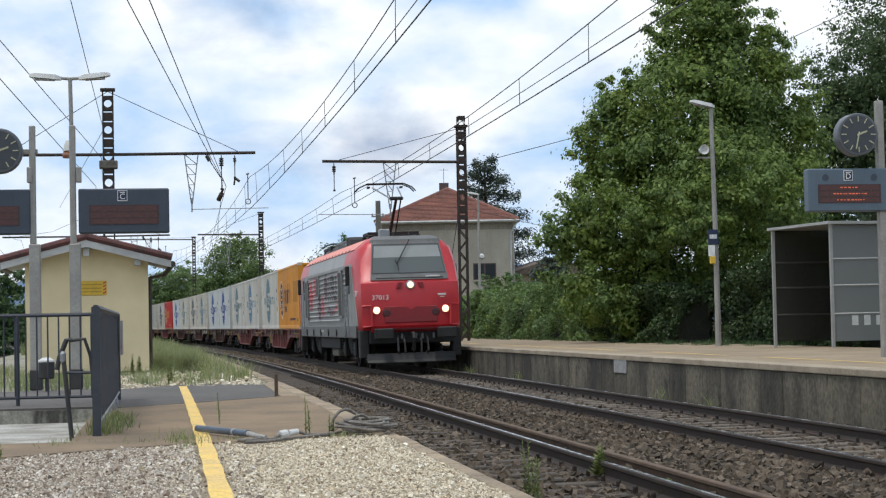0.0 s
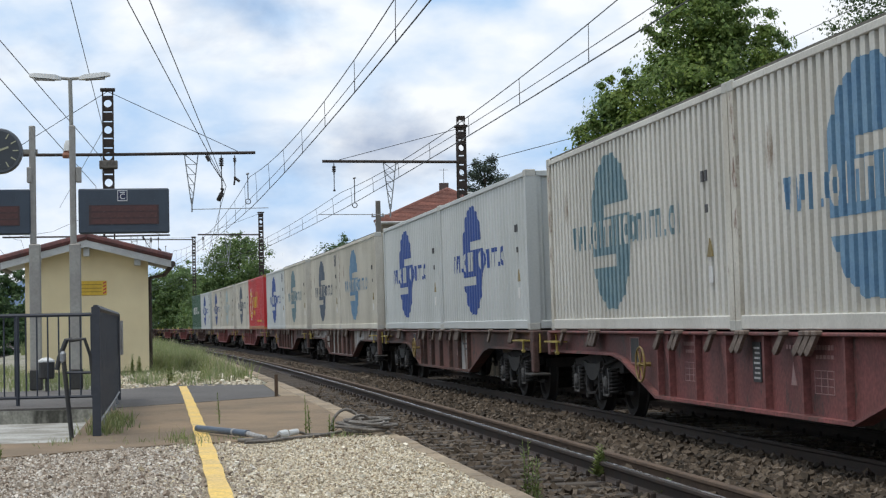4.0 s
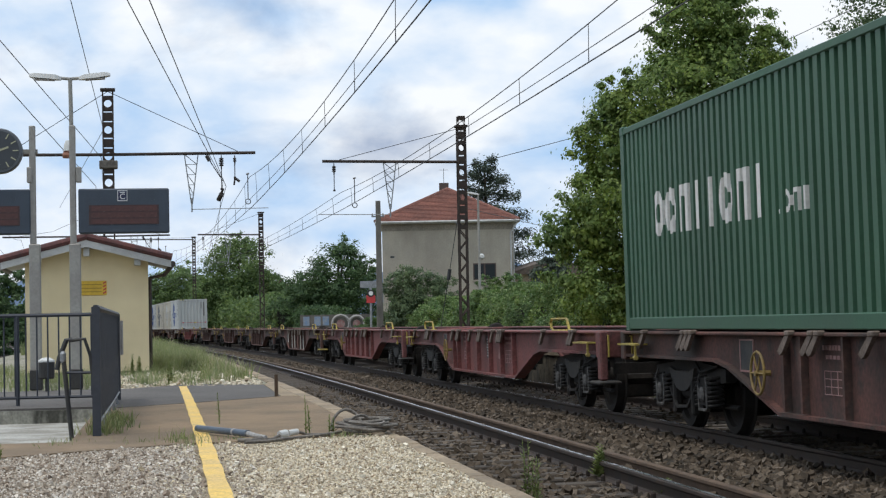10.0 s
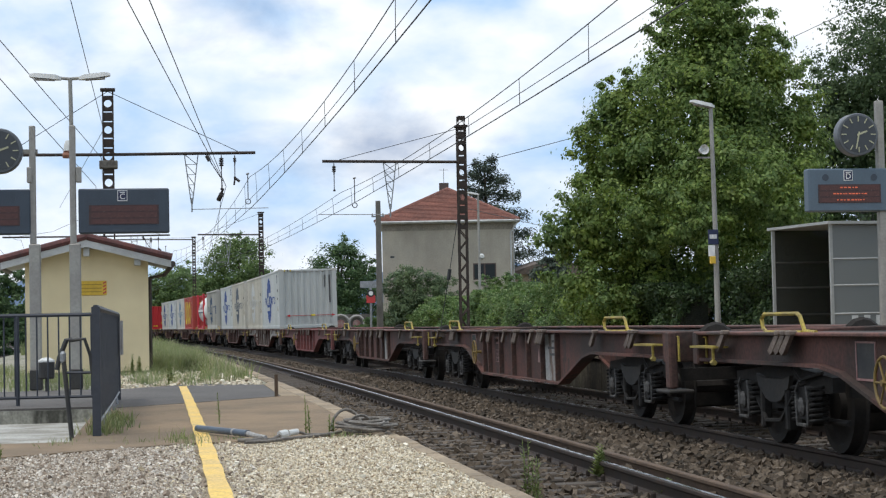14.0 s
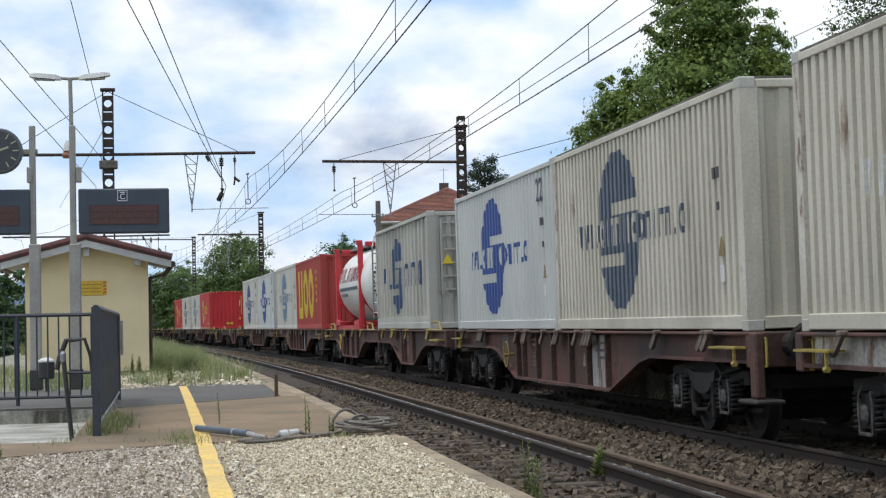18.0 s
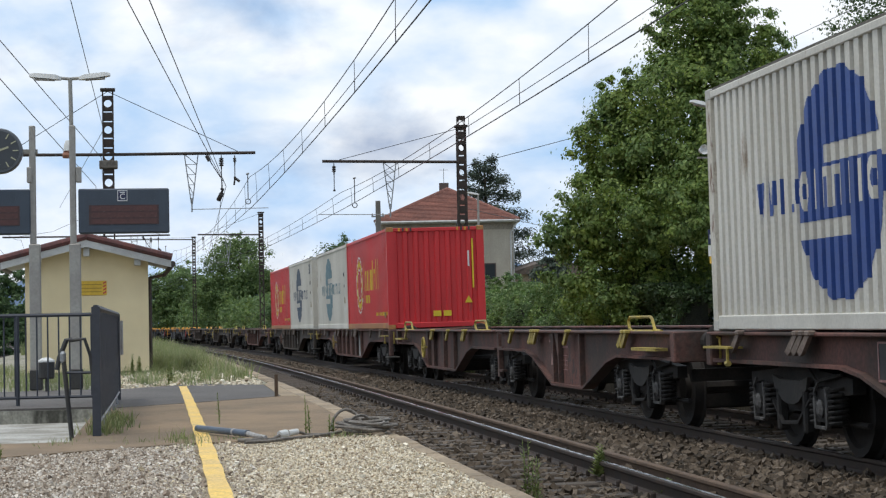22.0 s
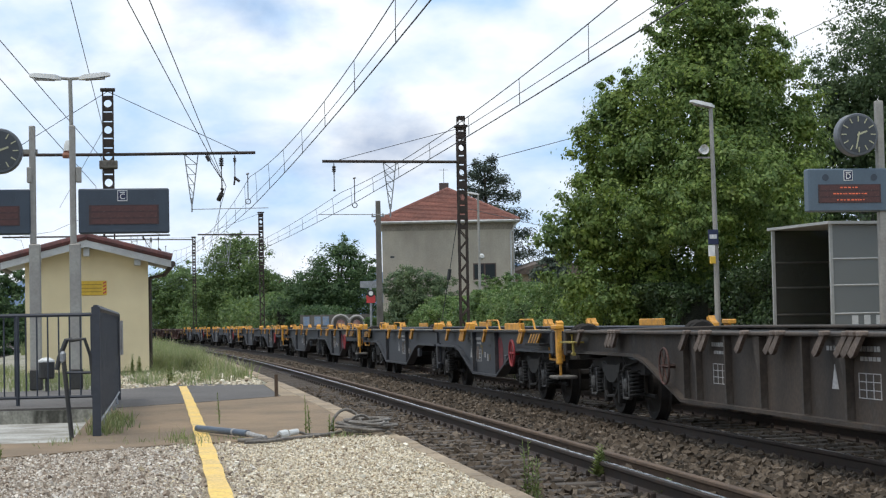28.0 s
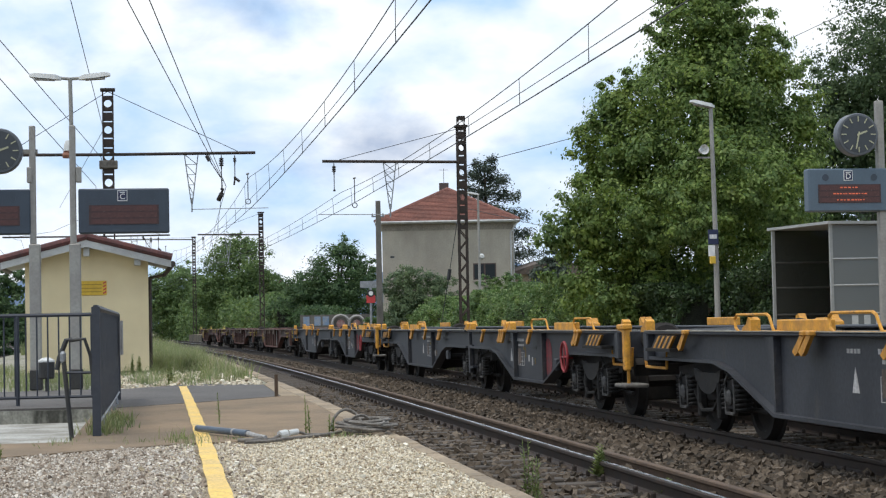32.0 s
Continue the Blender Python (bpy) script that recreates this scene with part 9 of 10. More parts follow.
def loco_bogie(parent, y):
    def fr():
        mb = MB().box(-1.0, 1.0, -0.3, 0.3, 0.55, 0.95, 0.04)
        for sx in (-1.08, 1.08):
            mb.prism([(-2.0, 0.62), (-2.0, 0.82), (-0.8, 0.9), (0.8, 0.9), (2.0, 0.82), (2.0, 0.62), (0.9, 0.60), (0.5, 0.42), (-0.5, 0.42), (-0.9, 0.60)], sx - 0.07, sx + 0.07, "x")
        return mb.mesh("bogie", M_loco_dark)
    b = part("bogie", cached("lbogie", fr), None, parent, m=Matrix.Translation((0, y, 0)))
    prof = [(0.1, -0.09), (0.2, -0.09), (0.21, -0.03), (0.46, -0.02), (0.48, -0.065), (0.57, -0.065), (0.575, 0.04), (0.605, 0.06), (0.605, 0.07), (0.48, 0.065), (0.46, 0.02), (0.21, 0.03), (0.1, 0.09)]
    wl = cached("lwheel", lambda: MB().lathe(prof, (0, 0, 0), "x", 28).mesh("wheel", M_wheel, True))
    ab = cached("labox", lambda: MB().prism([(-0.26, 0.40), (-0.3, 0.62), (-0.16, 0.76), (0.16, 0.76), (0.3, 0.62), (0.26, 0.40)], -1.26, -1.05, "x").mesh("axle_box", M_loco_dark))

    def spr():
        mb = MB()
        mb.tube([(-1.16 + 0.11 * math.cos(a * 0.785), 0.46 + 0.11 * math.sin(a * 0.785), 0.42 + 0.0115 * a) for a in range(41)], 0.022, 5)
        return mb.mesh("spring", M_loco_dark)
    sp = cached("lspring", spr)
    dm = cached("ldamper", lambda: MB().tube([(-1.27, -0.65, 0.35), (-1.27, -0.65, 0.95)], 0.05, 8).mesh("damper", M_loco_dark))
    for e in (-1.3, 1.3):
        for sx in (0, 1):
            f = Matrix.Translation((0, e, 0)) @ (Matrix.Rotation(math.pi, 4, "Z") if sx else Matrix.Identity(4))
            part("wheel", wl, None, b, m=f @ Matrix.Translation((-0.755, 0, 0.575)))
            part("axle_box", ab, None, b, m=f)
            part("spring", sp, None, b, m=f)
            part("damper", dm, None, b, m=f)
    return b


def louvre_pts(z0, z1):
    return wave(z0, z1, 0.155, 0.03, 0.16, 0.2)


def build_loco():
    lo = thing("locomotive", "red and silver-grey electric locomotive with lit headlamps and raised pantograph", "locomotive")
    cab = cached("cab", cab_mesh)
    flip = Matrix.Translation((0, LOCO_L, 0)) @ Matrix.Rotation(math.pi, 4, "Z")
    A, B = 4.2, LOCO_L - 4.2
    for r, first in ((Matrix.Identity(4), True), (flip, False)):
        c = part("cab", cab, None, lo, "glossy red driving cab", m=r)
        part("windscreen_frame", screen_quad(0, 1.10, 2.52, 3.60, 0.02, 0.96), M_loco_band, c, "grey windscreen surround")
        part("gasket", screen_quad(0, 1.045, 2.695, 3.545, 0.026, 0.935), M_black, c, "black rubber screen gasket")
        part("windscreen", screen_quad(0, 1.02, 2.72, 3.52, 0.032, 0.91), M_loco_glass, c, "dark reflective windscreen")
        # sheet laid on the glass as a painted sky reflection
        part("sun_blind", screen_quad(0, 0.955, 3.16, 3.49, 0.036, 0.91), M_screen_sheen, c, "pale sheet painting the sky reflection on the upper screen")
        part("roof_cap", MB().loft([[(-x, y, z), (x, y, z), (x, 2.6, z), (-x, 2.6, z)] for x, y, z in ((1.02, 1.30, 3.60), (0.98, 1.33, 3.68), (0.82, 1.60, 3.79))]), M_loco_band, c, "dark grey cab roof")
        part("wiper", MB().tube([(-0.35, 0.93, 3.08), (-0.28, 0.82, 2.9), (-0.30, 0.72, 2.78)], 0.012, 5).tube([(-0.30, 0.86, 3.0), (0.1, 1.18, 3.66)], 0.016, 5), M_loco_dark, c)
        part("grab_bar", MB().tube([(-0.95, 0.60, 2.57), (0.95, 0.60, 2.57)], 0.015, 5), M_loco_dark, c)
        part("lower_panel", MB().box(-0.75, 0.75, 0.515, 0.58, 1.32, 1.78, 0.02), M_dull_cab_red, c, "darker red centre panel")
        for sx in (-1, 1):
            part("vent", MB().prism([(sx * 0.22, 2.44), (sx * 0.34, 2.44), (sx * 0.40, 2.28), (sx * 0.28, 2.28)], 0.515, 0.60, "y"), M_dull_cab_red, c)
            hl = part("headlight", MB().lathe([(0.125, 0.10), (0.125, 0.0), (0.11, -0.012)], (sx * 0.97, 0.53, 1.68), "y", 20), M_loco_red, c)
            part("lens", MB().lathe([(0.10, 0.02), (0.095, 0.0), (0.06, -0.02), (0.01, -0.028)], (sx * 0.97, 0.505, 1.68), "y", 20), M_loco_lamp if first else M_galv, hl, "glowing headlamp lens" if first else "unlit lamp lens", smooth=True)
            part("tail_light", MB().lathe([(0.13, 0.06), (0.13, 0.0), (0.08, -0.01)], (sx * 0.68, 0.52, 1.60), "y", 18), M_dark_lens, c, "dark unlit tail lamp")
            part("handle_bracket", MB().tube([(sx * 1.36, 0.60, 1.80), (sx * 1.12, 0.50, 1.82), (sx * 1.10, 0.50, 1.25), (sx * 1.35, 0.6, 1.22)], 0.035, 6), M_loco_red, c)
        top = part("headlight", MB().lathe([(0.125, 0.10), (0.125, 0.0), (0.11, -0.012)], (0, 0.53, 2.37), "y", 20), M_galv, c)
        part("lens", MB().lathe([(0.09, 0.02), (0.085, 0.0), (0.055, -0.02), (0.01, -0.028)], (0, 0.505, 2.37), "y", 20), M_loco_lamp if first else M_galv, top, "glowing headlamp lens" if first else "unlit lamp lens", smooth=True)
        if first:
            part("number", letters("37013", 0.195, INK["white"]), None, c, "white running number", m=Matrix.Translation((-0.86, 0.497, 2.03)))
        part("lettering", MB().box(0.76, 0.99, 0.50, 0.515, 2.06, 2.11, 0.004).box(0.82, 0.95, 0.50, 0.515, 2.01, 2.03, 0.004), INK["white"], c, "small white printed mark")
        part("lettering", MB().box(0.46, 0.86, 0.645, 0.66, 2.57, 2.625, 0.004), INK["white"], c, "small white printed mark")
        # cab flank: silver panel with slanted front edge, door, window
        for sx in (-1, 1):
            f = part("cab_flank", MB().prism([(1.12, 1.26), (4.2, 1.26), (4.2, 3.04), (2.27, 3.04)], sx * 1.434 - 0.006, sx * 1.434 + 0.006, "x"), M_loco_grey, c, "silver-grey cab flank")
            part("door", MB().box(sx * 1.442 - 0.006, sx * 1.442 + 0.006, 2.5, 3.2, 1.3, 3.0), M_loco_grey, f)
            part("door_window", MB().box(sx * 1.45 - 0.006, sx * 1.45 + 0.006, 2.66, 3.04, 2.2, 2.92), M_pane, f, "dark door window")
            for y in (2.58, 3.42):
                part("hand_rail", MB().tube([(sx * 1.44, y, 2.42), (sx * 1.50, y, 2.46), (sx * 1.53, y, 2.40), (sx * 1.53, y, 0.98), (sx * 1.44, y, 0.95)], 0.022, 5), M_galv, f)
            part("mirror", MB().box(sx * 1.56 - 0.06, sx * 1.56 + 0.06, 2.20, 2.34, 2.42, 2.98, 0.02), M_loco_dark, c, "black wing mirror")
            if sx * (1 if first else -1) < 0 and first:
                part("number", letters("37013", 0.24, INK["white"]), None, c, "white running number", m=Matrix.Translation((-1.437, 1.30, 2.16)) @ Matrix.Rotation(-math.pi / 2, 4, "Z"))
        # buffer beam, plough, buffers
        part("buffer_beam", MB().box(-1.18, 1.18, 0.62, 1.2, 0.74, 1.14, 0.03), M_loco_dark, c)
        for x in (-0.62, -0.28, 0.12, 0.30, 0.62):
            part("pipe_valve", MB().box(x - 0.035, x + 0.035, 0.52, 0.62, 0.86, 1.02, 0.015), M_loco_band, c)
        part("lower_lip", MB().prism([(0.50, 1.20), (0.62, 1.20), (0.62, 1.06), (0.56, 1.10)], -1.12, 1.12, "x"), M_loco_red, c)
        part("foot_board", MB().box(-1.05, 1.05, 0.40, 0.60, 1.135, 1.155), M_plough, c)
        part("plough", MB().loft([[(-1.25, 0.75 - o, z), (-0.6, 0.35 - o, z), (0.6, 0.35 - o, z), (1.25, 0.75 - o, z), (1.2, 0.85, z), (-1.2, 0.85, z)] for z, o in ((0.20, 0.12), (0.23, 0.14), (0.30, 0.06), (0.42, 0.0), (0.48, -0.02))]), M_plough, c, "grey rail guard plough")
        for sx in (-1, 1):
            part("buffer", MB().box(sx * 0.875 - 0.27, sx * 0.875 + 0.27, -0.22, -0.15, 0.88, 1.18, 0.03).tube([(sx * 0.875, -0.16, 1.03), (sx * 0.875, 0.6, 1.03)], 0.14, 12), M_loco_dark, c)
            part("air_hose", MB().tube([(sx * 0.4, 0.58, 0.95), (sx * 0.42, 0.38, 0.85), (sx * 0.42, 0.3, 0.55), (sx * 0.36, 0.45, 0.42)], 0.03, 6), M_black, c)
            part("step_box", MB().box(sx * 1.3 - 0.13, sx * 1.3 + 0.13, 0.75, 1.2, 0.35, 1.14, 0.03), M_loco_dark, c)
            part("air_hose", MB().tube([(sx * 0.22, 0.58, 0.95), (sx * 0.24, 0.34, 0.8), (sx * 0.22, 0.3, 0.5)], 0.028, 6), M_black, c)
        part("coupling", MB().tube([(0, 0.6, 1.02), (0, 0.2, 1.02), (0, 0.12, 0.9), (0, 0.25, 0.55), (0, 0.4, 0.6)], 0.05, 8), M_loco_dark, c)
    # body between the cabs
    sec = [(-1.43, 1.26), (1.43, 1.26), (1.43, 3.05), (1.325, 3.44), (0.95, 3.73), (-0.95, 3.73), (-1.325, 3.44), (-1.43, 3.05)]
    body = part("body", MB().prism(sec, A, B, "y"), M_loco_grey, lo, "silver-grey machine room body")
    for sx in (-1, 1):
        q = [(sx * 1.32, 3.435), (sx * 0.95, 3.725), (sx * 0.955, 3.745), (sx * 1.332, 3.452)]
        part("roof_edge", MB().prism(q, 2.3, LOCO_L - 2.3, "y"), M_loco_roof, lo, "red roof edge with skylight painted in as pale pink")
        for i in range(14):
            part("roof_slot", MB().tube([(sx * 1.325, 3.6 + i * 0.93, 3.46), (sx * 1.285, 3.6 + i * 0.93 + 0.16, 3.495)], 0.018, 4), M_loco_dark, lo)
        part("roof_seam", MB().tube([(sx * 1.333, 2.3, 3.438), (sx * 1.333, LOCO_L - 2.3, 3.438)], 0.010, 5), M_loco_dark, lo)
        part("sill_band", MB().box(sx * 1.425 - 0.03, sx * 1.425 + 0.03, 1.5, LOCO_L - 1.5, 0.92, 1.27, 0.01), M_loco_band, lo, "darker grey sill")
        for i in range(6):
            part("lifting_ring", MB().tube([(sx * 1.47, 3.9 + i * 2.4 + 0.07 * math.cos(a * 0.7), 1.06 + 0.1 * math.sin(a * 0.7)) for a in range(10)], 0.018, 5), M_loco_dark, lo)
        # louvres
        for y0, y1 in ((5.42, 14.95), (3.58, 4.22)):
            pts = louvre_pts(1.42, 2.95)
            mb = MB()
            mb.loft([[(sx * (1.472 - d), y, z) for z, d in pts] for y in (y0, y1)], closed=False, caps=False)
            part("louvre_panel", mb, M_loco_grey, body, "ribbed silver louvre panel")
        for y0, y1, z0, z1, nm in ((4.32, 5.33, 1.52, 2.92, "air_grille"), (15.15, 16.0, 1.52, 2.88, "air_grille"), (11.2, 11.95, 2.2, 2.92, "air_grille")):
            g = part(nm, MB().box(sx * 1.475 - 0.01, sx * 1.475 + 0.01, y0 + 0.07, y1 - 0.07, z0 + 0.06, z1 - 0.06), M_grille, body, "dark air intake grille")
            part("grille_frame", MB().box(sx * 1.48 - 0.03, sx * 1.48 + 0.018, y0, y0 + 0.07, z0, z1).box(sx * 1.48 - 0.03, sx * 1.48 + 0.018, y1 - 0.07, y1, z0, z1).box(sx * 1.48 - 0.03, sx * 1.48 + 0.018, y0, y1, z0, z0 + 0.06).box(sx * 1.48 - 0.03, sx * 1.48 + 0.018, y0, y1, z1 - 0.06, z1), M_loco_grey, g)
    # livery splashes on the near louvres
    pts = louvre_pts(1.42, 2.95)
    put = lambda z, d, y: (-1.472 + d, y, z)

    def leaf(cy, cz, ry, rz, ph):
        def inside(z, y):
            dy, dz = (y - cy) / ry, (z - cz) / rz
            a = math.atan2(dz, dy)
            return math.hypot(dy, dz) < 0.80 + 0.16 * math.cos(6 * a + ph) + 0.07 * math.cos(13 * a) and math.hypot(dy - 0.1, dz + 0.1) > 0.12
        return inside
    for ik, shape in (("splash", leaf(14.15, 2.32, 0.68, 0.64, 0.5)), ("splash", leaf(12.65, 2.62, 0.52, 0.42, 2.0)), ("splash", leaf(10.25, 1.90, 0.46, 0.40, 1.0)), ("plum", leaf(11.38, 1.86, 0.62, 0.52, 0.0)), ("plum", leaf(9.25, 2.52, 0.62, 0.50, 1.6))):
        part("livery_splash", paint(pts, shape, 5.5, 14.9, put, 0.004, 0.03, 320), INK[ik], body, "printed splash of colour")
    strokes = ((8.55, 8.33, 0.3), (8.05, 7.83, 0.3), (7.62, 7.32, 0.0), (7.05, 6.76, 0.0), (6.40, 6.16, 0.0))
    word = lambda z, y: 2.05 < z < 2.84 and (any(b < y + k * (z - 2.45) < a for a, b, k in strokes) or (6.95 < y < 7.62 and (z > 2.66 or 2.38 < z < 2.52)) or (6.3 < y < 7.05 and z < 2.22))
    part("lettering", paint(pts, word, 5.5, 14.9, put, 0.004, 0.03, 320), INK["dark"], body, "dark painted strokes")

    def arc(lo_a, hi_a):
        def inside(z, y):
            dy, dz = (y - 7.6) / 2.1, (z - 2.42) / 0.80
            a = math.degrees(math.atan2(dz, dy))
            a = a + 360 if a < 0 else a
            w = 0.03 + 0.20 * max(0.0, min(1.0, (290 - abs(a - 290) * 0.9 - 190) / 90))
            return lo_a < a < hi_a and 1 - w < math.hypot(dy, dz) < 1.04 and (a < 220 or math.sin(math.radians(a) * 22) > -0.6)
        return inside
    part("livery_arc", paint(pts, arc(145, 250), 5.45, 10.5, put, 0.004, 0.03, 200), INK["splash"], body, "red dotted arc")
    part("livery_arc", paint(pts, arc(250, 310), 5.45, 10.5, put, 0.004, 0.03, 200), INK["plum"], body, "dark plum end of the arc")
    part("number", letters("37013", 0.24, INK["white"]), None, lo, "white running number", m=Matrix.Translation((-1.437, 18.2, 2.16)) @ Matrix.Rotation(-math.pi / 2, 4, "Z"))
    part("marking", MB().box(-1.46, -1.452, 10.2, 11.2, 1.08, 1.15), M_dull_white, lo, "row of white marking")
    # roof equipment
    vs = [(-0.97, 3.72), (-0.70, 4.0), (0.45, 4.0), (0.6, 3.72)]
    vent = part("roof_vent", MB().prism(vs, 7.6, 12.6, "y"), M_loco_dark, lo, "black roof ventilation housing")
    for i in range(6):
        y = 7.6 + i * 1.0
        part("vent_bar", MB().prism([(-0.985, 3.72), (-0.715, 4.0), (-0.70, 4.015), (-0.97, 3.735)], y - 0.03, y + 0.03, "y"), M_galv, vent)
    part("vent_rail", MB().box(-0.72, -0.60, 7.4, 13.2, 4.0, 4.03), M_galv, vent)
    for i in range(7):
        f = (i + 0.5) / 7
        part("vent_slat", MB().tube([(-0.985 + 0.27 * f, 12.66, 3.735 + 0.28 * f), (-0.985 + 0.27 * f, 13.75 - 0.75 * f, 3.735 + 0.28 * f)], 0.014, 4), M_galv, vent)
    part("roof_vent", MB().prism([(12.6, 3.70), (12.6, 3.98), (13.0, 3.96), (13.7, 3.70)], -0.9, 0.5, "x"), M_loco_dark, lo, "black roof housing")
    part("roof_vent", MB().prism([(6.6, 3.70), (6.75, 3.94), (7.0, 4.03), (7.3, 4.03), (7.6, 3.98), (7.6, 3.70)], -0.92, 0.5, "x"), M_loco_dark, lo, "black roof housing")
    part("roof_box", MB().box(-0.6, -0.3, 2.2, 2.5, 3.74, 4.02, 0.02), M_galv, lo, "pale roof box")
    part("horn", MB().tube([(-0.2, 1.7, 3.86), (-0.2, 2.2, 3.86)], 0.07, 8, True, 0.03), M_loco_dark, lo)
    part("horn", MB().tube([(0.25, 1.8, 3.86), (0.25, 2.2, 3.86)], 0.06, 8, True, 0.03), M_loco_dark, lo)
    for x in (-0.7, 0.0, 0.7):
        for y in (3.4, 4.9, 14.6, 16.0):
            prof = [(0.05, 0.0)]
            for j in range(4):
                prof += [(0.085, 0.04 + 0.055 * j), (0.05, 0.07 + 0.055 * j)]
            part("insulator", MB().lathe(prof, (x, y, 3.68), "z", 10), M_loco_dark, lo)
    part("busbar", MB().tube([(0.45, 3.4, 3.97), (0.45, 16.0, 3.97)], 0.025, 6), M_loco_dark, lo)
    pan = part("pantograph", MB().box(-0.75, 0.75, 3.5, 3.6, 3.92, 4.0).box(-0.75, 0.75, 4.75, 4.85, 3.92, 4.0).box(-0.75, -0.67, 3.5, 4.85, 3.92, 4.0).box(0.67, 0.75, 3.5, 4.85, 3.92, 4.0), M_loco_dark, lo, "raised single-arm pantograph")
    part("lower_arm", MB().tube([(0, 4.3, 3.98), (0, 2.75, 4.92)], 0.05, 8, True, 0.04), M_loco_dark, pan)
    part("tie_rod", MB().tube([(0.12, 4.0, 3.98), (0.1, 2.55, 4.86)], 0.022, 6), M_loco_dark, pan)
    part("knuckle", MB().box(-0.20, 0.20, 2.66, 2.82, 4.88, 4.98, 0.03), M_loco_dark, pan)
    for sx in (-1, 1):
        part("upper_arm", MB().tube([(sx * 0.18, 2.75, 4.94), (sx * 0.38, 5.1, 5.42)], 0.025, 6), M_galv, pan)
    for y in (4.95, 5.3):
        part("collector_strip", MB().tube([(-0.92, y, 5.30), (-0.80, y, 5.42), (-0.55, y, 5.53), (0.55, y, 5.53), (0.80, y, 5.42), (0.92, y, 5.30)], 0.022, 6), M_loco_dark, pan)
    for sx in (-0.5, 0.5):
        part("head_link", MB().box(sx - 0.03, sx + 0.03, 4.95, 5.3, 5.40, 5.45), M_loco_dark, pan)
    fold = part("pantograph", MB().box(-0.75, 0.75, 14.8, 14.9, 3.92, 4.0).box(-0.75, 0.75, 16.1, 16.2, 3.92, 4.0).box(-0.75, -0.67, 14.8, 16.2, 3.92, 4.0).box(0.67, 0.75, 14.8, 16.2, 3.92, 4.0), M_loco_dark, lo, "folded single-arm pantograph")
    part("lower_arm", MB().tube([(0, 15.4, 3.98), (0, 17.2, 4.08)], 0.06, 8), M_loco_band, fold)
    part("collector_strip", MB().tube([(-0.92, 15.0, 4.0), (-0.80, 15.0, 4.1), (-0.55, 15.0, 4.16), (0.55, 15.0, 4.16), (0.80, 15.0, 4.1), (0.92, 15.0, 4.0)], 0.03, 6), M_loco_dark, fold)
    # underframe
    part("underframe_box", MB().box(-1.3, 1.3, 7.0, 12.7, 0.55, 0.95, 0.03), M_loco_dark, lo, "dark underfloor equipment box")
    part("underframe_box", MB().box(-1.2, 1.2, 8.3, 10.2, 0.30, 0.56, 0.03), mat("ochre_grime", (0.17, 0.155, 0.12), (0.11, 0.1, 0.08), 0.8), lo, "dirty battery box")
    part("underframe", MB().box(-1.0, 1.0, 1.2, LOCO_L - 1.2, 0.75, 1.27, 0.03), M_loco_dark, lo)
    for y in (4.85, LOCO_L - 4.85):
        loco_bogie(lo, y)
    return lo


RUNNERS.append((build_loco(), -21.1, LOCO_L, 0.0))


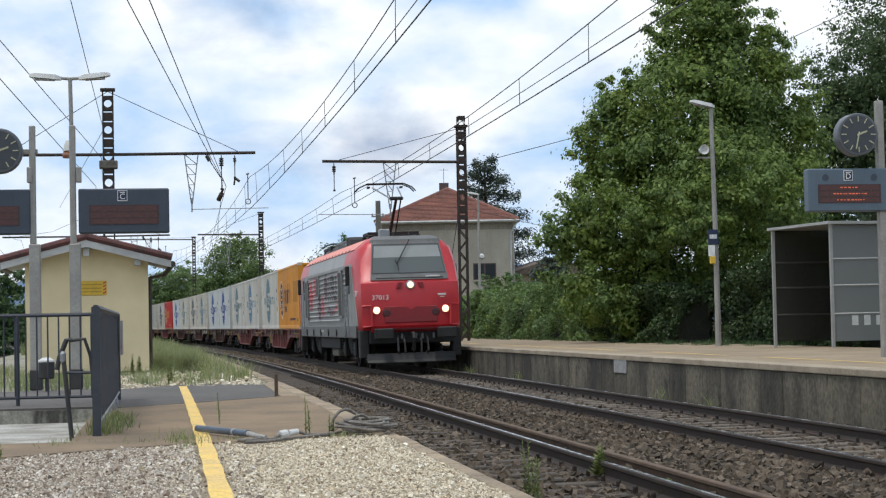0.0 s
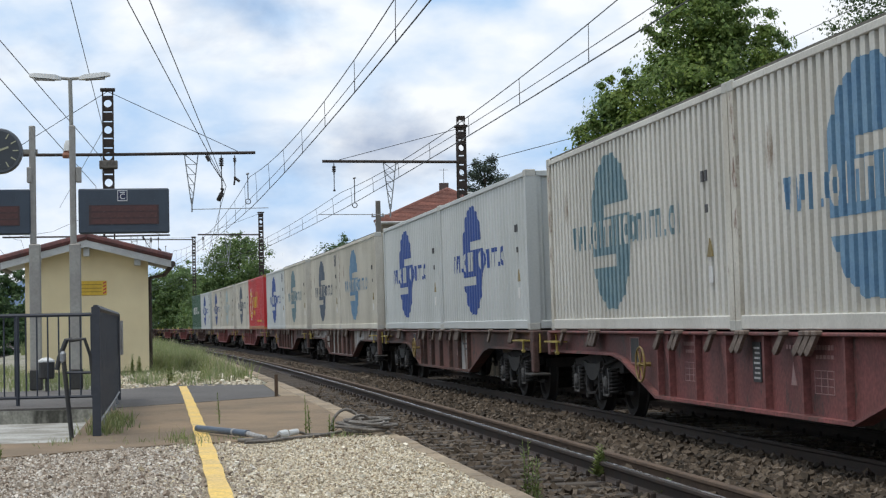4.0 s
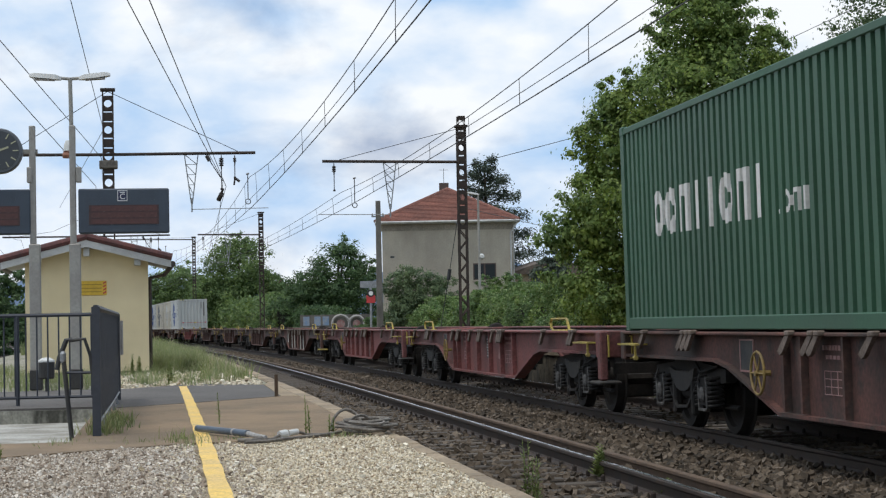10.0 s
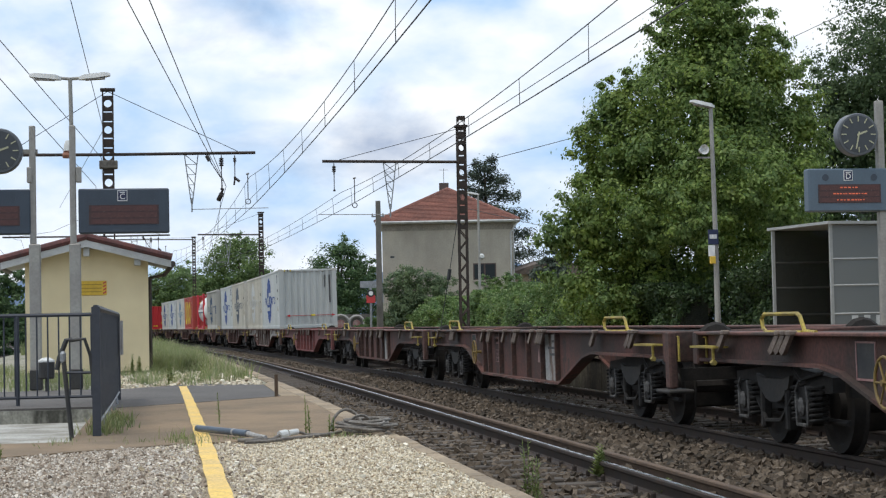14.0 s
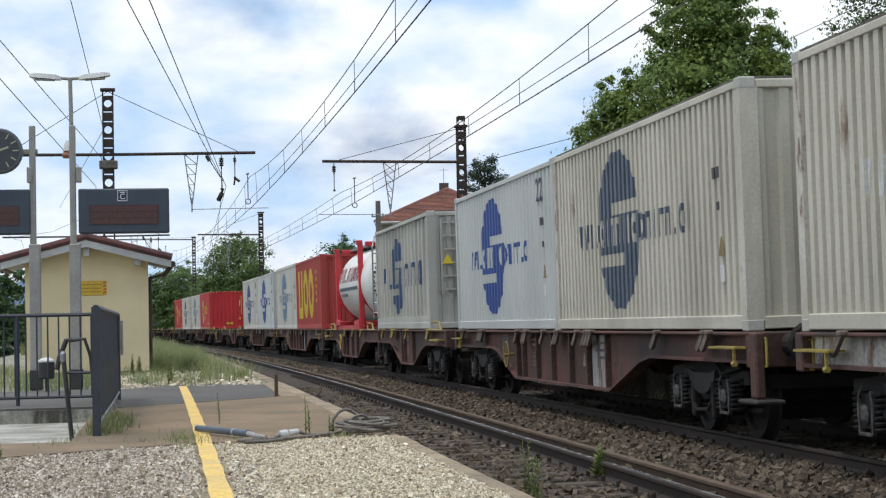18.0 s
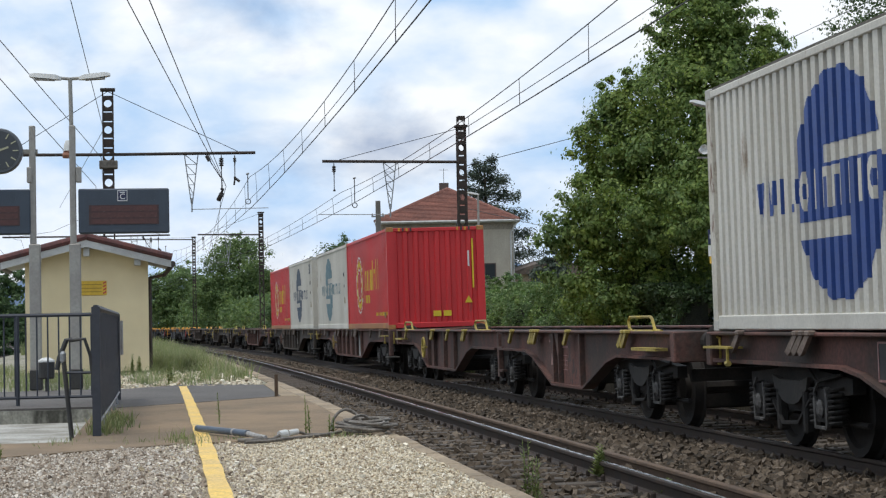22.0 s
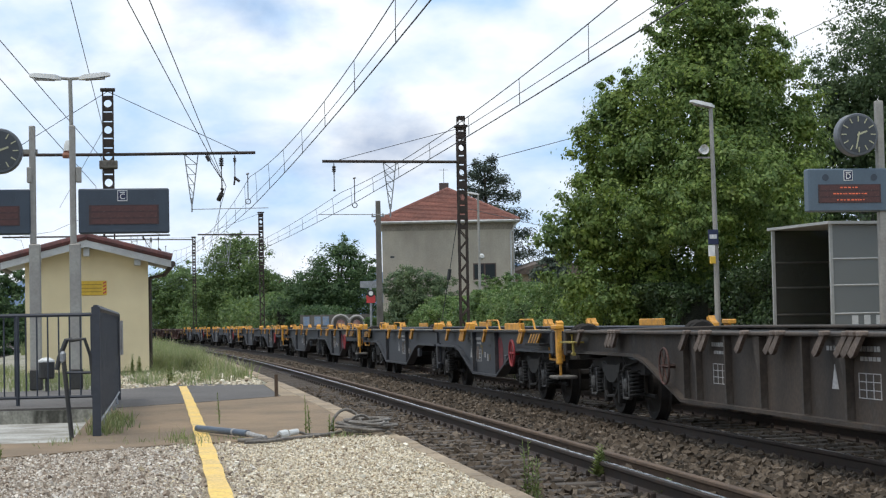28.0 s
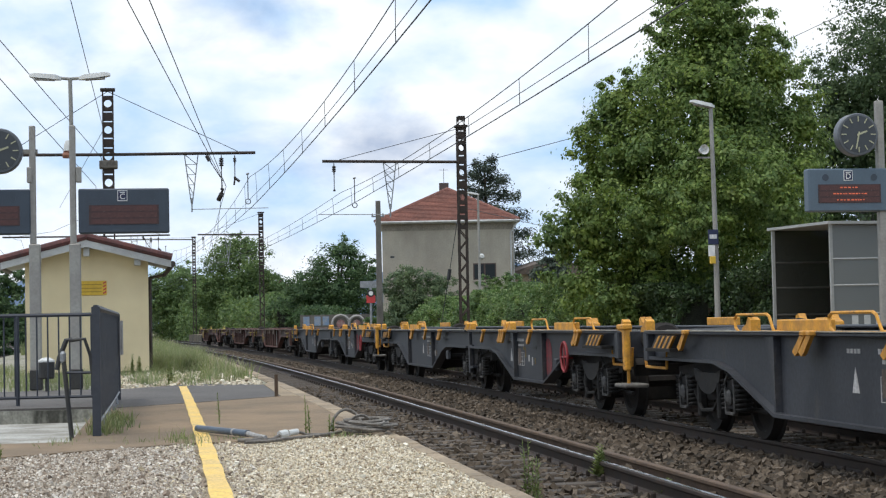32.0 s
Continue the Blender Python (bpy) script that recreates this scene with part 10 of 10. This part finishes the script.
# ---------------------------------------------------------------- the consist
def build_train():
    LBL = {"oxide": "dusty oxide-red container flat wagon with yellow fittings", "brown": "rusty brown container flat wagon with yellow fittings",
           "olive": "grimy grey-brown container flat wagon", "pale": "dirty white container flat wagon streaked with rust", "chalk": "chalky white container flat wagon with yellow fittings", "panelled": "rusty brown container flat wagon with white girder panels"}
    MT = {"oxide": M_oxide, "brown": M_brown, "olive": M_olive, "pale": M_pale_wagon, "chalk": M_chalk_wagon, "panelled": M_brown}
    protos = {}

    def flat(key, q, bare=False):
        if key not in protos:
            w, hoop = flat_wagon(MT[key], key, LBL[key], spig=M_hook)
            marks(w, 7.3, MT[key], 0.76)
            marks(w, 11.6, MT[key], 0.76)
            protos[key] = (w, hoop)
            ob = w
        else:
            ob = copy_thing(protos[key][0], Matrix.Identity(4))
        if bare:
            ob["label"] = "empty " + LBL[key]
        RUNNERS.append((ob, q, 19.9, 0.0))
        return ob, protos[key][1]

    def twin(key, q):
        if ("twin", key) not in protos:
            ob = {"navy": lambda: twin_wagon(M_navy_wagon, "navy", "empty slate-blue articulated container wagon with orange-yellow fittings", M_orange_yellow, 26.1, True),
                  "tbrown": lambda: twin_wagon(M_brown, "tbrown", "rusty brown articulated container wagon on three bogies", M_dull_yellow, 25.8),
                  "tolive": lambda: twin_wagon(M_olive, "tolive", "grimy grey articulated container wagon on three bogies", M_dull_yellow, 25.8)}[key]()
            protos["twin", key] = ob
        else:
            ob = copy_thing(protos["twin", key], Matrix.Identity(4))
        RUNNERS.append((ob, q, 26.1 if key == "navy" else 25.8, 0.0))

    CL = {"pearl": "off-white corrugated bulk container", "white": "clean white corrugated bulk container", "cream": "weathered cream-white corrugated bulk container", "red": "bright red corrugated bulk container",
          "orange": "orange corrugated bulk container", "green": "dark green corrugated bulk container", "brick": "brick-red corrugated bulk container", "stone": "stone-grey ribbed open-top bulk container"}
    IL = {"steel": "steel blue", "ink": "near-black", "navy": "navy blue", "slate": "dark slate", "sky": "sky blue", "teal": "teal-grey", "faded": "faded teal", "pale": "bleached pale", "yellow": "yellow", "white": "white"}

    def load(q, kind, body, ink, number="", shift=0.0):
        what = {"globe": "round emblem", "ring": "ring emblem and lettering", "big": "painted strokes", "line": "printed line"}[kind]
        c = container(kind, body, ink, "%s with %s %s" % (CL[body], IL[ink], what), number, body == "stone", shift)
        RUNNERS.append((c, q, BOX_L, DECK))
        return c

    loads = [("oxide", ("ring", "orange", "navy", ""), ("globe", "pearl", "teal", "")), ("oxide", ("globe", "pearl", "sky", ""), ("globe", "pearl", "teal", "")),
             ("brown", ("globe", "white", "navy", ""), ("globe", "white", "navy", "")), ("pale", ("globe", "cream", "sky", ""), ("globe", "cream", "slate", "50")),
             ("brown", ("globe", "cream", "teal", ""), ("globe", "white", "navy", "84")), ("oxide", ("ring", "red", "yellow", ""), ("globe", "cream", "slate", "")),
             ("oxide", ("globe", "cream", "faded", ""), ("globe", "cream", "navy", "34")), ("brown", ("globe", "white", "navy", "19"), ("line", "green", "white", ""))]
    for i, (w, a, b) in enumerate(loads):
        q = 19.965 * i
        flat(w, q - 0.86)
        load(q, *a)
        load(q + 9.16, *b)
    for i, k in enumerate(("oxide", "oxide", "panelled", "brown", "brown", "brown", "oxide")):
        ob, hoop = flat(k, 158.9 + 19.87 * i, True)
        hoops(ob, hoop, (3.2, 16.4))
    flat("chalk", 298.0)
    end_dress(load(298.9, "globe", "white", "navy", "19"), "arrow")
    load(308.1, "globe", "cream", "pale")
    flat("brown", 318.1)
    load(318.85, "globe", "cream", "slate")
    load(328.0, "globe", "white", "navy", "22")
    twin("tbrown", 338.1)
    end_dress(load(340.85, "globe", "stone", "steel"), "ladder")
    RUNNERS.append((tank_container(), 352.85, 7.95, DECK))
    flat("brown", 363.9)
    load(364.8, "big", "brick", "yellow")
    load(374.0, "globe", "pearl", "sky")
    flat("brown", 383.8)
    load(384.6, "globe", "white", "navy", "15")
    load(393.8, "globe", "pearl", "navy", "10")
    twin("tbrown", 403.9)
    flat("brown", 429.8)
    load(430.65, "ring", "red", "yellow", "", -1.5)
    load(439.85, "globe", "pearl", "teal")
    flat("olive", 449.7)
    load(450.55, "globe", "pearl", "slate", "30")
    load(459.75, "ring", "red", "yellow", "", -1.5)
    ob, hoop = flat("brown", 469.8, True)
    hoops(ob, hoop, (3.2, 16.4))
    twin("tolive", 489.7)
    flat("olive", 515.4, True)
    for i in range(5):
        twin("navy", 535.0 + 26.28 * i)
    flat("brown", 666.5, True)
    flat("brown", 686.4, True)
    twin("tbrown", 706.3)


build_train()


# ---------------------------------------------------------------- pieces of the platforms
def build_pieces():
    wall = thing("platform_wall", "stained concrete panel wall of the opposite platform", "wall", kind="structure")
    me = MB().box(0.0, 0.20, 0.006, 0.994, -1.1, 0.0, 0.012).mesh("panel", M_panel)
    cap = MB().box(-0.03, 0.36, 0.004, 0.996, 0.0, 0.10, 0.012).mesh("edge_slab", M_sand_edge)
    for i in range(-6, 104):
        part("panel", me, None, wall, m=TM(i, FAR_EDGE_U, FAR_Z - 0.10))
        part("edge_slab", cap, None, wall, m=TM(i, FAR_EDGE_U, FAR_Z - 0.095))
    rows = [[tuple(T(s, FAR_EDGE_U + 0.02, -0.6)), tuple(T(s, FAR_EDGE_U + 0.02, FAR_Z - 0.01)), tuple(T(s, FAR_EDGE_U + 0.34, FAR_Z - 0.01))] for s in srange(104, 190, 8)]
    part("panel", strip(rows), M_panel, wall)
    kerb = thing("platform_kerb", "row of pale brown kerb stones along the island platform", "kerb", kind="structure")
    rng = random.Random(12)
    wide = MB().box(0.0, 0.205, 0.008, 0.992, -0.35, 0.0, 0.02).mesh("kerb_stone", M_kerb)
    lip = MB().box(0.085, 0.205, 0.008, 0.992, -0.35, 0.0, 0.015).mesh("kerb_stone", M_kerb)
    for i in range(3, 75):
        part("kerb_stone", lip if i < 15 else wide, None, kerb, m=TM(i, EDGE_U - 0.205, PLAT_Z + rng.uniform(-0.008, 0.004)) @ Matrix.Rotation(rng.uniform(-0.006, 0.006), 4, "Z"))
    rows = [[tuple(T(s, EDGE_U - 0.32, -0.6)), tuple(T(s, EDGE_U - 0.02, -0.6)), tuple(T(s, EDGE_U - 0.02, PLAT_Z - 0.3)), tuple(T(s, EDGE_U - 0.32, PLAT_Z - 0.3))] for s in srange(-14, 240, 6)]
    part("footing", strip_closed(rows), M_concrete, kerb)
    rows = [[tuple(T(s, EDGE_U - 0.32, PLAT_Z - 0.31)), tuple(T(s, EDGE_U, PLAT_Z - 0.31)), tuple(T(s, EDGE_U, PLAT_Z - 0.01)), tuple(T(s, EDGE_U - 0.32, PLAT_Z - 0.01))] for s in srange(75, 240, 6)]
    part("kerb_stone", strip_closed(rows), M_kerb, kerb)


M_sand_edge = mat("pale_edge_slab", (0.36, 0.295, 0.215), (0.26, 0.21, 0.15), 0.92, scale=1.2, fine=40, rnd=0.1, coords="World")
build_pieces()


# ---------------------------------------------------------------- loose stone
def stones(name, label, s, u, z, size, material, seed, flat=0.7):
    """Angular stones at arrays of places along the line."""
    rng = np.random.default_rng(seed)
    n = len(s)
    a = K * s
    c = np.stack([D0 - (1 - np.cos(a)) / K + u * np.cos(a), np.sin(a) / K + u * np.sin(a), z], 1)
    cube = np.array([(x, y, w) for w in (-1, 1) for y in (-1, 1) for x in (-1, 1)], float)
    v = cube[None] * (0.62 + 0.5 * rng.random((n, 8, 3)))
    v *= (size[:, None, None] * np.array([1.0, 0.85, flat])) * 0.5
    q = rng.normal(size=(n, 4))
    q /= np.linalg.norm(q, axis=1)[:, None]
    w, x, y, zz = q.T
    R = np.stack([1 - 2 * (y * y + zz * zz), 2 * (x * y - zz * w), 2 * (x * zz + y * w), 2 * (x * y + zz * w), 1 - 2 * (x * x + zz * zz), 2 * (y * zz - x * w),
                  2 * (x * zz - y * w), 2 * (y * zz + x * w), 1 - 2 * (x * x + y * y)], 1).reshape(n, 3, 3)
    v = np.einsum("nij,nkj->nki", R, v) + c[:, None]
    faces = np.array([(0, 2, 3, 1), (4, 5, 7, 6), (0, 1, 5, 4), (2, 6, 7, 3), (0, 4, 6, 2), (1, 3, 7, 5)])
    f = (np.arange(n)[:, None, None] * 8 + faces[None]).reshape(-1, 4)
    return tagged(new(name, np_mesh(name, v.reshape(-1, 3), f, material)), label, "stones", kind="stuff")


def scatter(n, s0, s1, u0, u1, z0, size, rng, power=1.6):
    """More stones where the camera passes nearest."""
    f = rng.random(n) ** power
    s = s0 + (s1 - s0) * f
    u = u0 + (u1 - u0) * rng.random(n)
    return s, u, np.full(n, z0) + min(0.02, 0.35 * size) * rng.normal(size=n), size * (0.6 + 0.9 * rng.random(n))


def build_stones():
    rng = np.random.default_rng(77)
    bands = [(14000, 11, 50, -2.56, -1.35, -0.20, 0.060), (7000, 14, 55, -1.35, -0.82, -0.19, 0.060), (8000, 15, 60, -0.70, 0.70, -0.205, 0.062), (4200, 16, 65, 0.82, 1.66, -0.19, 0.07), (2600, 11, 40, -3.0, -2.66, -0.215, 0.07),
             (8000, 11, 45, -4.5, -3.1, -0.222, 0.062), (3000, 11, 40, -5.2, -4.6, -0.23, 0.07), (5000, 48, 110, -2.5, -1.3, -0.21, 0.10)]
    cols = [scatter(*b, rng) for b in bands]
    s, u, z, d = (np.concatenate([c[i] for c in cols]) for i in range(4))
    z = z + np.where(np.abs(u + 2.0) < 0.5, 0.03, 0.0)
    stones("ballast_stones", "heap of angular brown-grey ballast stones", s, u, z, d, M_stone, 5)
    cols = [scatter(95000, 9.2, 15.4, -10.6, EDGE_U - 0.125, PLAT_Z - 0.014, 0.0135, rng, 1.2), scatter(1800, 9.2, 15.4, -10.6, EDGE_U - 0.125, PLAT_Z - 0.012, 0.026, rng, 1.2)]
    s, u, z, d = (np.concatenate([c[i] for c in cols]) for i in range(4))
    lip = np.interp(u, [-12.2, -8.25, -6.87, -6.34, -5.75], [11.0, 13.8, 14.86, 14.9, 15.3])
    keep = (s < lip + 0.04 * np.sin(u * 9) + 0.05 * rng.normal(size=len(u))) & ((u < -6.86) | (u > -6.69) | (rng.random(len(u)) < 0.05))
    s, u, z, d = s[keep], u[keep], z[keep], d[keep]
    left = u + 0.25 * rng.normal(size=len(u)) < -6.85
    stones("pebbles", "pale sandy pebbles between the yellow line and the kerb", s[~left], u[~left], z[~left], d[~left], M_pebble, 6, 0.65)
    stones("pebbles", "grey and brown pebbles over bare earth", s[left], u[left], z[left], d[left] * 1.15, M_pebble_grey, 8, 0.65)
    s, u, z, d = scatter(3500, 29, 44, -8.2, -5.5, PLAT_Z - 0.02, 0.05, rng, 1.0)
    stones("pebbles", "pale stones in the grit beyond the path", s, u, z, d, M_pebble, 9, 0.65)


build_stones()


# ---------------------------------------------------------------- the train runs
SPEED, S_ZERO = 20.7248, 72.504


def train_pose(q, length, z, t):
    """A vehicle or load of that length whose front is q metres behind the train's mark, at t seconds."""
    s = S_ZERO + q + length / 2 - SPEED * t
    return TM(s) @ Matrix.Rotation(-CANT, 4, "Y") @ Matrix.Translation((0, -length / 2, z))


def motions():
    times = [2.0 * i for i in range(17)]
    for ob, q, length, z in RUNNERS:
        walk(ob, [(t, train_pose(q, length, z, t)) for t in times])


motions()
